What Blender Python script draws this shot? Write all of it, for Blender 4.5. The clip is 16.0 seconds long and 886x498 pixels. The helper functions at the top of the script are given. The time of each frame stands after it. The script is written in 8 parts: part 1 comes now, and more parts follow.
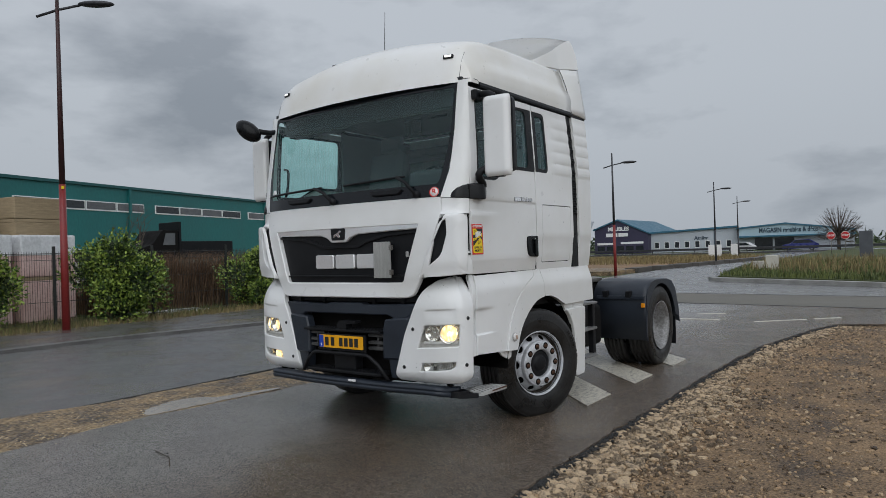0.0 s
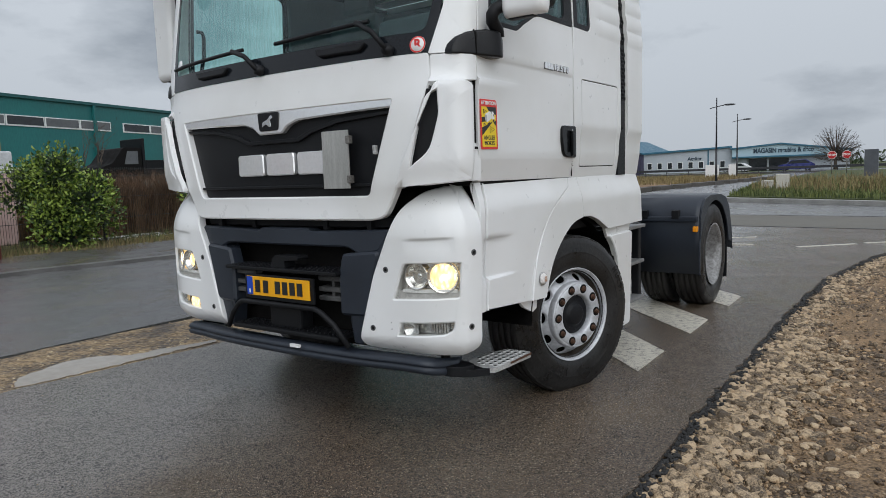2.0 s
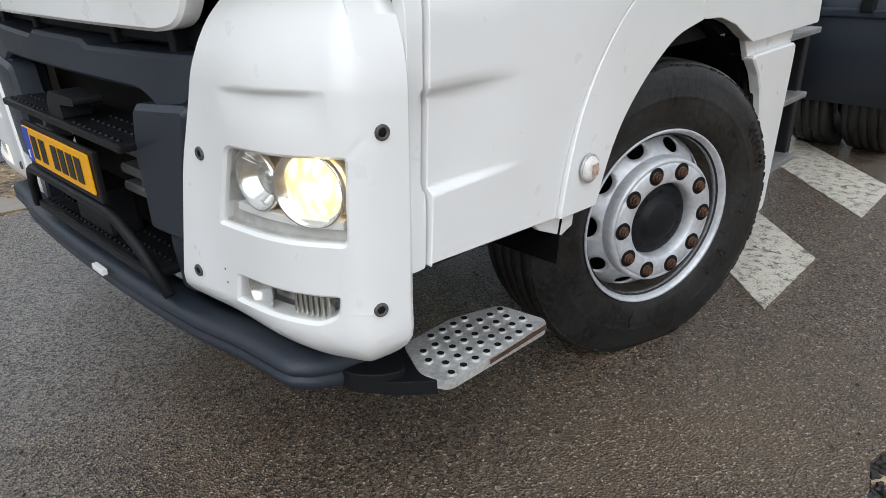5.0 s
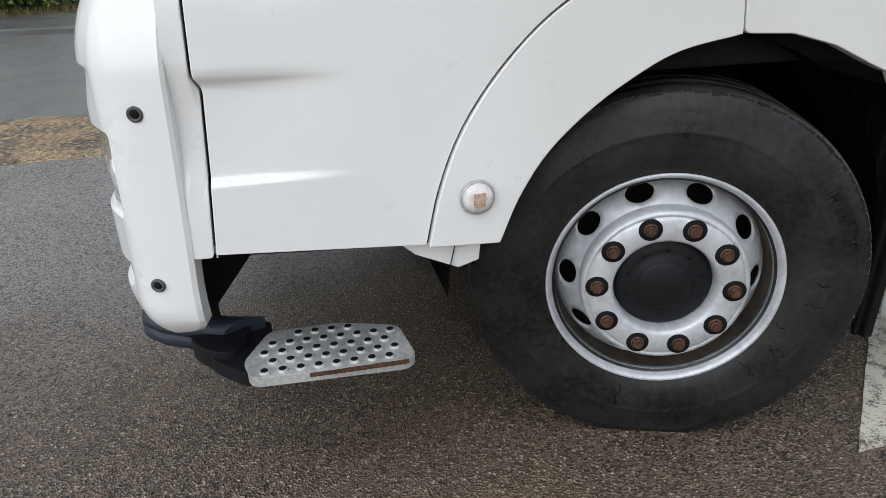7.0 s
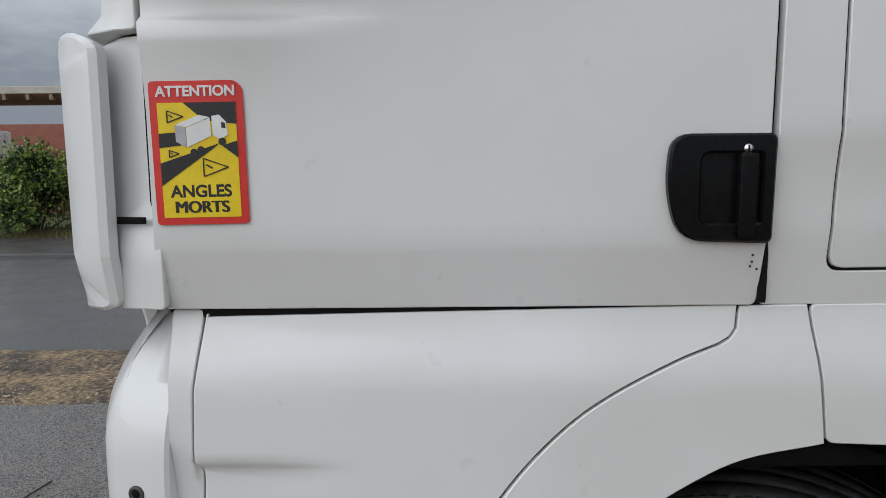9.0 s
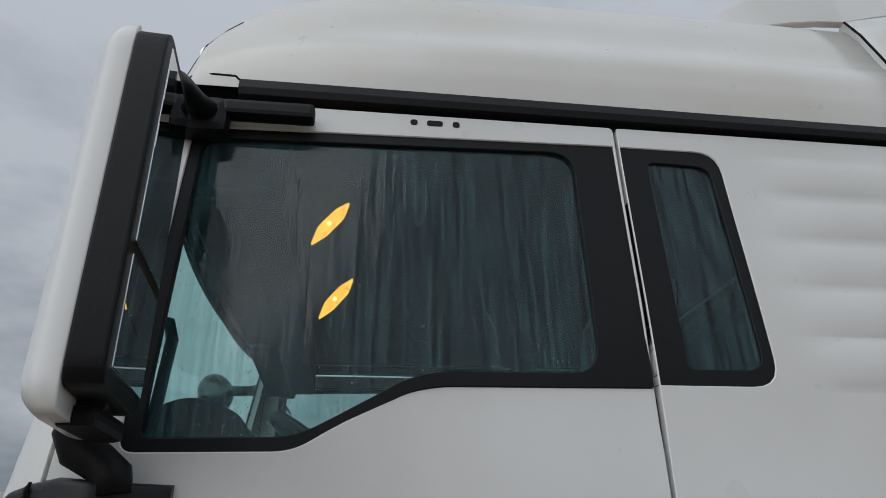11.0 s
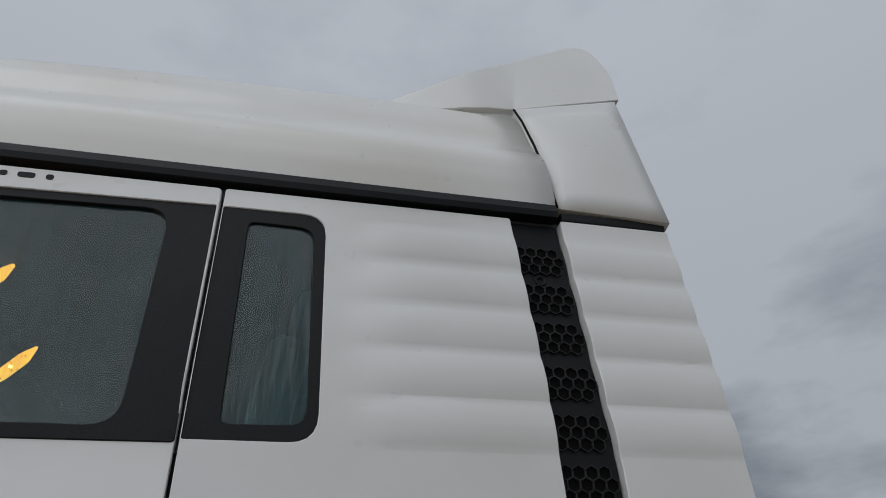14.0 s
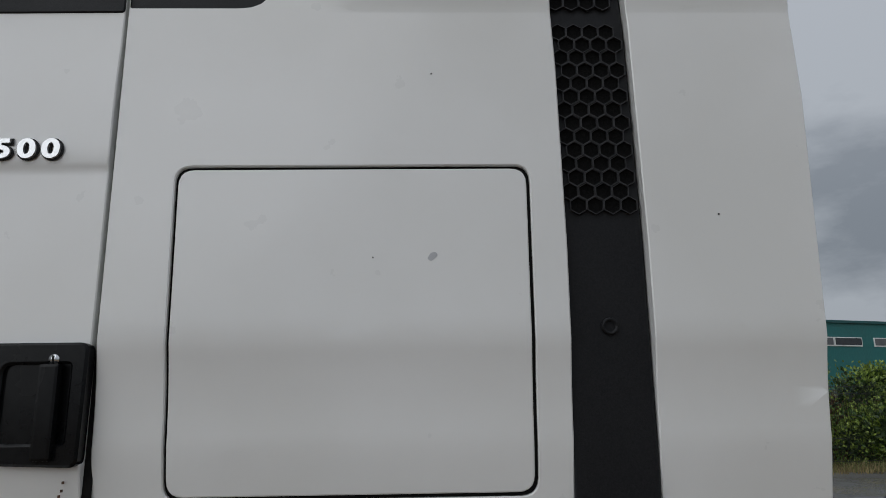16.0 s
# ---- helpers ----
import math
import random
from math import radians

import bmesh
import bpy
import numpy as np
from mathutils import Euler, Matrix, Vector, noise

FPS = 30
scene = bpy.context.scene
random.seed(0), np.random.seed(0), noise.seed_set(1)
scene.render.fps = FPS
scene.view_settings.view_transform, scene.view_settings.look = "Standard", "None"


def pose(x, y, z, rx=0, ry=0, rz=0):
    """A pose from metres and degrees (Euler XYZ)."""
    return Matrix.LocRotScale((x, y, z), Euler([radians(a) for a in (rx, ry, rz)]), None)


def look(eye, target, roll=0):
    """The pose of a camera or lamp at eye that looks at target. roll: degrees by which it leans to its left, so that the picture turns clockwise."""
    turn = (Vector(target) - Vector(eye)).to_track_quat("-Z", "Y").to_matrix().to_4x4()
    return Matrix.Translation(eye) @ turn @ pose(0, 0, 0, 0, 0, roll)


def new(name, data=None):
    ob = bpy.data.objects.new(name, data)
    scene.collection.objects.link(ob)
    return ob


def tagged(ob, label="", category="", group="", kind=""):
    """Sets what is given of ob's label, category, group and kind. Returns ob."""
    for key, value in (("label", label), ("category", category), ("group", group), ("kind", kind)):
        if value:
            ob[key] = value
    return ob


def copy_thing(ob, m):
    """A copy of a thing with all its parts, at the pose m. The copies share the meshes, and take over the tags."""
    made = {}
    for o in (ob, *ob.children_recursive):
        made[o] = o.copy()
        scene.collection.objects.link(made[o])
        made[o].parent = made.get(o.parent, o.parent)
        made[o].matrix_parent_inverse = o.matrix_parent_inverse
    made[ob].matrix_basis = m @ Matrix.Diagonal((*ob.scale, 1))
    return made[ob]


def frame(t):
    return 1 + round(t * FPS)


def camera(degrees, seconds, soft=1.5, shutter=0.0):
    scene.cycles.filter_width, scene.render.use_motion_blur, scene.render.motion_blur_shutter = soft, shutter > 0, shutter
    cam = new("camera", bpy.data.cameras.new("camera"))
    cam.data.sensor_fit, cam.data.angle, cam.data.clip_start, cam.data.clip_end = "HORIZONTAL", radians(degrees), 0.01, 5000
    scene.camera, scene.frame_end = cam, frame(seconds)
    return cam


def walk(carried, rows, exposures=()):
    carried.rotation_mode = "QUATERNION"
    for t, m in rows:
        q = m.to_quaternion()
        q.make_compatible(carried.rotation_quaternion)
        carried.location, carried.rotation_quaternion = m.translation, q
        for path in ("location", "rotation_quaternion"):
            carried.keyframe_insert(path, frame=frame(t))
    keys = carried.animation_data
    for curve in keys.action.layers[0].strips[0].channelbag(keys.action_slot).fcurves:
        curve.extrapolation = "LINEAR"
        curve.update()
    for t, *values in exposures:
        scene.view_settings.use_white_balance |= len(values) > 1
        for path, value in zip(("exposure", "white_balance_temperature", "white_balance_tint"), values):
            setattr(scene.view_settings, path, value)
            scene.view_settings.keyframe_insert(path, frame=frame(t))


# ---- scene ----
from mathutils.bvhtree import BVHTree
cam = camera(65.8, 16.0, soft=0.55)
PATH = [
    (0, (4.251, -5.558, 1.521), (3.061, -3.95, 1.53), -1.8),
    (0.5, (3.989, -5.186, 1.453), (2.804, -3.575, 1.444), -1.9),
    (1, (3.649, -4.808, 1.382), (2.471, -3.192, 1.328), -1.9),
    (1.5, (3.307, -4.371, 1.383), (2.136, -2.755, 1.243), -1.9),
    (2, (3.017, -3.907, 1.378), (1.854, -2.295, 1.162), -2.0),
    (2.5, (2.713, -3.491, 1.332), (1.559, -1.885, 1.033), -1.9),
    (3, (2.436, -3.108, 1.296), (1.298, -1.52, 0.868), -1.9),
    (3.5, (2.238, -2.745, 1.275), (1.127, -1.198, 0.662), -1.7),
    (4, (2.081, -2.445, 1.277), (0.99, -0.942, 0.535), -1.5),
    (4.2, (2.043, -2.352, 1.303), (0.939, -0.866, 0.546), -1.6),
    (6.3, (2.537, -1.191, 1.318), (0.898, -0.44, 0.454), -1.5),
    (6.5, (2.575, -1.078, 1.312), (0.895, -0.405, 0.46), -1.5),
    (7, (2.571, -0.86, 1.303), (0.803, -0.472, 0.454), -1.2),
    (7.5, (2.484, -0.723, 1.322), (0.683, -0.53, 0.474), -1.3),
    (8, (2.417, -0.633, 1.389), (0.587, -0.54, 0.587), -1.2),
    (8.5, (2.406, -0.582, 1.471), (0.483, -0.563, 0.922), -0.9),
    (9, (2.399, -0.589, 1.602), (0.416, -0.573, 1.341), -0.5),
    (9.5, (2.398, -0.596, 1.683), (0.4, -0.555, 1.765), -0.6),
    (10, (2.403, -0.591, 1.75), (0.448, -0.508, 2.166), -0.8),
    (10.2, (2.408, -0.603, 1.785), (0.482, -0.484, 2.309), -1.0),
    (12.3, (2.527, -0.49, 2.035), (0.908, -0.105, 3.144), -1.7),
    (12.5, (2.528, -0.384, 2.014), (0.924, 0.022, 3.137), -1.8),
    (13, (2.516, -0.126, 1.961), (0.93, 0.301, 3.102), -2.0),
    (13.5, (2.535, 0.03, 1.881), (0.951, 0.456, 3.025), -2.2),
    (14, (2.546, 0.183, 1.809), (0.925, 0.59, 2.908), -2.5),
    (14.5, (2.487, 0.354, 1.748), (0.75, 0.669, 2.688), -1.9),
    (15, (2.413, 0.46, 1.663), (0.596, 0.608, 2.485), -1.2),
    (15.5, (2.347, 0.495, 1.602), (0.463, 0.569, 2.267), -0.9),
    (16, (2.322, 0.518, 1.541), (0.371, 0.57, 1.979), -0.8),
]
walk(cam, [(t, look(eye, at, roll)) for t, eye, at, roll in PATH], [(0.0, 0.0), (1.0, 0.1), (2.5, 0.38), (4.0, 0.62), (7.0, 0.64), (8.0, 0.66), (8.5, 0.52), (9.0, 0.12), (10.0, -0.2), (12.5, -0.15), (13.5, -0.2), (14.0, -0.38), (15.0, -0.62), (15.5, -0.36), (16.0, -0.3)])

# ---------------------------------------------------------------- sky, sun, exposure
SUN_AZ, SUN_EL = radians(135), radians(38)
world = bpy.data.worlds.new("overcast_sky")
scene.world = world
world.use_nodes = True
wn, wl = world.node_tree.nodes, world.node_tree.links
wn.clear()
w_out, w_bg = wn.new("ShaderNodeOutputWorld"), wn.new("ShaderNodeBackground")
w_sky = wn.new("ShaderNodeTexSky")
w_sky.sky_type, w_sky.sun_disc = "NISHITA", False
w_sky.sun_elevation, w_sky.sun_rotation = SUN_EL, SUN_AZ
w_sky.dust_density, w_sky.air_density = 4.0, 1.0
w_bw = wn.new("ShaderNodeHueSaturation")
w_bw.inputs["Saturation"].default_value = 0.0
w_bw.inputs["Value"].default_value = 0.10
w_tc, w_map = wn.new("ShaderNodeTexCoord"), wn.new("ShaderNodeMapping")
w_map.inputs["Scale"].default_value = (1.0, 1.0, 2.6)
w_n1, w_n2 = wn.new("ShaderNodeTexNoise"), wn.new("ShaderNodeTexNoise")
w_n1.inputs["Scale"].default_value, w_n1.inputs["Detail"].default_value, w_n1.inputs["Roughness"].default_value = 3.1, 7.0, 0.55
w_n2.inputs["Scale"].default_value, w_n2.inputs["Detail"].default_value = 1.25, 3.0
w_add = wn.new("ShaderNodeMath")
w_add.operation = "ADD"
w_ramp = wn.new("ShaderNodeValToRGB")
w_ramp.color_ramp.elements[0].position, w_ramp.color_ramp.elements[0].color = 0.78, (0.245, 0.282, 0.33, 1)
w_ramp.color_ramp.elements[1].position, w_ramp.color_ramp.elements[1].color = 1.22, (0.47, 0.515, 0.57, 1)
w_half = wn.new("ShaderNodeMath")
w_half.operation, w_half.inputs[1].default_value = "MULTIPLY", 1.0
w_mix = wn.new("ShaderNodeMix")
w_mix.data_type = "RGBA"
w_mix.inputs["Factor"].default_value = 0.96
wl.new(w_tc.outputs["Generated"], w_map.inputs["Vector"])
wl.new(w_map.outputs["Vector"], w_n1.inputs["Vector"])
wl.new(w_map.outputs["Vector"], w_n2.inputs["Vector"])
wl.new(w_n1.outputs["Fac"], w_add.inputs[0])
wl.new(w_n2.outputs["Fac"], w_add.inputs[1])
wl.new(w_add.outputs[0], w_half.inputs[0])
wl.new(w_half.outputs[0], w_ramp.inputs["Fac"])
wl.new(w_sky.outputs["Color"], w_bw.inputs["Color"])
wl.new(w_bw.outputs["Color"], w_mix.inputs["A"])
wl.new(w_ramp.outputs["Color"], w_mix.inputs["B"])
# the cloud layer is brighter overhead than at the horizon
w_sep, w_lift = wn.new("ShaderNodeSeparateXYZ"), wn.new("ShaderNodeMapRange")
w_lift.inputs["From Min"].default_value, w_lift.inputs["From Max"].default_value = 0.0, 0.75
w_lift.inputs["To Min"].default_value, w_lift.inputs["To Max"].default_value = 0.85, 1.35
wl.new(w_tc.outputs["Generated"], w_sep.inputs["Vector"])
wl.new(w_sep.outputs["Z"], w_lift.inputs["Value"])
# and smoother there
w_soft, w_calm = wn.new("ShaderNodeMix"), wn.new("ShaderNodeMapRange")
w_soft.data_type = "RGBA"
w_soft.inputs["B"].default_value = (0.405, 0.43, 0.48, 1)
w_calm.inputs["From Min"].default_value, w_calm.inputs["From Max"].default_value = 0.22, 0.60
w_calm.inputs["To Min"].default_value, w_calm.inputs["To Max"].default_value = 0.0, 0.72
wl.new(w_sep.outputs["Z"], w_calm.inputs["Value"])
wl.new(w_calm.outputs["Result"], w_soft.inputs["Factor"])
wl.new(w_mix.outputs["Result"], w_soft.inputs["A"])
wl.new(w_soft.outputs["Result"], w_bg.inputs["Color"])
wl.new(w_lift.outputs["Result"], w_bg.inputs["Strength"])
wl.new(w_bg.outputs["Background"], w_out.inputs["Surface"])

sun = new("sun", bpy.data.lights.new("sun", "SUN"))
sun.data.energy, sun.data.angle, sun.data.color = 1.3, radians(75), (0.955, 0.98, 1.0)
sun.matrix_world = look((0, 0, 50), (50 * math.sin(SUN_AZ) * -1, 50 * math.cos(SUN_AZ) * -1, 50 - 50 * math.tan(SUN_EL)))


# ---------------------------------------------------------------- materials
def shader(name):
    m = bpy.data.materials.new(name)
    m.use_nodes = True
    return m, m.node_tree.nodes, m.node_tree.links, m.node_tree.nodes["Principled BSDF"]


def surface(name, dark, light, rough=(0.5, 0.6), metal=0.0, grain=60.0, stain=2.0, bump=0.0, bump_scale=None, coat=0.0,
            coords="Object", spread=(0.35, 0.65), by_object=0.0, by_island=0.0, spec=0.5, stretch=(1, 1, 1)):
    """A surface whose colour runs from dark to light by stains and grain."""
    m, n, l, b = shader(name)
    tc, mp = n.new("ShaderNodeTexCoord"), n.new("ShaderNodeMapping")
    mp.inputs["Scale"].default_value = stretch
    l.new(tc.outputs[coords], mp.inputs["Vector"])
    big, fine = n.new("ShaderNodeTexNoise"), n.new("ShaderNodeTexNoise")
    big.inputs["Scale"].default_value, big.inputs["Detail"].default_value = stain, 6.0
    fine.inputs["Scale"].default_value, fine.inputs["Detail"].default_value = grain, 4.0
    for t in (big, fine):
        l.new(mp.outputs["Vector"], t.inputs["Vector"])
    half = n.new("ShaderNodeMath")
    half.operation, half.inputs[1].default_value = "MULTIPLY_ADD", 0.5
    h2 = n.new("ShaderNodeMath")
    h2.operation, h2.inputs[1].default_value = "MULTIPLY", 0.5
    l.new(fine.outputs["Fac"], h2.inputs[0])
    l.new(big.outputs["Fac"], half.inputs[0])
    l.new(h2.outputs[0], half.inputs[2])
    value = half.outputs[0]
    if by_object or by_island:
        src = n.new("ShaderNodeObjectInfo").outputs["Random"] if by_object else n.new("ShaderNodeNewGeometry").outputs["Random Per Island"]
        k = n.new("ShaderNodeMath")
        k.operation, k.inputs[1].default_value, k.inputs[2].default_value = "MULTIPLY_ADD", (by_object or by_island), -0.5 * (by_object or by_island)
        l.new(src, k.inputs[0])
        s = n.new("ShaderNodeMath")
        l.new(value, s.inputs[0])
        l.new(k.outputs[0], s.inputs[1])
        value = s.outputs[0]
    ramp = n.new("ShaderNodeValToRGB")
    ramp.color_ramp.elements[0].position, ramp.color_ramp.elements[0].color = spread[0], (*dark, 1)
    ramp.color_ramp.elements[1].position, ramp.color_ramp.elements[1].color = spread[1], (*light, 1)
    l.new(value, ramp.inputs["Fac"])
    l.new(ramp.outputs["Color"], b.inputs["Base Color"])
    rr = n.new("ShaderNodeMapRange")
    rr.inputs["From Min"].default_value, rr.inputs["From Max"].default_value = 0.35, 0.65
    rr.inputs["To Min"].default_value, rr.inputs["To Max"].default_value = rough
    l.new(big.outputs["Fac"], rr.inputs["Value"])
    l.new(rr.outputs["Result"], b.inputs["Roughness"])
    b.inputs["Metallic"].default_value = metal
    b.inputs["Specular IOR Level"].default_value = spec
    b.inputs["Coat Weight"].default_value = coat
    b.inputs["Coat Roughness"].default_value = 0.08
    if bump:
        bn = n.new("ShaderNodeBump")
        bn.inputs["Strength"].default_value, bn.inputs["Distance"].default_value = 1.0, bump
        if bump_scale:
            bt = n.new("ShaderNodeTexNoise")
            bt.inputs["Scale"].default_value, bt.inputs["Detail"].default_value = bump_scale, 5.0
            l.new(mp.outputs["Vector"], bt.inputs["Vector"])
            l.new(bt.outputs["Fac"], bn.inputs["Height"])
        else:
            l.new(fine.outputs["Fac"], bn.inputs["Height"])
        l.new(bn.outputs["Normal"], b.inputs["Normal"])
    return m


def lamp_glow(name, colour, strength):
    m, n, l, b = shader(name)
    b.inputs["Base Color"].default_value = (*colour, 1)
    b.inputs["Emission Color"].default_value = (*colour, 1)
    b.inputs["Emission Strength"].default_value = strength
    return m


def glazing(name, tint, rough=0.02, streaks=0.0, dirt=0.0):
    """Clear or tinted glass for thin panes: tinted see-through with a Fresnel reflection; streaks of rain where wet."""
    m, n, l, b = shader(name)
    n.remove(b)
    out = n["Material Output"]
    tr, gl, mix, fr = n.new("ShaderNodeBsdfTransparent"), n.new("ShaderNodeBsdfGlossy"), n.new("ShaderNodeMixShader"), n.new("ShaderNodeLayerWeight")
    fr.inputs["Blend"].default_value = 0.5
    pw, ma = n.new("ShaderNodeMath"), n.new("ShaderNodeMath")
    pw.operation, pw.inputs[1].default_value = "POWER", 5.0
    ma.operation, ma.inputs[1].default_value, ma.inputs[2].default_value = "MULTIPLY_ADD", 0.7, 0.038
    l.new(fr.outputs["Facing"], pw.inputs[0])
    l.new(pw.outputs[0], ma.inputs[0])
    tr.inputs["Color"].default_value = (*tint, 1)
    gl.inputs["Roughness"].default_value = rough
    gl.inputs["Color"].default_value = (0.95, 0.97, 0.97, 1)
    l.new(ma.outputs[0], mix.inputs["Fac"])
    l.new(tr.outputs["BSDF"], mix.inputs[1])
    l.new(gl.outputs["BSDF"], mix.inputs[2])
    last = mix
    tc = n.new("ShaderNodeTexCoord")
    if streaks:
        mp, nz = n.new("ShaderNodeMapping"), n.new("ShaderNodeTexNoise")
        mp.inputs["Scale"].default_value = (38, 38, 1.6)
        nz.inputs["Scale"].default_value, nz.inputs["Detail"].default_value, nz.inputs["Distortion"].default_value = 1.6, 1.5, 0.3
        l.new(tc.outputs["Object"], mp.inputs["Vector"])
        l.new(mp.outputs["Vector"], nz.inputs["Vector"])
        bn = n.new("ShaderNodeBump")
        bn.inputs["Strength"].default_value, bn.inputs["Distance"].default_value = 1.0, 0.0012 * streaks
        l.new(nz.outputs["Fac"], bn.inputs["Height"])
        l.new(bn.outputs["Normal"], gl.inputs["Normal"])
        l.new(bn.outputs["Normal"], fr.inputs["Normal"])
    # film of grime; its teal also puts the pane's reflected haze into colour
    if dirt:
        df, mix2, nz2, rg = n.new("ShaderNodeBsdfDiffuse"), n.new("ShaderNodeMixShader"), n.new("ShaderNodeTexNoise"), n.new("ShaderNodeMapRange")
        mp2 = n.new("ShaderNodeMapping")
        mp2.inputs["Scale"].default_value = (60, 60, 1.5)
        l.new(tc.outputs["Object"], mp2.inputs["Vector"])
        l.new(mp2.outputs["Vector"], nz2.inputs["Vector"])
        nz2.inputs["Scale"].default_value, nz2.inputs["Detail"].default_value = 1.6, 3.0
        rg.inputs["From Min"].default_value, rg.inputs["From Max"].default_value = 0.35, 0.75
        rg.inputs["To Min"].default_value, rg.inputs["To Max"].default_value = 0.15 * dirt, 2.2 * dirt
        df.inputs["Color"].default_value = (0.20, 0.40, 0.44, 1)
        l.new(nz2.outputs["Fac"], rg.inputs["Value"])
        l.new(rg.outputs["Result"], mix2.inputs["Fac"])
        l.new(mix.outputs["Shader"], mix2.inputs[1])
        l.new(df.outputs["BSDF"], mix2.inputs[2])
        last = mix2
    l.new(last.outputs["Shader"], out.inputs["Surface"])
    return m


def paint(name, base, grime, rough=0.28):
    """Vehicle paint: clear coat, faint road film and fine beads of water."""
    m, n, l, b = shader(name)
    tc = n.new("ShaderNodeTexCoord")
    big, drops, mid = n.new("ShaderNodeTexNoise"), n.new("ShaderNodeTexVoronoi"), n.new("ShaderNodeTexNoise")
    big.inputs["Scale"].default_value, big.inputs["Detail"].default_value = 1.3, 7.0
    mid.inputs["Scale"].default_value, mid.inputs["Detail"].default_value = 14.0, 5.0
    drops.inputs["Scale"].default_value = 38.0
    for t in (big, drops, mid):
        l.new(tc.outputs["Object"], t.inputs["Vector"])
    ramp = n.new("ShaderNodeValToRGB")
    ramp.color_ramp.elements[0].position, ramp.color_ramp.elements[0].color = 0.32, (*grime, 1)
    ramp.color_ramp.elements[1].position, ramp.color_ramp.elements[1].color = 0.58, (*base, 1)
    l.new(big.outputs["Fac"], ramp.inputs["Fac"])
    l.new(ramp.outputs["Color"], b.inputs["Base Color"])
    rr = n.new("ShaderNodeMapRange")
    rr.inputs["To Min"].default_value, rr.inputs["To Max"].default_value = rough - 0.08, rough + 0.16
    l.new(mid.outputs["Fac"], rr.inputs["Value"])
    l.new(rr.outputs["Result"], b.inputs["Roughness"])
    b.inputs["Coat Weight"].default_value, b.inputs["Coat Roughness"].default_value = 0.5, 0.12
    dr = n.new("ShaderNodeMapRange")
    dr.inputs["From Min"].default_value, dr.inputs["From Max"].default_value = 0.0, 0.16
    dr.inputs["To Min"].default_value, dr.inputs["To Max"].default_value = 1.0, 0.0
    l.new(drops.outputs["Distance"], dr.inputs["Value"])
    bn = n.new("ShaderNodeBump")
    bn.inputs["Strength"].default_value, bn.inputs["Distance"].default_value = 0.35, 0.0006
    l.new(dr.outputs["Result"], bn.inputs["Height"])
    l.new(bn.outputs["Normal"], b.inputs["Coat Normal"])
    return m


WHITE = paint("white_paint", (0.80, 0.805, 0.80), (0.72, 0.72, 0.70))
BLACK = surface("black_plastic", (0.006, 0.0065, 0.008), (0.014, 0.0145, 0.016), rough=(0.38, 0.54), spec=0.2, grain=300, stain=3, bump=0.0004, bump_scale=900)
NAVY = surface("dark_grey_plastic", (0.015, 0.019, 0.027), (0.032, 0.040, 0.054), rough=(0.32, 0.50), spec=0.40, grain=260, stain=2.5, bump=0.0005, bump_scale=700)
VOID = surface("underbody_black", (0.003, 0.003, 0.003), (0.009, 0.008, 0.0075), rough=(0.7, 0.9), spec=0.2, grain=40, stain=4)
RUBBER = surface("tyre_rubber", (0.005, 0.005, 0.005), (0.026, 0.025, 0.024), rough=(0.22, 0.60), spec=0.36, grain=60, stain=5, bump=0.0008, bump_scale=160)
RIM = surface("silver_wheel_paint", (0.40, 0.41, 0.43), (0.60, 0.615, 0.64), rough=(0.3, 0.48), metal=0.3, grain=50, stain=7, spread=(0.3, 0.6))
DIRTYGREY = surface("dusty_grey_plastic", (0.035, 0.036, 0.038), (0.10, 0.10, 0.098), rough=(0.5, 0.7), grain=160, stain=14)
TREAD = surface("worn_tread_metal", (0.10, 0.10, 0.10), (0.30, 0.30, 0.295), rough=(0.35, 0.6), metal=0.3, grain=120, stain=14)
STEEL = surface("dirty_steel", (0.10, 0.09, 0.08), (0.30, 0.29, 0.27), rough=(0.4, 0.7), metal=0.8, grain=90, stain=8)
RUST = surface("rusty_nut_steel", (0.035, 0.016, 0.009), (0.15, 0.075, 0.045), rough=(0.6, 0.85), metal=0.3, grain=120, stain=20)
ALU = surface("pale_step_metal", (0.30, 0.30, 0.295), (0.60, 0.60, 0.585), rough=(0.35, 0.6), metal=0.35, grain=90, stain=6)
GLOSSBLACK = surface("gloss_black_plastic", (0.004, 0.0042, 0.005), (0.008, 0.0085, 0.009), rough=(0.14, 0.30), spec=0.19, grain=60, stain=5)
EMBLEM = surface("satin_chrome", (0.78, 0.79, 0.80), (0.90, 0.91, 0.92), rough=(0.16, 0.24), metal=0.6, grain=200, stain=60)
CHROME = surface("chrome", (0.55, 0.56, 0.57), (0.78, 0.79, 0.80), rough=(0.06, 0.16), metal=1.0, grain=30, stain=4)
LAMPSHELL = surface("lamp_reflector", (0.55, 0.55, 0.54), (0.80, 0.80, 0.78), rough=(0.10, 0.25), metal=0.85, grain=30, stain=9)
LENS = glazing("lamp_lens", (0.93, 0.93, 0.91), rough=0.05)
GLASS = glazing("tinted_cab_glass", (0.72, 0.93, 0.90), rough=0.015, streaks=0.12, dirt=0.045)
WETGLASS = glazing("rain_streaked_glass", (0.70, 0.92, 0.89), rough=0.04, streaks=0.8, dirt=0.11)


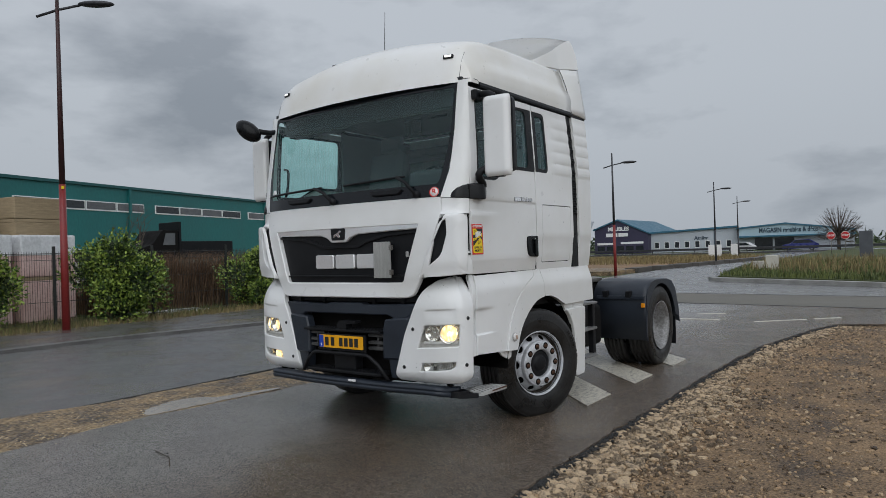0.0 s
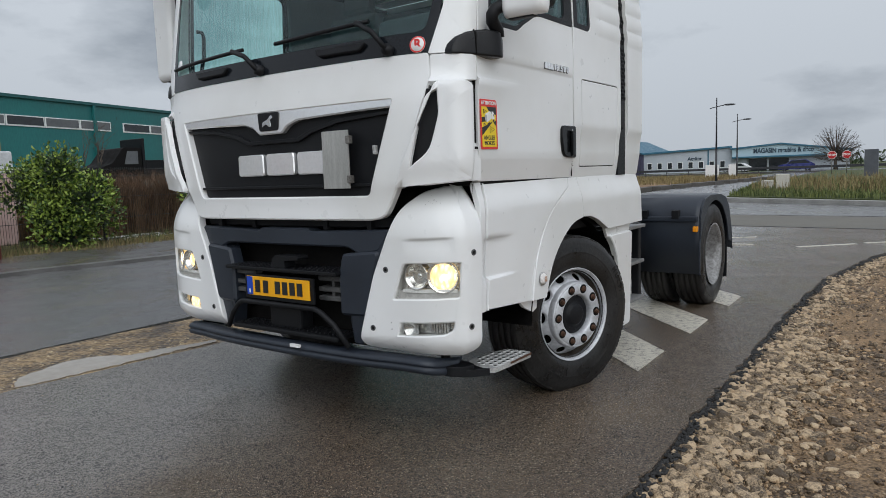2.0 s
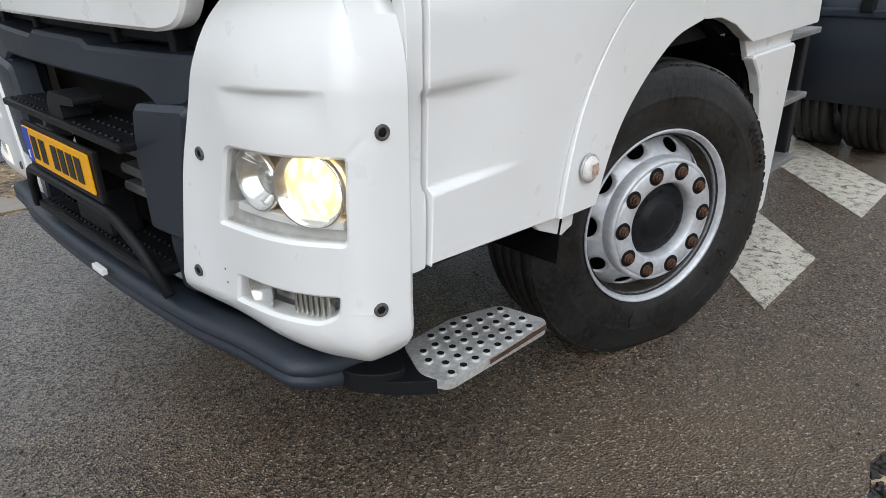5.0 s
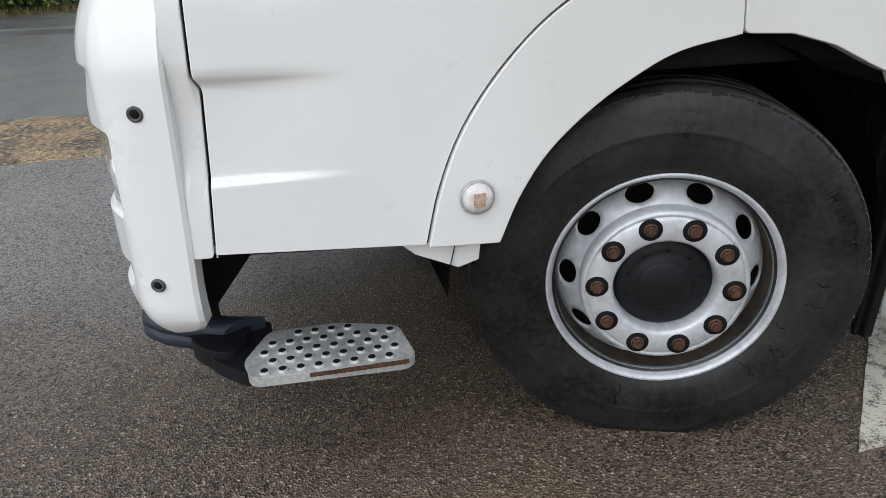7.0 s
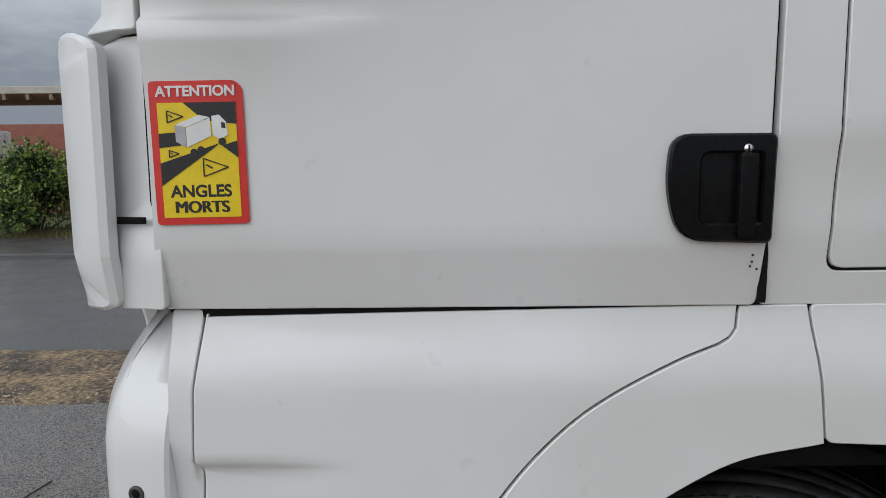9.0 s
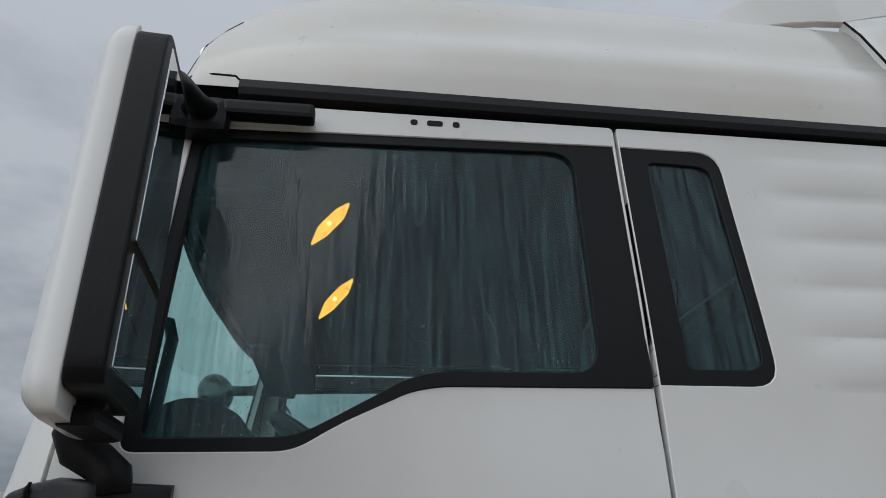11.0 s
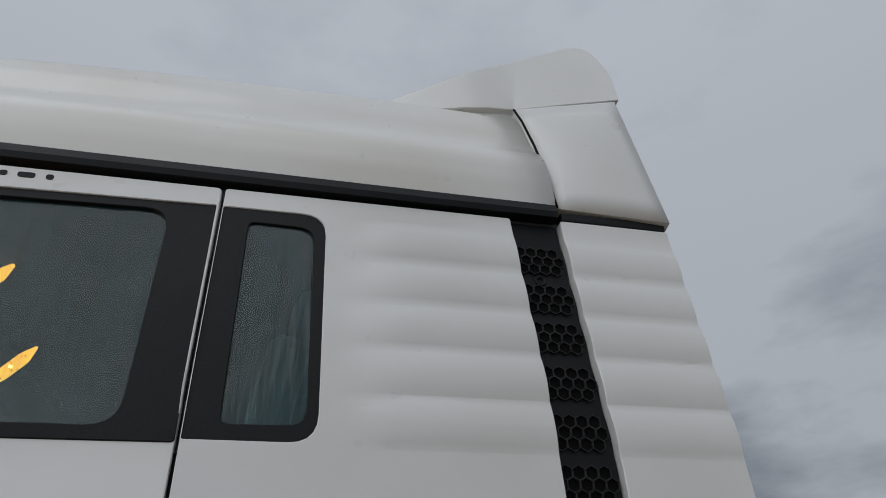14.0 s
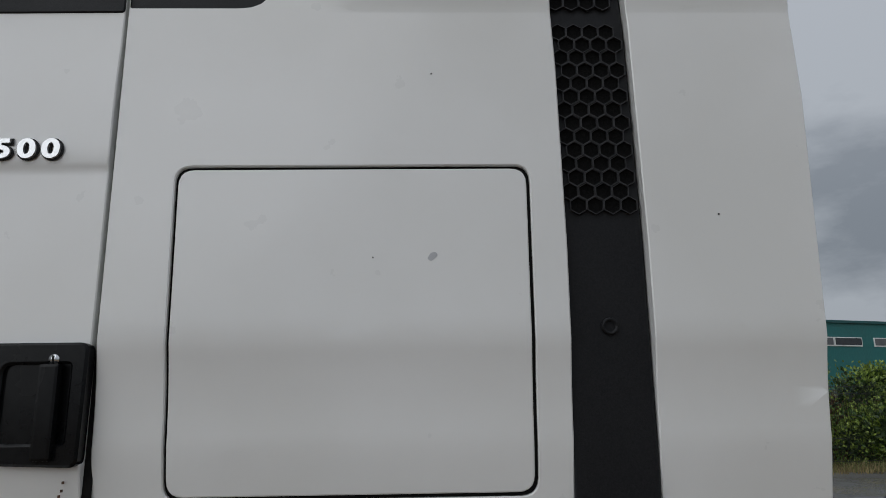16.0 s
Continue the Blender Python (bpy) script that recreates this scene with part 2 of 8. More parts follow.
def fluted_glow(name, warm, hot, weak, strong):
    """A lit lamp bowl: its reflected light put into emission, bright facets between warmer, weaker ones."""
    m, n, l, b = shader(name)
    tc, vo, ramp, st = n.new("ShaderNodeTexCoord"), n.new("ShaderNodeTexVoronoi"), n.new("ShaderNodeValToRGB"), n.new("ShaderNodeMapRange")
    mp = n.new("ShaderNodeMapping")
    mp.inputs["Scale"].default_value = (55, 55, 18)
    vo.inputs["Scale"].default_value = 1.0
    l.new(tc.outputs["Object"], mp.inputs["Vector"])
    l.new(mp.outputs["Vector"], vo.inputs["Vector"])
    ramp.color_ramp.elements[0].color, ramp.color_ramp.elements[1].color = (*hot, 1), (*warm, 1)
    ramp.color_ramp.elements[0].position, ramp.color_ramp.elements[1].position = 0.15, 0.75
    st.inputs["From Min"].default_value, st.inputs["From Max"].default_value = 0.15, 0.75
    st.inputs["To Min"].default_value, st.inputs["To Max"].default_value = strong, weak
    l.new(vo.outputs["Distance"], ramp.inputs["Fac"])
    l.new(vo.outputs["Distance"], st.inputs["Value"])
    l.new(ramp.outputs["Color"], b.inputs["Emission Color"])
    l.new(st.outputs["Result"], b.inputs["Emission Strength"])
    b.inputs["Base Color"].default_value = (*hot, 1)
    b.inputs["Roughness"].default_value = 0.2
    return m


BEAM = fluted_glow("dipped_beam_bowl", (1.0, 0.58, 0.18), (1.0, 0.84, 0.52), 0.6, 1.7)
HOTSPOT = lamp_glow("lamp_filament", (1.0, 0.84, 0.52), 7.0)
AMBER = surface("amber_lens", (0.75, 0.25, 0.01), (0.95, 0.36, 0.02), rough=(0.15, 0.25), grain=60, stain=10)
CABIN = surface("cab_lining", (0.012, 0.014, 0.016), (0.032, 0.036, 0.039), rough=(0.7, 0.9), grain=200, stain=3)
CABINGREY = surface("grey_cab_fabric", (0.075, 0.086, 0.09), (0.14, 0.156, 0.162), rough=(0.7, 0.9), grain=200, stain=3)
YELLOW = surface("yellow_plate", (0.80, 0.36, 0.005), (0.90, 0.44, 0.01), rough=(0.3, 0.45), grain=120, stain=8)
INK = surface("black_print", (0.010, 0.010, 0.010), (0.020, 0.020, 0.020), rough=(0.4, 0.5))
BLUE = surface("blue_print", (0.01, 0.05, 0.40), (0.015, 0.07, 0.48), rough=(0.3, 0.4))
RED = surface("red_print", (0.62, 0.025, 0.02), (0.72, 0.04, 0.03), rough=(0.3, 0.45), grain=50, stain=8)
SIGNYEL = surface("yellow_print", (0.80, 0.56, 0.01), (0.88, 0.66, 0.015), rough=(0.3, 0.45), grain=50, stain=8)
PAPERWHITE = surface("white_print", (0.74, 0.74, 0.73), (0.84, 0.84, 0.83), rough=(0.3, 0.45), grain=50, stain=8)


# ---------------------------------------------------------------- mesh tools
def part(name, bm, material, parent=None, label=""):
    me = bpy.data.meshes.new(name)
    bm.normal_update()
    bm.to_mesh(me)
    bm.free()
    if material:
        me.materials.append(material)
    ob = new(name, me)
    if parent:
        ob.parent = parent
        ob.matrix_parent_inverse = parent.matrix_world.inverted() if parent.type != "EMPTY" else Matrix.Translation(-parent.location)
    if label:
        ob["label"] = label
    return ob


def thing(name, place, label, category, group="", kind=""):
    e = new(name)
    e.empty_display_size = 0.2
    e.location = place
    bpy.context.view_layer.update()
    return tagged(e, label, category, group, kind)


def box(bm, lo, hi, m=None, bevel=0.0):
    verts = [bm.verts.new((x, y, z)) for x in (lo[0], hi[0]) for y in (lo[1], hi[1]) for z in (lo[2], hi[2])]
    quads = [(0, 1, 3, 2), (4, 6, 7, 5), (0, 4, 5, 1), (2, 3, 7, 6), (0, 2, 6, 4), (1, 5, 7, 3)]
    faces = [bm.faces.new([verts[i] for i in q]) for q in quads]
    if bevel:
        edges = list({e for f in faces for e in f.edges})
        out = bmesh.ops.bevel(bm, geom=edges, offset=bevel, segments=2, affect="EDGES", profile=0.6)
        verts = list({v for f in out["faces"] for v in f.verts} | {v for v in verts if v.is_valid})
    if m is not None:
        bmesh.ops.transform(bm, matrix=m, verts=[v for v in verts if v.is_valid])
    return bm


def slab(lo, hi, m=None, bevel=0.004):
    return box(bmesh.new(), lo, hi, m, bevel)


def rod(bm, a, b, r, n=12, r2=None, caps=True):
    a, b = Vector(a), Vector(b)
    q = (b - a).to_track_quat("Z", "Y").to_matrix()
    ring = [[bm.verts.new(p + q @ Vector((rr * math.cos(2 * math.pi * i / n), rr * math.sin(2 * math.pi * i / n), 0))) for i in range(n)]
            for p, rr in ((a, r), (b, r if r2 is None else r2))]
    for i in range(n):
        f = bm.faces.new((ring[0][i], ring[0][(i + 1) % n], ring[1][(i + 1) % n], ring[1][i]))
        f.smooth = True
    if caps:
        bm.faces.new(ring[0][::-1])
        bm.faces.new(ring[1])
    return bm


def tube(bm, pts, r, n=10):
    """A round bar through the points, with mitred bends."""
    pts = [Vector(p) for p in pts]
    rings = []
    for i, p in enumerate(pts):
        d = (pts[min(i + 1, len(pts) - 1)] - pts[max(i - 1, 0)]).normalized()
        q = d.to_track_quat("Z", "Y").to_matrix()
        rings.append([bm.verts.new(p + q @ Vector((r * math.cos(2 * math.pi * k / n), r * math.sin(2 * math.pi * k / n), 0))) for k in range(n)])
    for a, b in zip(rings, rings[1:]):
        off = min(range(n), key=lambda o: sum((a[k].co - b[(k + o) % n].co).length for k in range(n)))
        for k in range(n):
            f = bm.faces.new((a[k], a[(k + 1) % n], b[(k + 1 + off) % n], b[(k + off) % n]))
            f.smooth = True
    bm.faces.new(rings[0][::-1])
    bm.faces.new(rings[-1])
    return bm


def lathe(profile, n=64, axis="x", close=False):
    """Turns a profile of (along, radius) round the axis."""
    bm = bmesh.new()
    rings = []
    for a, r in profile:
        ring = []
        for k in range(n):
            c, s = r * math.cos(2 * math.pi * k / n), r * math.sin(2 * math.pi * k / n)
            ring.append(bm.verts.new((a, c, s) if axis == "x" else (c, s, a)))
        rings.append(ring)
    for p, q in zip(rings, rings[1:] + ([rings[0]] if close else [])):
        for k in range(n):
            f = bm.faces.new((p[k], p[(k + 1) % n], q[(k + 1) % n], q[k]))
            f.smooth = True
    bmesh.ops.recalc_face_normals(bm, faces=bm.faces)
    return bm


def prism(outline, lo, hi, axis="z", bevel=0.0):
    """An outline of 2D points drawn out along an axis from lo to hi."""
    place = {"z": lambda p, h: (p[0], p[1], h), "y": lambda p, h: (p[0], h, p[1]), "x": lambda p, h: (h, p[0], p[1])}[axis]
    bm = bmesh.new()
    a, b = [bm.verts.new(place(p, lo)) for p in outline], [bm.verts.new(place(p, hi)) for p in outline]
    bm.faces.new(a[::-1])
    bm.faces.new(b)
    n = len(a)
    for i in range(n):
        bm.faces.new((a[i], a[(i + 1) % n], b[(i + 1) % n], b[i]))
    bmesh.ops.recalc_face_normals(bm, faces=bm.faces)
    if bevel:
        bmesh.ops.bevel(bm, geom=list(bm.edges), offset=bevel, segments=2, affect="EDGES", profile=0.6, clamp_overlap=True)
    return bm


def rounded(points, r=0.02, n=5):
    """An outline with its corners rounded; a third number is a corner's own radius."""
    out, m = [], len(points)
    for i, p in enumerate(points):
        rr = p[2] if len(p) > 2 else r
        a, b, c = Vector(points[i - 1][:2]), Vector(p[:2]), Vector(points[(i + 1) % m][:2])
        d1, d2 = a - b, c - b
        rr = min(rr, d1.length * 0.45, d2.length * 0.45)
        if rr <= 0.0005:
            out.append((b.x, b.y))
            continue
        s, e = b + d1.normalized() * rr, b + d2.normalized() * rr
        for k in range(n + 1):
            t = k / n
            q = s * (1 - t) ** 2 + b * 2 * t * (1 - t) + e * t * t
            out.append((q.x, q.y))
    return out


def panel(outline, surf, holes=(), step=0.05, depth=0.02, lift=0.0, disp=None, lip=0.002, flip=False, cuts=()):
    """A sheet on a curved surface: an outline with holes in the surface's own two coordinates, cut into a grid, bent on to it, its edges turned in."""
    bm = bmesh.new()
    for loop in (outline, *holes):
        vs = [bm.verts.new((p[0], p[1], 0)) for p in loop]
        for i in range(len(vs)):
            bm.edges.new((vs[i], vs[(i + 1) % len(vs)]))
    bmesh.ops.triangle_fill(bm, use_beauty=True, use_dissolve=False, edges=list(bm.edges), normal=(0, 0, 1))
    us, zs = [p[0] for p in outline], [p[1] for p in outline]
    for axis, lo, hi in ((0, min(us), max(us)), (1, min(zs), max(zs))):
        k = math.ceil(lo / step)
        while k * step < hi - 1e-4:
            co, no = [0, 0, 0], [0, 0, 0]
            co[axis], no[axis] = k * step + 1e-5, 1
            bmesh.ops.bisect_plane(bm, geom=list(bm.verts) + list(bm.edges) + list(bm.faces), dist=1e-6, plane_co=co, plane_no=no)
            k += 1
    for z in cuts:
        bmesh.ops.bisect_plane(bm, geom=list(bm.verts) + list(bm.edges) + list(bm.faces), dist=1e-6, plane_co=(0, z, 0), plane_no=(0, 1, 0))
    for f in bm.faces:
        f.normal_update()
        if f.normal.z < 0:
            f.normal_flip()
        f.smooth = True
    rim = [e for e in bm.edges if len(e.link_faces) == 1]
    away = {}
    for e in rim:
        a, b = e.verts
        d = (b.co - a.co).normalized()
        o = Vector((d.y, -d.x, 0))
        if (e.link_faces[0].calc_center_median() - a.co).dot(o) > 0:
            o = -o
        for v in e.verts:
            away[v] = away.get(v, Vector()) + o
    rings = [{v: bm.verts.new((v.co + o.normalized() * lip).to_3d()) for v, o in away.items()} for _ in range(2)]
    drop = {v: 0.0 for v in bm.verts}
    for k, ring in enumerate(rings):
        for v in ring.values():
            drop[v] = lip if k == 0 else depth
    for e in rim:
        f0 = e.link_faces[0]
        loop = next(q for q in f0.loops if q.edge == e)
        a, b = loop.vert, loop.link_loop_next.vert
        bm.faces.new((b, a, rings[0][a], rings[0][b]))
        bm.faces.new((rings[0][b], rings[0][a], rings[1][a], rings[1][b]))
        e.smooth = False
    for v in bm.verts:
        u, z = v.co.x, v.co.y
        p, n = surf(u, z)
        v.co = p + n * (lift - drop[v] + (disp(u, z) if disp else 0.0))
    if flip:
        bmesh.ops.reverse_faces(bm, faces=bm.faces)
    return bm


def mirrored(ob):
    """The same part on the other side of the truck."""
    me = ob.data.copy()
    me.transform(Matrix.Diagonal((-1, 1, 1, 1)))
    me.flip_normals()
    o = new(ob.name.split(".")[0], me)
    o.parent, o.matrix_parent_inverse = ob.parent, ob.matrix_parent_inverse
    for k in ob.keys():
        o[k] = ob[k]
    return o


def lettering(text, size, m, material, parent, name="lettering", depth=0.001, weight=0.03):
    cu = bpy.data.curves.new(name, "FONT")
    cu.body, cu.size, cu.extrude, cu.offset = text, size, depth, size * weight
    cu.align_x, cu.align_y = "CENTER", "CENTER"
    tmp = new("tmp", cu)
    bpy.context.view_layer.update()
    me = bpy.data.meshes.new_from_object(tmp.evaluated_get(bpy.context.evaluated_depsgraph_get()))
    bpy.data.objects.remove(tmp)
    me.transform(m)
    me.materials.append(material)
    ob = new(name, me)
    if parent:
        ob.parent = parent
        ob.matrix_parent_inverse = Matrix.Translation(-parent.location) if parent.type == "EMPTY" else parent.matrix_world.inverted()
    return ob


def smoothstep(a, b, x):
    t = min(max((x - a) / (b - a), 0.0), 1.0)
    return t * t * (3 - 2 * t)


def on_side(y, z, x=1.224):
    """The pose of a flat thing on the truck's left side: its own x runs to the rear, its y up."""
    return Matrix(((0, 0, 1, x), (1, 0, 0, y), (0, 1, 0, z), (0, 0, 0, 1)))

# ---------------------------------------------------------------- ground and roads
def wet_asphalt(name, dark, light, film=0.6, chips=220.0, stone=(0.42, 0.375, 0.31), pale=0.95, relief=1.0, gloss=(0.30, 0.18), clay=None, paler_side=False):
    """Asphalt with stone chips under a patchy film of water; clay: a colour tracked over it in patches."""
    m, n, l, b = shader(name)
    tc = n.new("ShaderNodeTexCoord")
    vor, big, mid, fine, tiny = (n.new("ShaderNodeTex" + k) for k in ("Voronoi", "Noise", "Noise", "Noise", "Voronoi"))
    vor.inputs["Scale"].default_value, tiny.inputs["Scale"].default_value = chips, chips * 2.3
    for t, s, d in ((big, 0.9, 8.0), (mid, 5.0, 9.0), (fine, 150.0, 3.0)):
        t.inputs["Scale"].default_value, t.inputs["Detail"].default_value = s, d
    for t in (vor, big, mid, fine, tiny):
        l.new(tc.outputs["Object"], t.inputs["Vector"])
    sep, sep2 = n.new("ShaderNodeSeparateColor"), n.new("ShaderNodeSeparateColor")
    l.new(vor.outputs["Color"], sep.inputs["Color"])
    l.new(tiny.outputs["Color"], sep2.inputs["Color"])
    # patches, then each chip's own tone
    tone, both = n.new("ShaderNodeMath"), n.new("ShaderNodeMath")
    tone.operation, tone.inputs[1].default_value = "MULTIPLY_ADD", 0.86
    both.operation, both.inputs[1].default_value = "MULTIPLY", 0.30
    l.new(mid.outputs["Fac"], both.inputs[0])
    l.new(sep.outputs["Green"], tone.inputs[0])
    l.new(both.outputs[0], tone.inputs[2])
    ramp = n.new("ShaderNodeValToRGB")
    ramp.color_ramp.elements[0].position, ramp.color_ramp.elements[0].color = 0.30, (*dark, 1)
    ramp.color_ramp.elements[1].position, ramp.color_ramp.elements[1].color = 0.78, (*light, 1)
    l.new(tone.outputs[0], ramp.inputs["Fac"])
    colour = ramp.outputs["Color"]
    if clay:
        patch, lay = n.new("ShaderNodeMapRange"), n.new("ShaderNodeMix")
        patch.inputs["From Min"].default_value, patch.inputs["From Max"].default_value = 0.50, 0.72
        patch.inputs["To Min"].default_value, patch.inputs["To Max"].default_value = 0.0, 0.75
        l.new(big.outputs["Fac"], patch.inputs["Value"])
        lay.data_type = "RGBA"
        lay.inputs["B"].default_value = (*clay, 1)
        l.new(patch.outputs["Result"], lay.inputs["Factor"])
        l.new(colour, lay.inputs["A"])
        colour = lay.outputs["Result"]
    # pale stone chips; their light tone also paints the glints of wet ones
    for source, cutoff in ((sep, pale), (sep2, pale + 0.02)):
        chip, mix = n.new("ShaderNodeValToRGB"), n.new("ShaderNodeMix")
        chip.color_ramp.elements[0].position, chip.color_ramp.elements[0].color = cutoff, (0, 0, 0, 1)
        chip.color_ramp.elements[1].position, chip.color_ramp.elements[1].color = 1.0, (1, 1, 1, 1)
        l.new(source.outputs["Red"], chip.inputs["Fac"])
        mix.data_type = "RGBA"
        l.new(chip.outputs["Color"], mix.inputs["Factor"])
        l.new(colour, mix.inputs["A"])
        mix.inputs["B"].default_value = (*stone, 1)
        colour = mix.outputs["Result"]
    l.new(colour, b.inputs["Base Color"])
    b.inputs["Roughness"].default_value = 0.5
    b.inputs["Specular IOR Level"].default_value = 0.35
    wet, shine = n.new("ShaderNodeMapRange"), n.new("ShaderNodeMapRange")
    for r, lo, hi in ((wet, film - 0.25, film + 0.25), (shine, *gloss)):
        r.inputs["From Min"].default_value, r.inputs["From Max"].default_value = 0.36, 0.64
        r.inputs["To Min"].default_value, r.inputs["To Max"].default_value = lo, hi
        l.new(big.outputs["Fac"], r.inputs["Value"])
    l.new(wet.outputs["Result"], b.inputs["Coat Weight"])
    l.new(shine.outputs["Result"], b.inputs["Coat Roughness"])
    b.inputs["Coat IOR"].default_value = 1.4
    bn, bn2, bn3 = n.new("ShaderNodeBump"), n.new("ShaderNodeBump"), n.new("ShaderNodeBump")
    for q, k, d in ((bn, 0.9, 0.006 * relief), (bn2, 0.6, 0.004 * relief), (bn3, 0.8, 0.0075 * relief)):
        q.inputs["Strength"].default_value, q.inputs["Distance"].default_value = k, d
    l.new(vor.outputs["Distance"], bn.inputs["Height"])
    l.new(fine.outputs["Fac"], bn2.inputs["Height"])
    l.new(bn2.outputs["Normal"], bn.inputs["Normal"])
    l.new(bn.outputs["Normal"], b.inputs["Normal"])
    l.new(vor.outputs["Distance"], bn3.inputs["Height"])
    l.new(bn3.outputs["Normal"], b.inputs["Coat Normal"])
    if paler_side:
        # away from the gravel edge the water lies smoother, and the base colour is paler
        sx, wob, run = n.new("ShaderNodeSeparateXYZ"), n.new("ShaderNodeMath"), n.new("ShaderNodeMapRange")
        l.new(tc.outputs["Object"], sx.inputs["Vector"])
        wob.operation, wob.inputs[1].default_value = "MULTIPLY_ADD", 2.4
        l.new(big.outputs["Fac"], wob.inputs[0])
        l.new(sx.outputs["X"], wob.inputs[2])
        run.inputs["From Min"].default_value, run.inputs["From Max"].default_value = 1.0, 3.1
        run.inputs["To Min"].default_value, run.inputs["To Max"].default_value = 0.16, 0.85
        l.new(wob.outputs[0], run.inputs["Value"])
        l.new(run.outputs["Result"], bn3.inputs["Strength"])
        pale_mix, amount, tint = n.new("ShaderNodeMix"), n.new("ShaderNodeMapRange"), n.new("ShaderNodeValToRGB")
        pale_mix.data_type = "RGBA"
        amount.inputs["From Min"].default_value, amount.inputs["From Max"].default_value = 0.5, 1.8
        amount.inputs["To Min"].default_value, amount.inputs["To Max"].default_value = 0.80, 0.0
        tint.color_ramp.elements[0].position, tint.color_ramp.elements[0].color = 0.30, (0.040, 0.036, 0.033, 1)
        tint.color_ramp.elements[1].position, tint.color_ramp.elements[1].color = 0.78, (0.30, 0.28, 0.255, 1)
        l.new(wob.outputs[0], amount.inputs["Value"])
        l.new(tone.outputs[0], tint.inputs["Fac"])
        l.new(amount.outputs["Result"], pale_mix.inputs["Factor"])
        l.new(colour, pale_mix.inputs["A"])
        l.new(tint.outputs["Color"], pale_mix.inputs["B"])
        l.new(pale_mix.outputs["Result"], b.inputs["Base Color"])
    return m


ASPHALT = wet_asphalt("damp_asphalt", (0.012, 0.0082, 0.0056), (0.145, 0.099, 0.064), film=0.92, chips=150, stone=(0.38, 0.31, 0.23), pale=0.91, relief=1.35, gloss=(0.15, 0.07), clay=(0.115, 0.076, 0.040), paler_side=True)
ROADTAR = wet_asphalt("wet_road_asphalt", (0.045, 0.045, 0.046), (0.12, 0.118, 0.116), film=0.8, chips=120, stone=(0.20, 0.195, 0.18), relief=0.35, gloss=(0.24, 0.07), clay=(0.13, 0.105, 0.078))
GRASS = surface("grass_ground", (0.030, 0.045, 0.012), (0.10, 0.115, 0.035), rough=(0.85, 0.95), grain=30, stain=0.5, bump=0.05, bump_scale=25)
GRAVELBED = surface("gravel_bed", (0.050, 0.030, 0.015), (0.36, 0.24, 0.135), rough=(0.6, 0.95), grain=60, stain=1.4, spread=(0.40, 0.62), bump=0.03, bump_scale=45)
SAND = surface("wet_sand_and_clay", (0.045, 0.028, 0.015), (0.37, 0.265, 0.15), rough=(0.3, 0.85), grain=26, stain=2.6, spread=(0.42, 0.60), bump=0.09, bump_scale=11)
KERBSTONE = surface("concrete_kerb", (0.22, 0.215, 0.20), (0.40, 0.39, 0.37), rough=(0.6, 0.85), grain=60, stain=2, bump=0.002)
ROADPAINT = surface("worn_white_road_paint", (0.075, 0.06, 0.045), (0.60, 0.565, 0.48), rough=(0.35, 0.6), grain=150, stain=22, spread=(0.385, 0.51), bump=0.003, bump_scale=150)


def sheet(name, outline, z, mat, label, cat, thick=0.05, kind="structure"):
    bm = prism(outline, z - thick, z)
    ob = part(name, bm, mat)
    return tagged(ob, label, cat, kind=kind)


def wobble(points, amount, seed, step=0.25):
    """A polyline cut finely and made uneven."""
    out, rnd = [], random.Random(seed)
    for (x0, y0), (x1, y1) in zip(points, points[1:]):
        k = max(1, int(math.hypot(x1 - x0, y1 - y0) / step))
        for i in range(k):
            t = i / k
            out.append((x0 + (x1 - x0) * t + rnd.uniform(-amount, amount), y0 + (y1 - y0) * t + rnd.uniform(-amount, amount)))
    return out + [points[-1]]


sheet("ground", [(-700, -700), (700, -700), (700, 700), (-700, 700)], -0.075, GRASS, "wide flat grassy ground reaching to the horizon", "ground", 1.0)
EDGE = wobble([(2.2, -9), (2.03, -2.0), (1.985, -1.0), (1.965, -0.4), (1.96, 0.4), (1.945, 2.0), (1.93, 2.8), (1.94, 3.8), (1.98, 5.3), (2.12, 6.2), (2.3, 7.5), (2.55, 8.55), (3.3, 8.85), (6, 9.1), (12, 9.3)], 0.022, 4, 0.09)
NEAR = wobble([(-2.05, -30), (-2.0, -3.3), (-2.1, -1.9), (-1.98, -0.4), (-1.9, 4), (-1.7, 7)], 0.04, 5)
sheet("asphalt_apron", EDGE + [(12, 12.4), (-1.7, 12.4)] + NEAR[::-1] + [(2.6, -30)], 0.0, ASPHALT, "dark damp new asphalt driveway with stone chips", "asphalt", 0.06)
sheet("road", [(-8.9, -200), (-3.3, -200), (-3.3, 9), (-1.7, 12.4), (60, 12.4), (60, 24), (-1.5, 30), (-4.5, 44), (-7.5, 110), (-12, 160), (-19, 160), (-9.2, 20)], -0.012, ROADTAR, "wet grey asphalt road", "road", 0.05)
sheet("sand_verge", wobble([(-3.5, -60), (-3.4, -2.8), (-3.2, -1.5), (-3.17, 0.4), (-3.1, 9), (-1.7, 11)], 0.05, 6) + [(-1.6, 7), (-1.9, -60)], -0.006, SAND, "strip of wet sand and clay between road and driveway", "verge", 0.06)
sheet("gravel_yard", [(1.7, -40), (60, -40), (60, 9.9), (2.6, 9.9), (1.7, 7)], -0.045, GRAVELBED, "brown gravel and rubble beside the driveway", "gravel", 0.06)
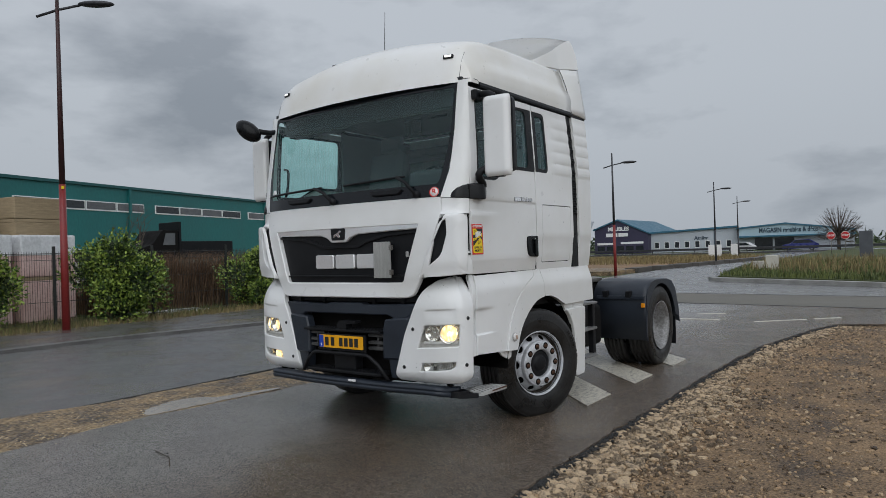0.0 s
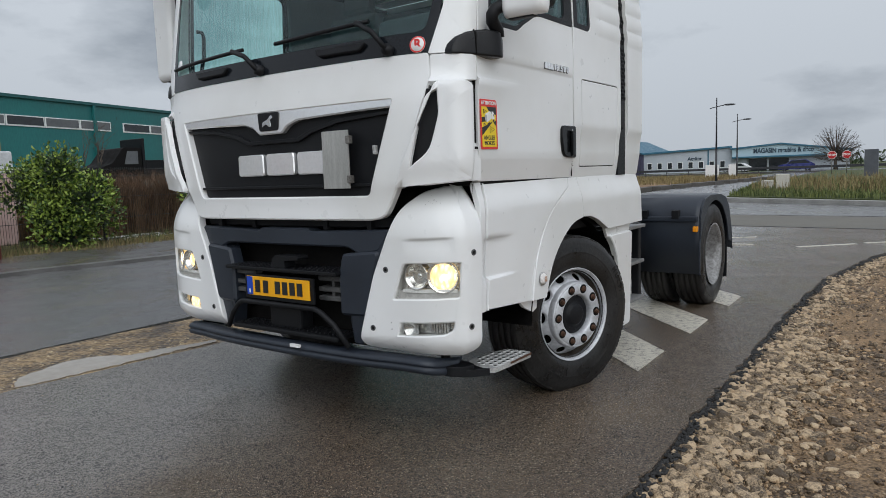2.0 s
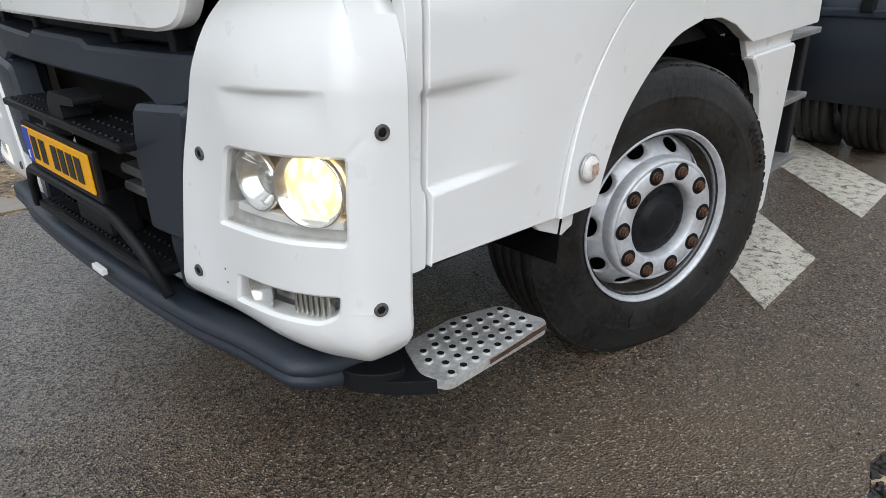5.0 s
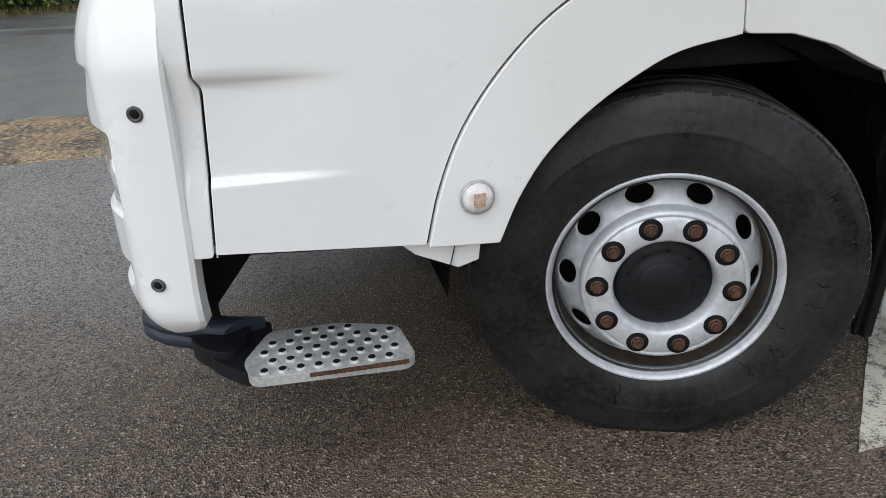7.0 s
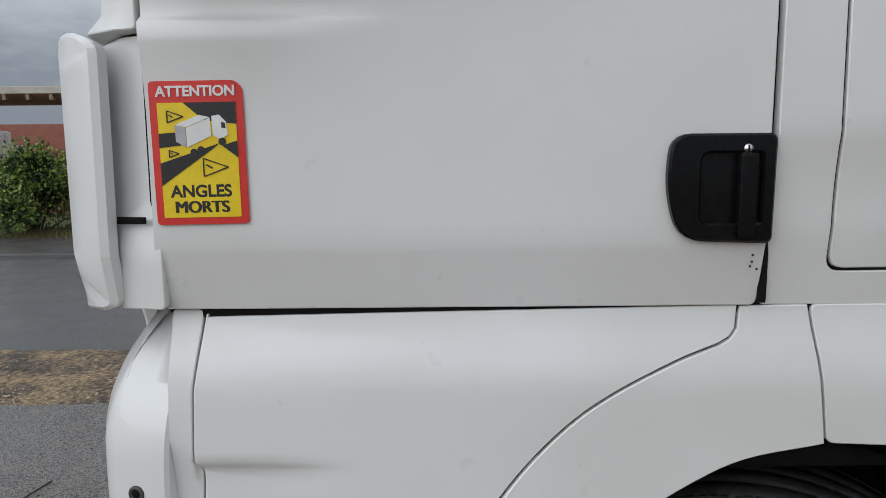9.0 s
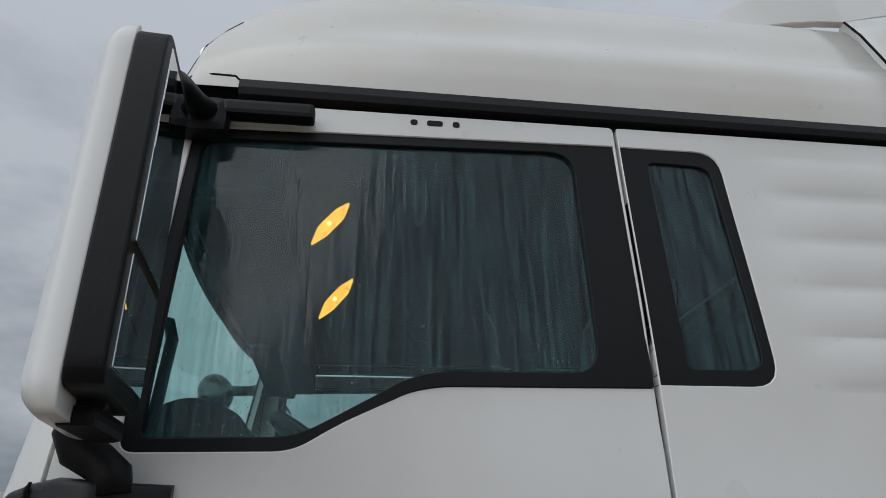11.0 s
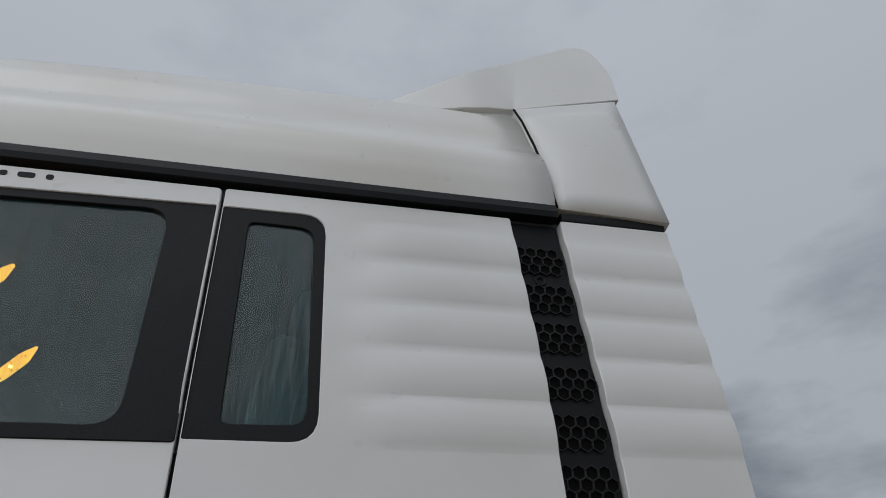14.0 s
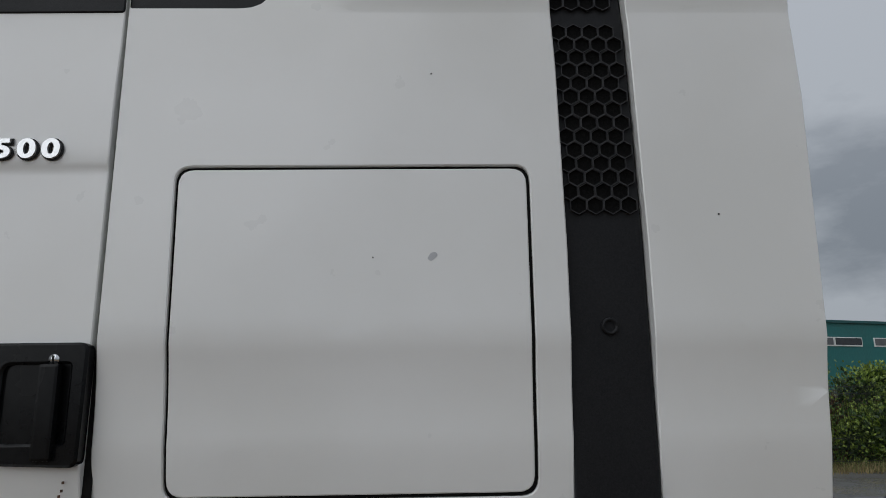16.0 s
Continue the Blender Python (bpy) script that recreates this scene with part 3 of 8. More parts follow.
for i, (y0, y1) in enumerate(((0.53, 1.13), (1.77, 2.36), (3.05, 3.64))):
    bm = prism(wobble([(1.41, y0), (1.40, y1), (-1.4, y1 + 2.75), (-1.4, y0 + 2.75), (1.41, y0)], 0.0025, i, 0.04)[:-1], 0.0, 0.0045)
    tagged(part("crossing_stripe", bm, ROADPAINT), "worn white crossing stripe painted on the asphalt", "road marking", "crossing stripes")
for a, b in (((1.21, 8.5), (1.97, 9.22)), ((2.1, 9.4), (2.5, 9.75)), ((-0.4, 8.6), (0.5, 8.7)), ((-0.2, 9.7), (0.3, 10.0))):
    d = Vector((b[0] - a[0], b[1] - a[1]))
    s = Vector((-d.y, d.x)).normalized() * 0.05
    bm = prism([(a[0] + s.x, a[1] + s.y), (a[0] - s.x, a[1] - s.y), (b[0] - s.x, b[1] - s.y), (b[0] + s.x, b[1] + s.y)], 0.0, 0.0045)
    tagged(part("parking_line", bm, ROADPAINT), "thin white painted line on the asphalt", "road marking", "painted lines")
for name, pts in (("kerb_west", [(-9.05, -60), (-8.4, 4.5), (-7.8, 8)]),):
    (a, b, c) = pts
    bm = prism([(-9.65, -60), (-9.4, -60), (-9.02, 1.27), (-8.39, 4.5), (-8.2, 6), (-9.2, 22), (-9.45, 22), (-8.45, 6), (-8.64, 4.5), (-9.27, 1.27)], -0.06, 0.05)
    tagged(part(name, bm, surface("wet_dark_kerb", (0.06, 0.058, 0.055), (0.15, 0.147, 0.14), rough=(0.35, 0.7), grain=50, stain=2)), "low grey concrete kerb along the road", "kerb", kind="structure")
sheet("pavement_west", [(-12.2, -60), (-9.65, -60), (-9.28, 1.27), (-8.65, 4.5), (-8.45, 6), (-9.45, 22), (-12.5, 22), (-12.1, 4.5)], 0.035, ROADTAR, "grey asphalt footway beside the fence", "pavement", 0.1)
bm = prism([(-3.95, 24.2), (-3.6, 23.5), (2.5, 19.9), (12, 18.4), (60, 18.4), (60, 18.75), (12, 18.75), (2.6, 20.25), (-3.4, 23.85), (-3.7, 24.3)], -0.06, 0.13)
tagged(part("kerb_north", bm, KERBSTONE), "pale concrete kerb in front of the grass", "kerb", kind="structure")

# ---------------------------------------------------------------- the truck: its outer skin
def plan_curve():
    pts = [(x, -1.32 + 0.05 * x * x + 0.035 * x ** 6) for x in np.linspace(0, 1.14, 40)]
    a, c, e = Vector(pts[-1]), Vector((1.206, -1.158)), Vector((1.22, -1.08))
    pts += [tuple(a * (1 - t) ** 2 + c * 2 * t * (1 - t) + e * t * t) for t in np.linspace(0, 1, 10)[1:]]
    pts += [(1.22, y) for y in np.linspace(-1.0, 1.6, 40)]
    return np.array(pts)


PLAN = plan_curve()
ALONG = np.r_[0, np.cumsum(np.hypot(*np.diff(PLAN, axis=0).T))]


def ux(x):
    """Way along the skin to a place x on the front."""
    return math.copysign(float(np.interp(abs(x), PLAN[:50, 0], ALONG[:50])), x)


def uy(y):
    """Way along the skin to a place y on the left side."""
    return float(np.interp(y, PLAN[:, 1], ALONG))


def skin_point(u, z, proud=0.05):
    x, y = float(np.interp(abs(u), ALONG, PLAN[:, 0])), float(np.interp(abs(u), ALONG, PLAN[:, 1]))
    lean = float(np.interp(z, (1.96, 2.87, 3.12), (0.0, 0.20, 0.27))) if z > 1.96 else 0.0
    y += lean * float(np.interp(y, (-1.25, -1.18, -1.08, -0.9, -0.3), (1.0, 0.72, 0.32, 0.2, 0.0)))
    y -= proud * smoothstep(0.72 if z < 1.323 else 0.50, 1.10 if z < 1.323 else 0.86, x) * (1 - smoothstep(-1.15, -1.09, y)) * (1 - smoothstep(1.79, 1.86, z))
    x -= 0.03 * smoothstep(2.2, 2.9, z) * smoothstep(0.6, 1.1, x)
    return Vector((math.copysign(x, u) if u else 0.0, y, z))


def skin(u, z):
    p, e = skin_point(u, z), 0.004
    n = (skin_point(u + e, z) - skin_point(u - e, z)).cross(skin_point(u, z + e) - skin_point(u, z - e)).normalized()
    return p, n


def inner_skin(u, z):
    """The flap's surface, which lies behind the corner vanes."""
    p, e = skin_point(u, z, 0.0), 0.004
    n = (skin_point(u + e, z, 0.0) - skin_point(u - e, z, 0.0)).cross(skin_point(u, z + e, 0.0) - skin_point(u, z - e, 0.0)).normalized()
    return p, n


def F(*pts):
    return [(ux(p[0]), *p[1:]) for p in pts]


def S(*pts):
    return [(uy(p[0]), *p[1:]) for p in pts]


def y_of(u):
    return float(np.interp(u, ALONG, PLAN[:, 1]))


truck = thing("tractor_truck", (0, 0.9, 0), "white two-axle tractor truck with sleeper cab on damp asphalt", "truck")


def sheet_part(name, outline, mat, label="", parent=truck, both=True, surf=None, **kw):
    ob = part(name, panel(outline, surf or skin, **kw), mat, parent, label)
    if both:
        mirrored(ob)
    return ob


def band(z):
    """The undercut feature line along the cab's flank."""
    t = min(max((1.640 - z) / 0.162, 0.0), 1.0)
    return -0.017 * (1 - (1 - t) ** 2)


def flutes(z):
    if not 2.224 < z < 2.79:
        return 0.0
    t = ((z - 2.224) / 0.1132) % 1.0
    return 0.028 * t * (1 - t)


def door_form(u, z):
    y = y_of(u)
    d = -0.005 * (1 - smoothstep(1.928, 1.944, z))
    d += 0.014 * (1 - smoothstep(-1.05, -0.62, y)) * smoothstep(1.70, 1.83, z) * (1 - smoothstep(1.83, 1.842, z))
    d += -0.026 * min(max((1.452 - z) / 0.112, 0.0), 1.0)
    d += -0.012 * smoothstep(2.06, 2.2, z) * (1 - smoothstep(2.2, 2.4, z)) * smoothstep(-0.7, -0.45, y) * 0.6
    return d


def flank_form(u, z):
    y = y_of(u)
    d = band(z) if z < 1.7 else flutes(z) * smoothstep(0.32, 0.40, y)
    return d - 0.022 * min(max((1.478 - z) / 0.142, 0.0), 1.0)


def lower_form(u, z):
    y = y_of(u)
    d = -0.035 * smoothstep(1.17, 1.335, z) ** 1.4
    d += -0.019 * (1 - smoothstep(-1.0, -0.72, y)) * smoothstep(0.845, 0.86, z) * (1 - smoothstep(1.04, 1.062, z))
    return d


def bumper_form(u, z):
    d = -0.13 * max(0.0, (z - 1.06) / 0.26) ** 2 if z > 1.06 else 0.0
    if z < 0.57:
        d -= 0.06 * ((0.57 - z) / 0.09) ** 2
    x = float(np.interp(abs(u), ALONG, PLAN[:, 0]))
    d -= 0.012 * (1 - smoothstep(1.058 + 0.05 * (x - 0.95), 1.070 + 0.05 * (x - 0.95), z)) * smoothstep(0.975, 1.060, z) * smoothstep(0.86, 0.96, x) * (1 - smoothstep(1.09, 1.16, x))
    return d


FLANKCUTS = [1.40, 1.478, 1.50, 1.525, 1.55, 1.575, 1.60, 1.62, 1.640] + [2.224 + 0.1132 * (k + f) for k in range(6) for f in (0, 0.12, 0.25, 0.38, 0.5, 0.62, 0.75, 0.88) if k < 5 or not f]
WINDOW = [(-0.982, 2.10, 0.03), (-0.69, 2.103, 0.04), (-0.625, 2.143, 0.04), (-0.49, 2.213, 0.05), (-0.43, 2.224, 0.05), (-0.014, 2.227, 0.005), (-0.014, 2.793, 0.005), (-0.988, 2.776, 0.03)]
PANE = [(-0.952, 2.125, 0.02), (-0.69, 2.128, 0.04), (-0.61, 2.170, 0.05), (-0.49, 2.236, 0.05), (-0.43, 2.250, 0.05), (-0.115, 2.252, 0.06), (-0.112, 2.770, 0.06), (-0.962, 2.752, 0.03)]
QUARTER = [(-0.001, 2.229, 0.004), (0.252, 2.229, 0.06), (0.240, 2.792, 0.06), (0.0, 2.792, 0.004)]
QPANE = [(0.062, 2.262, 0.02), (0.228, 2.264, 0.04), (0.214, 2.752, 0.04), (0.060, 2.756, 0.02)]
HATCH = [(0.114, 1.404, 0.025), (0.686, 1.404, 0.025), (0.688, 1.926, 0.025), (0.108, 1.926, 0.025)]
HATCHHOLE = [(0.105, 1.394, 0.03), (0.696, 1.394, 0.03), (0.698, 1.936, 0.03), (0.098, 1.936, 0.03)]

door_l = sheet_part("door", rounded(S((-1.082, 1.340), (-0.016, 1.337), (-0.012, 2.842), (-1.075, 2.842)), 0.012), WHITE, "white cab door", holes=[rounded(S(*WINDOW))], disp=door_form, cuts=(1.452, 1.42, 1.39, 1.36, 1.928, 1.936, 1.944, 1.83, 1.836, 1.842, 1.78, 1.80), step=0.06, depth=0.025)
sheet_part("window_frame", rounded(S(*WINDOW)), BLACK, "black window surround", holes=[rounded(S(*PANE))], lift=-0.004, depth=0.02)
sheet_part("window_glass", rounded(S(*PANE)), WETGLASS, "wet rain-streaked side window", lift=-0.014, depth=0.004, lip=0.0005, step=0.2)
sheet_part("flank_panel", rounded(S((-0.002, 1.336), (0.748, 1.336), (0.752, 1.80), (0.748, 2.12), (0.737, 2.39), (0.704, 2.842), (0.000, 2.842)), 0.006), WHITE, "white sleeper flank with pressed flutes", holes=[rounded(S(*HATCHHOLE)), rounded(S(*QUARTER))], disp=flank_form, cuts=FLANKCUTS, step=0.06, depth=0.025)
sheet_part("quarter_frame", rounded(S(*QUARTER)), BLACK, "black quarter window surround", holes=[rounded(S(*QPANE))], lift=-0.003, depth=0.02)
sheet_part("quarter_glass", rounded(S(*QPANE)), WETGLASS, "wet quarter window", lift=-0.010, depth=0.004, lip=0.0005, step=0.2)
sheet_part("storage_hatch", rounded(S(*HATCH)), WHITE, "white storage hatch", disp=flank_form, cuts=FLANKCUTS, step=0.06, depth=0.025)
sheet_part("vent_strip", rounded(S((0.752, 1.336), (0.884, 1.336), (0.886, 1.80), (0.880, 2.2), (0.866, 2.40), (0.838, 2.845), (0.708, 2.845), (0.741, 2.39), (0.752, 2.12), (0.756, 1.80)), 0.004), BLACK, "black ventilation strip", lift=-0.022, depth=0.02)
sheet_part("side_fairing", rounded(S((0.890, 1.336), (1.160, 1.336), (1.167, 1.544), (1.182, 2.06), (1.176, 2.3), (1.168, 2.47), (1.152, 2.850), (0.846, 2.850), (0.872, 2.40), (0.886, 2.2), (0.892, 1.80)), 0.006), WHITE, "white side wind fairing", disp=flank_form, cuts=FLANKCUTS, step=0.06, depth=0.03)


def flowing(points, n=5):
    """A smooth line through the points."""
    p = [Vector(q) for q in points]
    p = [p[0] * 2 - p[1], *p, p[-1] * 2 - p[-2]]
    out = []
    for a, b, c, d in zip(p, p[1:], p[2:], p[3:]):
        for k in range(n):
            t = k / n
            q = 0.5 * (2 * b + (c - a) * t + (2 * a - 5 * b + 4 * c - d) * t * t + (3 * b - a - 3 * c + d) * t ** 3)
            out.append((q.x, q.y))
    return out + [tuple(p[-2])]


def beside(line, gap):
    """The same line, moved to its side."""
    out = []
    for i, q in enumerate(line):
        a, b = Vector(line[max(i - 1, 0)]), Vector(line[min(i + 1, len(line) - 1)])
        d = (b - a).normalized()
        out.append((q[0] + d.y * gap, q[1] - d.x * gap))
    return out


JOINT = flowing([(-0.602, 0.670), (-0.574, 0.792), (-0.528, 0.912), (-0.457, 1.022), (-0.366, 1.120), (-0.274, 1.187), (-0.167, 1.240), (-0.085, 1.270)]) + [(-0.066, 1.280), (-0.054, 1.294), (-0.048, 1.332)]
ARCH = flowing([(0.107, 1.085), (-0.035, 1.058), (-0.136, 1.011), (-0.237, 0.945), (-0.330, 0.859), (-0.393, 0.763), (-0.435, 0.661)])
sheet_part("door_skirt", rounded(S((-1.005, 1.332), (-1.024, 1.194), (-1.030, 1.062), (-1.017, 1.034), (-1.028, 0.863), (-1.042, 0.687)), 0.012) + S(*JOINT), WHITE, "white lower door skirt", disp=lower_form, cuts=(0.845, 0.8525, 0.86, 1.04, 1.051, 1.062), step=0.03, depth=0.03)
sheet_part("wheel_arch", S((0.081, 1.332), *ARCH, *beside(JOINT, 0.009)), WHITE, "white front wheel arch", disp=lambda u, z: lower_form(u, z) + 0.012 * (1 - smoothstep(0.7, 1.2, z)), step=0.03, depth=0.05)
sheet_part("rear_arch_panel", rounded(S((0.090, 1.332), (1.135, 1.332), (1.165, 0.982), (0.520, 0.976), (0.453, 1.004), (0.356, 1.048), (0.238, 1.080), (0.116, 1.086)), 0.012), WHITE, "white panel behind the front wheel arch", disp=lower_form, step=0.04, depth=0.04)
sheet_part("wheel_flap", rounded(S((0.585, 0.914), (0.985, 0.916), (0.985, 0.87), (0.937, 0.28), (0.925, 0.248), (0.757, 0.243), (0.750, 0.30), (0.760, 0.40), (0.760, 0.51), (0.744, 0.65), (0.713, 0.758), (0.655, 0.850)), 0.02), WHITE, "white guard behind the front wheel", lift=-0.012, step=0.05, depth=0.04, lip=0.006)
sheet_part("guard_neck", S((0.540, 0.985), (1.02, 0.985), (1.0, 0.90), (0.60, 0.90)), WHITE, "recessed white strip above the guard", lift=-0.040, depth=0.02, step=0.1)
BUMPER = [(0.945, 1.292, 0.06), (1.178, 1.322, 0.04), (1.185, 0.490, 0.03), (0.829, 0.474, 0.03), (0.590, 0.488, 0.02), (0.578, 0.525, 0.02), (0.683, 0.868, 0.05), (0.762, 1.044, 0.05), (0.837, 1.214, 0.05)]
corner = rounded([(ux(BUMPER[0][0]), 1.292, 0.05), (ux(1.14), 1.322, 0.04), (uy(-1.076), 1.322, 0.02), (uy(-1.088), 1.05, 0.01), (uy(-1.100), 0.62, 0.01), (uy(-1.100), 0.492, 0.05), *[(ux(x), z, r) for x, z, r in BUMPER[3:]]])
HEAD = F((0.868, 0.948, 0.03), (1.180, 0.960, 0.015), (1.170, 0.776, 0.02), (0.794, 0.752, 0.015))
FOG = F((0.838, 0.645, 0.015), (1.146, 0.668, 0.012), (1.140, 0.616, 0.02), (1.095, 0.590, 0.02), (0.814, 0.565, 0.012))
sheet_part("bumper_corner", corner, WHITE, "white bumper corner with light scuffs", holes=[rounded(HEAD), rounded(FOG)], disp=bumper_form, step=0.03, depth=0.05, lip=0.007, cuts=(1.048, 1.054, 1.060, 1.066, 1.072, 1.078, 1.084))
sheet_part("bumper_filler", rounded(S((-1.070, 1.332), (-1.016, 1.332), (-1.035, 1.194), (-1.041, 1.060), (-1.028, 1.030), (-1.039, 0.863), (-1.052, 0.690), (-1.092, 0.690)), 0.006), WHITE, "white filler strip beside the bumper", lift=-0.010, disp=lower_form, depth=0.03)

sheet_part("seam_liner", S((-1.08, 1.325), (-0.98, 1.325), (-0.99, 0.70), (-1.08, 0.70)), VOID, lift=-0.055, depth=0.005)

# black seals in the joints
for y0, y1, y2, y3, top in ((-0.0145, -0.002, -0.001, -0.0125, 2.21), (-1.094, -1.078, -1.076, -1.090, 2.84)):
    sheet_part("door_seal", S((y0, 1.342), (y1, 1.342), (y2, top), (y3, top)), VOID, lift=-0.022, depth=0.003)
sheet_part("hatch_seal", rounded(S((0.101, 1.390), (0.700, 1.390), (0.702, 1.940), (0.094, 1.940)), 0.03), VOID, holes=[rounded(S((0.116, 1.406), (0.684, 1.406), (0.686, 1.924), (0.110, 1.924)), 0.02)], lift=-0.009, depth=0.003, disp=flank_form, cuts=FLANKCUTS)
sheet_part("arch_seal", S(*beside(JOINT, -0.006), *beside(JOINT, 0.016)[::-1]), VOID, lift=-0.012, depth=0.003, disp=lower_form, step=0.03)

HOOD = [(-1.028, 1.952), (1.028, 1.952), (1.036, 1.835), (0.957, 1.60), (0.848, 1.318), (0.770, 1.180, 0.05), (0.70, 1.165, 0.05), (-0.70, 1.165, 0.05), (-0.770, 1.180, 0.05), (-0.848, 1.318), (-0.957, 1.60), (-1.036, 1.835)]
GRILLE = [(-0.855, 1.757, 0.03), (0.855, 1.757, 0.03), (0.838, 1.71, 0.02), (0.692, 1.276, 0.03), (-0.692, 1.276, 0.03), (-0.838, 1.71, 0.02)]


def hood_form(u, z):
    return 0.018 * smoothstep(1.20, 1.36, z) * (1 - smoothstep(1.72, 1.94, z)) + 0.01 * (1 - smoothstep(1.165, 1.3, z))


sheet_part("front_flap", rounded(F(*HOOD), 0.015), WHITE, "white front flap framing the grille", both=False, surf=inner_skin, holes=[rounded(F(*GRILLE))], disp=hood_form, step=0.04, depth=0.05, lip=0.008)
part("grille", panel(rounded(F((-0.90, 1.80), (0.90, 1.80), (0.72, 1.25), (-0.72, 1.25))), inner_skin, lift=-0.022, depth=0.01, step=0.08), BLACK, truck, "dark blue-black grille panel")
BAR = [(-0.848, 1.752), (0.848, 1.752), (0.840, 1.722), (0.50, 1.712), (0.22, 1.702), (0.14, 1.678), (0.09, 1.640), (-0.09, 1.640), (-0.14, 1.678), (-0.22, 1.702), (-0.50, 1.712), (-0.840, 1.722)]
part("grille_bar", panel(rounded(F(*BAR), 0.01), inner_skin, lift=0.012, depth=0.05, lip=0.008, step=0.08), EMBLEM, truck, "bright bar along the top of the grille")
BROW = [(-0.83, 1.700), (-0.50, 1.680), (-0.30, 1.640), (-0.20, 1.600), (0.20, 1.600), (0.30, 1.640), (0.50, 1.680), (0.83, 1.700), (0.83, 1.688), (0.50, 1.664), (0.31, 1.624), (0.21, 1.584), (-0.21, 1.584), (-0.31, 1.624), (-0.50, 1.664), (-0.83, 1.688)]
part("grille_brow", panel(F(*BROW), inner_skin, lift=0.0, depth=0.03, step=0.08), BLACK, truck)
part("badge", panel(rounded(F((-0.082, 1.748, 0.01), (0.082, 1.748, 0.01), (0.072, 1.655, 0.01), (-0.072, 1.655, 0.01))), inner_skin, lift=0.022, depth=0.02, lip=0.003), BLACK, truck, "black badge with a plain silver shape")
part("badge_mark", panel(rounded(F((-0.045, 1.672), (-0.012, 1.690), (0.012, 1.672), (0.03, 1.672), (0.022, 1.712), (0.05, 1.722), (0.03, 1.735), (0.0, 1.712), (-0.04, 1.700)), 0.008), inner_skin, lift=0.026, depth=0.004, lip=0.001), CHROME, truck)
for x0 in (-0.30, -0.05, 0.20):
    part("emblem_block", panel(rounded(F((x0, 1.410), (x0, 1.520), (x0 + 0.215, 1.520), (x0 + 0.215, 1.410)), 0.012), inner_skin, lift=0.004, depth=0.025, lip=0.006), EMBLEM, truck, "plain chrome block on the grille")
adr = part("folding_plate", slab((-0.09, -0.004, -0.148), (0.09, 0.004, 0.148), pose(0.502, -1.335, 1.472, 0, 0, 2), 0.002), surface("brushed_plate", (0.34, 0.34, 0.32), (0.52, 0.52, 0.50), rough=(0.3, 0.5), metal=0.5, grain=80, stain=5, stretch=(8, 1, 0.6)), truck, "folded grey metal warning plate")
for z in (1.37, 1.57):
    part("hinge", slab((0.585, -1.348, z - 0.02), (0.612, -1.322, z + 0.02), None, 0.003), STEEL, adr)
part("plate_latch", slab((0.735, -1.315, 1.49), (0.752, -1.292, 1.535), None, 0.004), ALU, truck)
part("grille_ledge", panel(F((-0.70, 1.345), (0.70, 1.345), (0.70, 1.335), (-0.70, 1.335)), inner_skin, lift=0.002, depth=0.02), BLACK, truck)

# corner vanes beside the flap
VANE = [(ux(1.090), 1.806, 0.02), (uy(-1.124), 1.800, 0.02), (uy(-1.126), 1.350, 0.01), (ux(0.872), 1.322, 0.01), (ux(0.965), 1.535, 0.05)]
SLOT = F((1.102, 1.786, 0.006), (1.106, 1.66, 0.03), (1.060, 1.49, 0.05), (0.946, 1.402, 0.008), (0.994, 1.60, 0.04), (1.050, 1.752, 0.03))
sheet_part("corner_vane", rounded(VANE), WHITE, "white corner air vane with a black slot", holes=[rounded(SLOT)], lift=0.016, depth=0.03, lip=0.006, step=0.04, disp=lambda u, z: -0.016 * (1 - smoothstep(1.35, 1.45, z)) + 0.016 * smoothstep(ux(1.1), uy(-1.13), abs(u)))
sheet_part("corner_column", rounded([(ux(1.13), 1.815), (uy(-1.070), 1.815), (uy(-1.070), 1.345), (ux(1.13), 1.345)], 0.006), WHITE, "white pillar behind the corner vane", lift=-0.027, depth=0.02, disp=lambda u, z: 0.022 * (1 - smoothstep(1.49, 1.51, z)))
sheet_part("vane_slot", rounded(F((1.118, 1.80), (1.122, 1.66), (1.08, 1.46), (0.92, 1.38), (0.975, 1.60), (1.03, 1.79))), BLACK, "black slot liner", lift=-0.035, depth=0.01)
sheet_part("corner_cap", rounded([(ux(1.042), 1.945), (uy(-1.090), 1.945), (uy(-1.090), 1.822), (ux(1.045), 1.822)], 0.008), WHITE, "white cab corner panel", lift=0.0, depth=0.03)
sheet_part("windscreen_pillar", rounded([(ux(1.034), 1.953), (uy(-1.090), 1.953), (uy(-1.083), 2.842), (uy(-1.083), 2.90), (ux(1.133), 2.90), (ux(1.116), 2.50), (ux(1.087), 2.17)], 0.008), WHITE, "white windscreen pillar", depth=0.03)
SCREEN = [(-1.040, 1.962, 0.03), (1.040, 1.962, 0.03), (1.078, 2.17, 0.2), (1.108, 2.50, 0.2), (1.125, 2.884, 0.02), (-1.125, 2.884, 0.02), (-1.108, 2.50, 0.2), (-1.078, 2.17, 0.2)]
part("windscreen", panel(rounded(F(*SCREEN)), skin, lift=-0.006, depth=0.005, lip=0.001, step=0.08), GLASS, truck, "large tinted windscreen with rain streaks")
FRIT = [(-1.010, 2.062, 0.05), (1.010, 2.062, 0.05), (1.088, 2.50, 0.2), (1.106, 2.850, 0.03), (-1.106, 2.850, 0.03), (-1.088, 2.50, 0.2)]
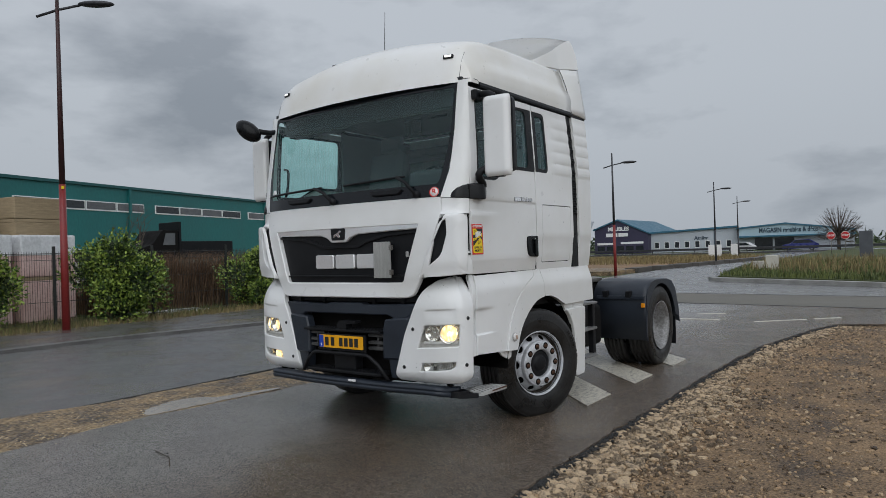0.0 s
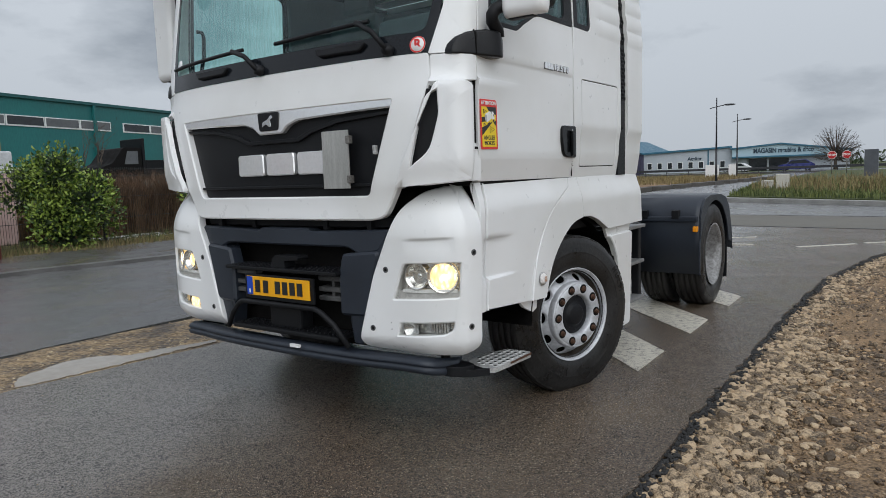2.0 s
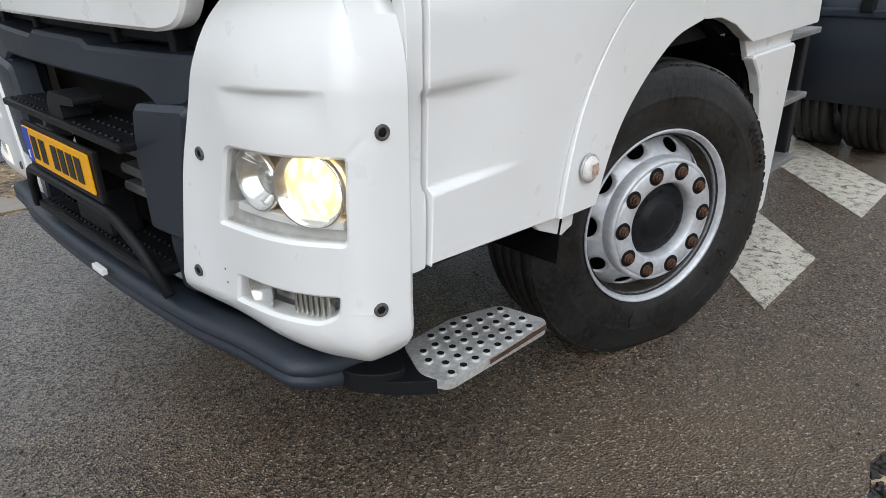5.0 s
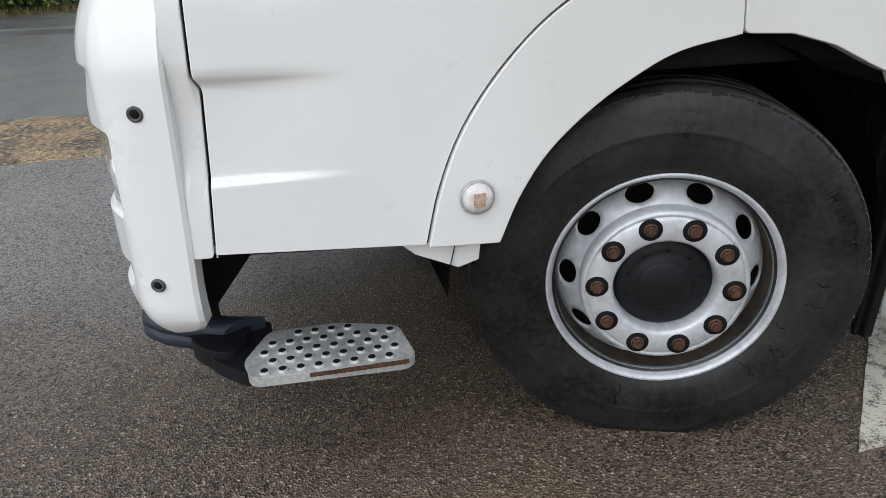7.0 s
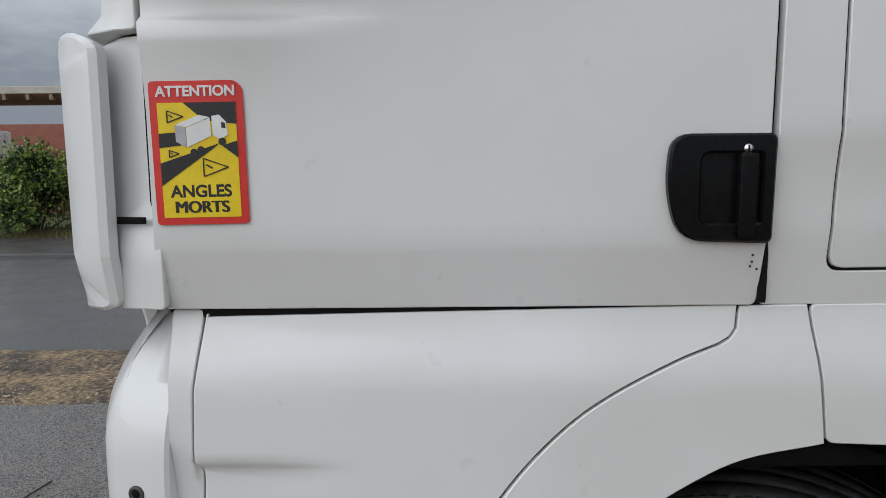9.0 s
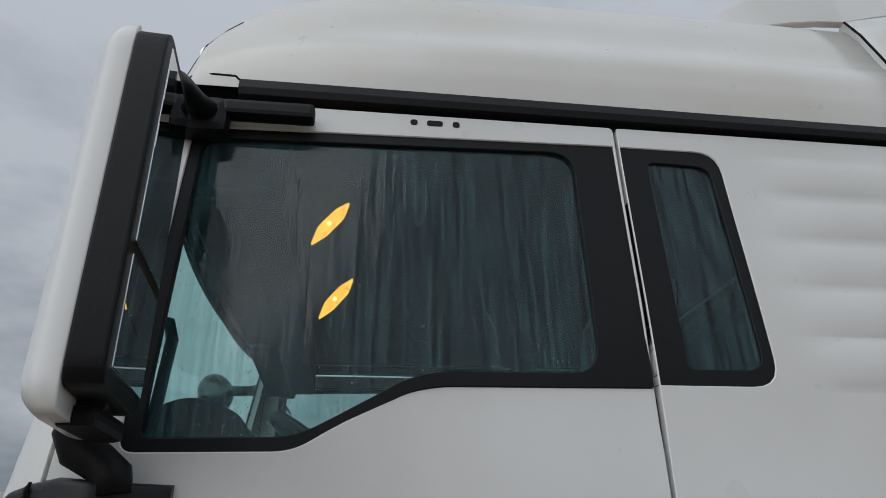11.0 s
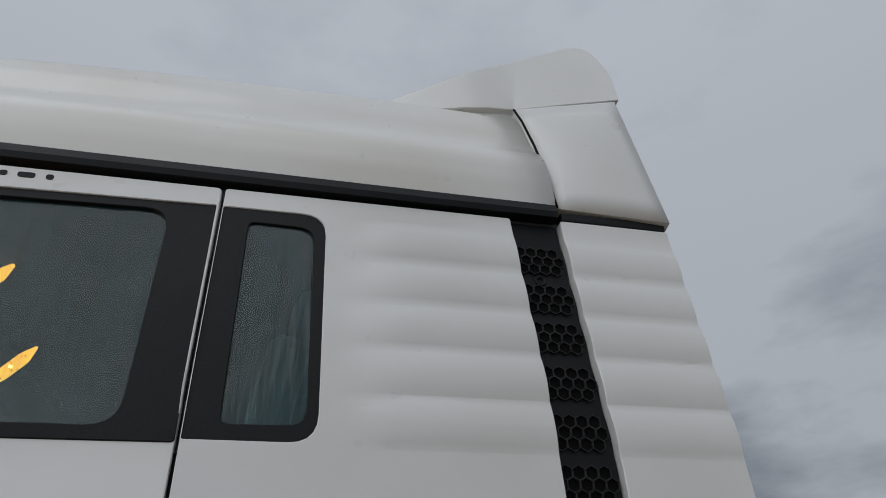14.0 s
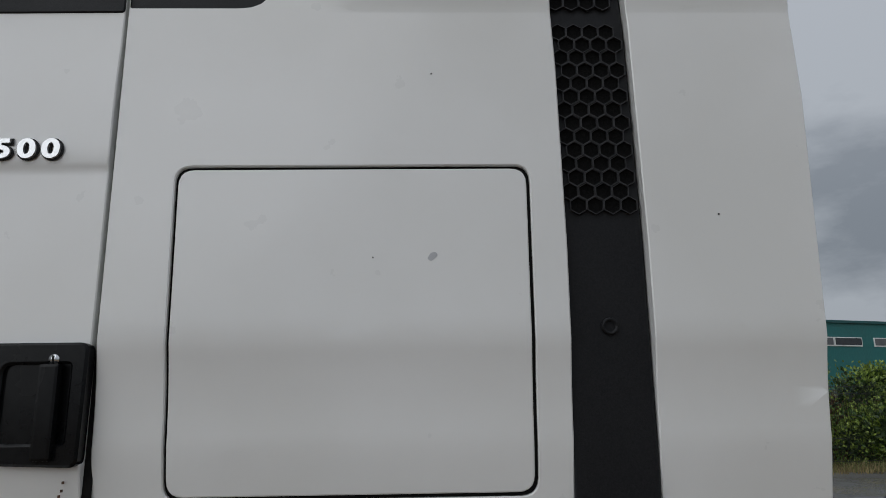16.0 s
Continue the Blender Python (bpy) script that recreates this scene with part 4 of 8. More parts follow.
part("screen_border", panel(rounded(F(*SCREEN)), skin, holes=[rounded(F(*FRIT))], lift=-0.0025, depth=0.003, lip=0.001, step=0.08), surface("black_glass_border", (0.005, 0.006, 0.008), (0.009, 0.011, 0.014), rough=(0.1, 0.2), spec=0.3), truck, "black border printed round the windscreen")
sheet_part("rear_vent_liner", S((0.70, 1.34), (0.90, 1.34), (0.89, 2.2), (0.85, 2.85), (0.69, 2.85)), VOID, lift=-0.05, depth=0.005, step=0.2)

sheet_part("column_slit", [(ux(1.135), 1.496), (uy(-1.094), 1.496), (uy(-1.094), 1.505), (ux(1.135), 1.505)], VOID, lift=0.0005, depth=0.004)

# dark body behind the seams
bm = bmesh.new()
inner = [(x * 0.965, y + 0.07 + (0.0 if y < -0.9 else 0)) for x, y in zip(PLAN[::3, 0], PLAN[::3, 1]) if y < 1.12]
ringpts = [(x, y) for x, y in inner] + [(1.176, 1.12), (-1.176, 1.12)] + [(-x, y) for x, y in inner[::-1]][:-1]
bm = prism(ringpts, 1.32, 1.95)
part("cab_core", bm, VOID, truck, "dark cab structure behind the panels")
part("cab_floor_core", slab((-1.14, -1.0, 1.0), (1.14, 1.10, 1.315), None, 0.01), VOID, truck)
bm = bmesh.new()
box(bm, (-1.17, 1.09, 1.0), (1.17, 1.13, 2.9))
part("cab_back", bm, WHITE, truck, "white rear wall of the cab")
for s in (1, -1):
    bm = bmesh.new()
    box(bm, (s * 1.15 - 0.012, 0.26, 1.95), (s * 1.15 + 0.012, 1.10, 2.86))
    box(bm, (s * 1.15 - 0.012, -0.09, 1.95), (s * 1.15 + 0.012, 0.04, 2.86))
    box(bm, (s * 1.15 - 0.012, -0.95, 1.95), (s * 1.15 + 0.012, -0.08, 2.095))
    if s < 0:
        box(bm, (-1.162, 0.04, 1.95), (-1.138, 0.26, 2.86))
    part("cab_lining", bm, CABINGREY, truck, "grey cab lining")

# ---------------------------------------------------------------- roof cap, spoiler, upper fairing
SHOULDER = [(-1.02, 2.885), (-1.0, 2.96), (-0.968, 3.06), (-0.925, 3.145), (-0.86, 3.215), (-0.75, 3.280), (-0.60, 3.318), (-0.25, 3.340), (0.25, 3.350), (0.55, 3.350), (0.80, 3.348)]


def roof_section(ys, zs):
    """Half a cross-section of the roof from the side strip to the crown."""
    base = 2.885
    h = max(zs - base, 0.0)
    f = smoothstep(0.0, 0.34, h)
    crown = (0.06 + 0.10 * smoothstep(-0.5, 0.6, ys)) * smoothstep(2.95, 3.3, zs) + 0.004
    pts = []
    for t in np.linspace(0, 1, 21):
        inward = float(np.interp(t, (0, 0.2, 0.38, 0.48, 0.60, 0.70, 0.85, 1), (0, -0.008, -0.006, 0.010, 0.046, 0.060, 0.076, 0.10)))
        swell = smoothstep(-0.98, -0.35, ys)
        inward = inward * swell + 0.10 * t * t * (1 - swell)
        pts.append((1.19 - inward * f, base + (h - 0.05 * f) * t))
    cx, cz = pts[-1]
    for a in np.linspace(0, 1, 7)[1:]:
        q = (1 - a) ** 2 * np.array([cx, cz]) + 2 * a * (1 - a) * np.array([cx - 0.012, zs + 0.005]) + a * a * np.array([cx - 0.16, zs + 0.024 * f])
        pts.append(tuple(q))
    ex, ez = pts[-1]
    for a in np.linspace(0, 1, 9)[1:]:
        pts.append((ex * (1 - a), ez + crown * (1 - (1 - a) ** 2)))
    lead = 1 - smoothstep(-1.0, -0.1, ys)
    side_y = ys
    corner = 1 - smoothstep(-1.02, -0.45, ys)
    return [(x, side_y - (0.14 * (1.19 ** 2 - x * x) / 1.19 ** 2) * lead + 0.055 * (max(0.0, x - 1.0) / 0.19) ** 2 * corner, z) for x, z in pts]


bm = bmesh.new()
rows = [roof_section(y, z) for y, z in SHOULDER]
rows[-1] = [(x, 0.841 - 0.046 * min(max((z - 2.892) / 0.456, 0.0), 1.0), z) for x, y, z in rows[-1]]
fine = []
for a, b in zip(rows, rows[1:]):
    for t in (0, 0.5):
        fine.append([tuple(np.array(p) * (1 - t) + np.array(q) * t) for p, q in zip(a, b)])
fine.append(rows[-1])
grid = [[bm.verts.new(p) for p in r] + [bm.verts.new((-p[0], p[1], p[2])) for p in r[-2::-1]] for r in fine]
for a, b in zip(grid, grid[1:]):
    for i in range(len(a) - 1):
        f = bm.faces.new((a[i], b[i], b[i + 1], a[i + 1]))
        f.smooth = True
bm.faces.new(grid[-1])
bmesh.ops.recalc_face_normals(bm, faces=bm.faces)
shape = BVHTree.FromBMesh(bm)
ROOFPAINT = paint("weathered_roof_paint", (0.80, 0.80, 0.785), (0.72, 0.70, 0.64))
roof = part("roof_cap", bm, ROOFPAINT, truck, "white high roof with yellowish weathering")

# joints of the roof's front corner and of the pillar's top
for s in (1, -1):
    way = []
    for x, z in ((1.106, 2.905), (1.104, 2.96), (1.102, 3.02), (1.098, 3.08), (1.091, 3.13), (1.084, 3.165)):
        at = shape.ray_cast(Vector((s * x, -3.0, z)), Vector((0, 1, 0)))[0]
        if at:
            way.append(at)
    part("roof_joint", tube(bmesh.new(), way, 0.0022, 6), DIRTYGREY, truck)
    way = []
    for y, z in ((-1.0, 2.914), (-0.97, 2.918), (-0.92, 2.918), (-0.872, 2.916), (-0.862, 2.905)):
        at = shape.ray_cast(Vector((s * 3.0, y, z)), Vector((-s, 0, 0)))[0]
        if at:
            way.append(at)
    part("pillar_joint", tube(bmesh.new(), way, 0.0028, 6), VOID, truck)

# black gutter strip between cab and roof
for s in (1, -1):
    bm = bmesh.new()
    pts = [(s * 1.195, y, 2.877 - 0.006 * smoothstep(-0.8, 0.9, y)) for y in np.linspace(-0.86, 0.835, 12)]
    prof = ((0.006, -0.016), (0.010, 0.0), (0.002, 0.026), (-0.03, 0.026), (-0.03, -0.016))
    rings = [[bm.verts.new((p[0] + s * dx, p[1], p[2] + dz)) for dx, dz in prof] for p in pts]
    for p, q in zip(rings, rings[1:]):
        for i in range(5):
            bm.faces.new((p[i], p[(i + 1) % 5], q[(i + 1) % 5], q[i]))
    bm.faces.new(rings[0])
    bm.faces.new(rings[-1][::-1])
    bmesh.ops.recalc_face_normals(bm, faces=bm.faces)
    part("gutter_strip", bm, BLACK, truck, "black rubber gutter strip")


def quad_sheet(pts, n=8, thick=0.012, sag=0.0):
    """A smooth four-cornered sheet with thickness; sag bows it outwards."""
    a, b, c, d = [Vector(p) for p in pts]
    nrm = (b - a).cross(d - a).normalized()
    bm = bmesh.new()
    layers = []
    for off in (0, -thick):
        g = [[bm.verts.new((a * (1 - s) + b * s) * (1 - t) + (d * (1 - s) + c * s) * t + nrm * (off + sag * 16 * s * (1 - s) * t * (1 - t) / 1.0)) for s in np.linspace(0, 1, n)] for t in np.linspace(0, 1, n)]
        layers.append(g)
        for i in range(n - 1):
            for j in range(n - 1):
                f = bm.faces.new((g[i][j], g[i][j + 1], g[i + 1][j + 1], g[i + 1][j]))
                f.smooth = True
    top, bot = layers
    edge = lambda g: [g[0][j] for j in range(n)] + [g[i][-1] for i in range(1, n)] + [g[-1][j] for j in range(n - 2, -1, -1)] + [g[i][0] for i in range(n - 2, 0, -1)]
    e1, e2 = edge(top), edge(bot)
    for i in range(len(e1)):
        bm.faces.new((e1[i], e1[(i + 1) % len(e1)], e2[(i + 1) % len(e1)], e2[i]))
    bmesh.ops.recalc_face_normals(bm, faces=bm.faces)
    return bm


up = part("upper_fairing", quad_sheet([(1.190, 0.845, 2.892), (1.206, 1.160, 2.872), (1.150, 1.118, 3.382), (1.090, 0.798, 3.348)], thick=0.03, sag=0.022), WHITE, truck, "white upper wind fairing")
mirrored(up)
for s in (1, -1):
    part("fairing_seal", slab((min(s * 1.12, s * 1.192), 0.85, 2.853), (max(s * 1.12, s * 1.192), 1.15, 2.879), None, 0.003), BLACK, truck, "black seal under the upper fairing")
SPOILER = [(-0.35, 3.312), (-0.10, 3.322), (0.16, 3.332), (0.296, 3.347), (0.421, 3.391), (0.574, 3.463), (0.718, 3.538), (0.85, 3.608), (0.967, 3.668), (1.045, 3.700)]


def spoiler_x(y, z):
    return 1.083 - 0.13 * (1 - smoothstep(0.1, 0.75, y)) + 0.20 * max(0.0, y - 0.8) - 0.20 * max(0.0, z - 3.36) * (0.25 + 0.5 * smoothstep(0.6, 1.1, y))


def flank_surf(y, z):
    return Vector((spoiler_x(y, z), y, z)), Vector((0.98, 0, 0.2)).normalized()


outline = [(-0.35, 3.308), (0.15, 3.326), (0.50, 3.338), (0.80, 3.356), (1.137, 3.402), (1.142, 3.50), (1.136, 3.565), (1.114, 3.642), (1.094, 3.682), (1.070, 3.699)] + [(y, z) for y, z in SPOILER[:0:-1]]
fl = part("spoiler_flank", panel(outline, flank_surf, step=0.08, depth=0.02), WHITE, truck, "white flank of the roof spoiler")
mirrored(fl)
gap = part("spoiler_gap", panel([(0.86, 3.346), (1.128, 3.380), (1.130, 3.410), (0.86, 3.366)], flank_surf, step=0.1, depth=0.004, lift=-0.022), VOID, truck, "dark gap under the spoiler flank")
mirrored(gap)
seam = part("fairing_seam", tube(bmesh.new(), [(1.092, 0.796, 3.345), (1.122, 0.804, 3.27), (1.156, 0.816, 3.15), (1.184, 0.829, 3.02), (1.192, 0.842, 2.895)], 0.0035, 6), VOID, truck)
mirrored(seam)
bm = bmesh.new()
g = []
for y, z in SPOILER:
    hx = spoiler_x(y, z) * 0.990
    k = smoothstep(0.2, 1.0, y)
    g.append([bm.verts.new((hx * t, y + 0.03 * (1 - t * t), z + 0.20 * (1 - 0.3 * k) * (1 - abs(t) ** 2.4) + 0.05 * k * (1 - t * t))) for t in np.linspace(-1, 1, 17)])
for a, b in zip(g, g[1:]):
    for i in range(16):
        f = bm.faces.new((a[i], a[i + 1], b[i + 1], b[i]))
        f.smooth = True
bmesh.ops.solidify(bm, geom=list(bm.faces), thickness=0.02)
bmesh.ops.recalc_face_normals(bm, faces=bm.faces)
part("roof_spoiler", bm, ROOFPAINT, truck, "white roof spoiler")

# ---------------------------------------------------------------- lamps in the bumper corners
LAMPGREY = surface("grey_lamp_housing", (0.42, 0.41, 0.40), (0.62, 0.61, 0.60), rough=(0.25, 0.4), metal=0.1, grain=40, stain=12)
REFLECTOR = surface("mirror_reflector", (0.80, 0.79, 0.76), (0.92, 0.91, 0.88), rough=(0.12, 0.22), metal=0.95, grain=50, stain=20)


def lamp_unit(s):
    """Headlamp and fog lamp of one side; s is 1 on the driver's side."""
    sx = lambda pts: [(s * p[0], *p[1:]) for p in pts]
    head = part("headlamp", panel(rounded(sx(F((0.862, 0.954, 0.03), (1.187, 0.966, 0.015), (1.176, 0.770, 0.02), (0.788, 0.746, 0.015)))), skin, lift=-0.075, depth=0.01, step=0.06, flip=False), LAMPGREY, truck, "lit headlamp with clear lens")
    part("lens", panel(rounded(sx(HEAD)), skin, lift=-0.012, depth=0.004, lip=0.001, step=0.06), LENS, head)
    rim = panel(rounded(sx(F((0.862, 0.954, 0.03), (1.187, 0.966, 0.015), (1.176, 0.770, 0.02), (0.788, 0.746, 0.015)))), skin, holes=[rounded(sx(F((0.875, 0.941, 0.02), (1.172, 0.953, 0.012), (1.163, 0.783, 0.015), (0.802, 0.760, 0.012))))], lift=-0.016, depth=0.06, lip=0.001, step=0.06)
    part("housing", rim, LAMPGREY, head)
    part("reflector_field", panel(rounded(sx(F((0.872, 0.944, 0.02), (1.174, 0.955, 0.012), (1.166, 0.814, 0.01), (0.828, 0.802, 0.01)))), skin, lift=-0.052, depth=0.01, step=0.05), REFLECTOR, head)
    for x, z, r, lit in ((1.088, 0.880, 0.076, True), (0.940, 0.880, 0.064, False)):
        p, n = skin(s * ux(x), z)
        q = n.to_track_quat("Z", "Y").to_matrix().to_4x4()
        bm = lathe([(-0.075, 0.012), (-0.062, r * 0.55), (-0.035, r * 0.85), (-0.018, r), (-0.018, r * 1.05), (-0.03, r * 1.05)], 36, "z")
        bm.transform(Matrix.Translation(p) @ q)
        part("reflector", bm, REFLECTOR, head)
        bm = bmesh.new()
        bmesh.ops.create_uvsphere(bm, u_segments=20, v_segments=10, radius=r * (0.90 if lit else 0.70 if s < 0 else 0.22))
        bm.transform(Matrix.Translation(p) @ q @ Matrix.Translation((0, 0, -0.052)) @ Matrix.Diagonal((1, 1, 0.42, 1)))
        for f in bm.faces:
            f.smooth = True
        glow = lit or s < 0
        part("bulb", bm, BEAM if glow else REFLECTOR, head, "glowing warm bulb" if glow else "")
        if lit:
            bm = bmesh.new()
            bmesh.ops.create_uvsphere(bm, u_segments=14, v_segments=8, radius=r * 0.26)
            bm.transform(Matrix.Translation(p) @ q @ Matrix.Translation((0.008, 0, -0.028)) @ Matrix.Diagonal((1, 1, 0.35, 1)))
            part("filament", bm, HOTSPOT, head)
        for k in () if lit else range(-3, 4):
            a = math.pi / 2 + k * 0.30
            bm = rod(bmesh.new(), (0.3 * r * math.cos(a), 0.3 * r * math.sin(a), -0.058), (0.93 * r * math.cos(a), 0.93 * r * math.sin(a), -0.026), 0.0022, 5)
            bm.transform(Matrix.Translation(p) @ q)
            part("reflector_rib", bm, REFLECTOR, head)
    part("lamp_step", panel(sx(F((0.826, 0.802), (1.166, 0.814), (1.160, 0.778), (0.805, 0.758))), skin, lift=-0.030, depth=0.02, step=0.08), LAMPGREY, head)
    part("lamp_bar", panel(sx(F((0.855, 0.810), (1.150, 0.820), (1.150, 0.805), (0.850, 0.796))), skin, lift=-0.022, depth=0.02, step=0.08), PAPERWHITE, head)
    fog = part("fog_lamp", panel(rounded(sx(F((0.83, 0.652), (1.154, 0.675), (1.148, 0.610), (1.098, 0.584), (0.806, 0.558)))), skin, lift=-0.060, depth=0.01, step=0.06), LAMPSHELL, truck, "fog lamp behind a clear lens" if s > 0 else "lit fog lamp behind a clear lens")
    part("lens", panel(rounded(sx(FOG)), skin, lift=-0.012, depth=0.004, lip=0.001, step=0.06), LENS, fog)
    p, n = skin(s * ux(0.90), 0.612)
    bm = lathe([(-0.05, 0.006), (-0.04, 0.030), (-0.018, 0.048)], 24, "z")
    bm.transform(Matrix.Translation(p) @ n.to_track_quat("Z", "Y").to_matrix().to_4x4())
    part("reflector", bm, LAMPSHELL if s > 0 else BEAM, fog)
    for k in range(7):
        x = 1.018 + 0.014 * k
        part("rib", panel(sx(F((x, 0.652), (x + 0.005, 0.652), (x + 0.004, 0.598), (x - 0.001, 0.598))), skin, lift=-0.02, depth=0.02), LAMPSHELL, fog)
    for x, z in ((0.762, 0.908), (0.668, 0.600)):
        p, n = skin(s * ux(x), z)
        q = Matrix.Translation(p) @ n.to_track_quat("Z", "Y").to_matrix().to_4x4()
        bm = lathe([(0.001, 0.0), (0.001, 0.0085), (0.0045, 0.0100), (0.005, 0.0130), (0.002, 0.0155), (-0.01, 0.016)], 20, "z")
        bm.transform(q)
        cap = part("bolt_cap", bm, DIRTYGREY, truck)
        bm = lathe([(0.0015, 0.0090), (0.0035, 0.0070), (0.0035, 0.0)], 6, "z")
        bm.transform(q)
        part("bolt_head", bm, VOID, cap)
    for y, z in ((-1.120, 0.998), (-1.132, 0.636)):
        p, n = skin(s * uy(y), z)
        q = Matrix.Translation(p) @ n.to_track_quat("Z", "Y").to_matrix().to_4x4()
        bm = lathe([(0.001, 0.0), (0.001, 0.0085), (0.0045, 0.0100), (0.005, 0.0130), (0.002, 0.0155), (-0.01, 0.016)], 20, "z")
        bm.transform(q)
        cap = part("bolt_cap", bm, DIRTYGREY, truck)
        bm = lathe([(0.0015, 0.0090), (0.0035, 0.0070), (0.0035, 0.0)], 6, "z")
        bm.transform(q)
        part("bolt_head", bm, VOID, cap)


lamp_unit(1)
lamp_unit(-1)
for y, z in ((-1.068, 1.275), (-1.091, 1.134), (-1.100, 0.975), (-1.106, 0.784), (-1.108, 0.599)):
    p, n = skin(uy(y), z)
    bm = lathe([(-0.006, 0.007), (0.002, 0.0065), (0.003, 0.0)], 12, "z")
    bm.transform(Matrix.Translation(p + Vector((bumper_form(uy(y), z) - 0.004, 0, 0))) @ n.to_track_quat("Z", "Y").to_matrix().to_4x4())
    part("flange_screw", bm, STEEL, truck)

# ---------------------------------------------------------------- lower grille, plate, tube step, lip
# added black sheet stands in for the shade deep behind the lower grille
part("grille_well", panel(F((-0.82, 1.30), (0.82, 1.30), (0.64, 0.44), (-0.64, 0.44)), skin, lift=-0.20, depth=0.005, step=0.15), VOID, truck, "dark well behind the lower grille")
part("grille_shelf", panel(rounded(F((-0.80, 1.165), (0.80, 1.165), (0.79, 1.118), (-0.79, 1.118)), 0.01), skin, lift=-0.09, depth=0.08, lip=0.006, step=0.1), BLACK, truck, "black shelf under the front flap")
for x in (-0.62, -0.3, 0.3, 0.62):
    part("flap_bracket", slab((x - 0.016, -1.24, 1.10), (x + 0.016, -1.18, 1.18), None, 0.004), BLACK, truck)
beam = rounded([(ux(-0.765), 1.098, 0.01), (ux(-0.20), 1.085, 0.01), (ux(-0.17), 1.10, 0.01), (ux(0.20), 1.10, 0.01), (ux(0.23), 1.085, 0.01), (ux(0.765), 1.098, 0.01), (ux(0.70), 1.005, 0.02), (ux(0.58), 0.985, 0.02), (ux(0.50), 1.022, 0.03), (ux(-0.50), 1.022, 0.03), (ux(-0.58), 0.985, 0.02), (ux(-0.70), 1.005, 0.02)])
part("grille_beam", panel(beam, skin, lift=-0.025, depth=0.09, lip=0.010, step=0.08), NAVY, truck, "dark grey plastic cross beam")
for s in (1, -1):
    P = lambda *pts: rounded([(s * ux(p[0]), *p[1:]) for p in pts], 0.012)
    part("grille_cheek", panel(P((0.765, 1.096), (0.716, 0.99), (0.665, 0.86), (0.57, 0.50), (0.52, 0.50), (0.50, 0.62), (0.545, 0.985), (0.62, 1.0)), skin, lift=-0.030, depth=0.10, lip=0.008, step=0.06), NAVY, truck, "dark grey plastic grille cheek")
    part("grille_block", panel(P((0.70, 0.985), (0.66, 0.845), (0.615, 0.665), (0.455, 0.66), (0.455, 0.87), (0.48, 0.965)), skin, lift=-0.008, depth=0.08, lip=0.014, step=0.06), NAVY, truck, "dark grey plastic grille block")
    for z in (0.845, 0.785, 0.735):
        part("grille_slat", panel(P((0.46, z), (0.27, z), (0.27, z - 0.018), (0.46, z - 0.018)), skin, lift=-0.035, depth=0.06, lip=0.005, step=0.06), DIRTYGREY, truck)
    part("slat_post", panel(P((0.375, 0.845), (0.36, 0.845), (0.36, 0.72), (0.375, 0.72)), skin, lift=-0.045, depth=0.05), DIRTYGREY, truck)
shelf = bmesh.new()
box(shelf, (-0.46, -1.345, 0.862), (0.46, -1.16, 0.884), None, 0.006)
part("plate_shelf", shelf, BLACK, truck, "black studded shelf above the plate")
bm = bmesh.new()
for i in range(24):
    for j in range(3):
        x = -0.42 + 0.84 * i / 23
        if abs(x) < 0.10:
            continue
        rod(bm, (x, -1.325 + 0.05 * j, 0.883), (x, -1.325 + 0.05 * j, 0.890), 0.008, 6, 0.004)
o = part("shelf_studs", bm, BLACK, truck)
tagged(o, kind="stuff")
tow = part("tow_cover", prism(rounded([(-0.06, 0.884), (0.06, 0.884), (0.05, 0.925), (0.165, 0.935), (0.165, 0.956), (-0.02, 0.956), (-0.05, 0.93)], 0.01), -1.33, -1.25, "y", 0.006), BLACK, truck, "black towing eye cover")
plate = part("number_plate_holder", slab((-0.285, -0.008, -0.075), (0.285, 0.008, 0.068), pose(0.024, -1.352, 0.775), 0.005), BLACK, truck, "black plate holder")
part("number_plate", slab((-0.26, -0.003, -0.055), (0.26, 0.003, 0.055), pose(0.024, -1.364, 0.777), 0.002), YELLOW, plate, "yellow number plate with plain bars")
part("plate_band", slab((-0.258, -0.002, -0.053), (-0.208, 0.002, 0.053), pose(0.024, -1.367, 0.777), 0.001), BLUE, plate)
for x0 in (-0.165, -0.095, 0.005, 0.065, 0.125, 0.185):
    part("plate_bar", slab((x0 - 0.021, -0.001, -0.036), (x0 + 0.021, 0.001, 0.036), pose(0.024, -1.369, 0.777), 0.0005), INK, plate)
part("plate_bar", slab((-0.238, -0.001, -0.042), (-0.228, 0.001, -0.018), pose(0.024, -1.370, 0.777), 0.0005), PAPERWHITE, plate)
bm = tube(bmesh.new(), [(-0.50, -1.315, 0.50), (-0.42, -1.335, 0.60), (-0.34, -1.348, 0.662), (-0.30, -1.352, 0.678), (0.30, -1.352, 0.678), (0.34, -1.348, 0.662), (0.42, -1.335, 0.60), (0.51, -1.315, 0.48)], 0.0155)
part("step_tube", bm, BLACK, truck, "bent black steel tube")
part("centre_box", slab((-0.13, -1.30, 0.53), (0.13, -1.2, 0.68), None, 0.015), BLACK, truck)
part("front_step", slab((-0.44, -1.33, 0.500), (0.44, -1.16, 0.530), None, 0.012), BLACK, truck, "black studded front step")
bm = bmesh.new()
for i in range(26):
    for j in range(3):
        x = -0.41 + 0.82 * i / 25
        rod(bm, (x, -1.30 + 0.045 * j, 0.529), (x + 0.004, -1.30 + 0.045 * j, 0.538), 0.007, 6, 0.003)
tagged(part("step_studs", bm, BLACK, truck), kind="stuff")


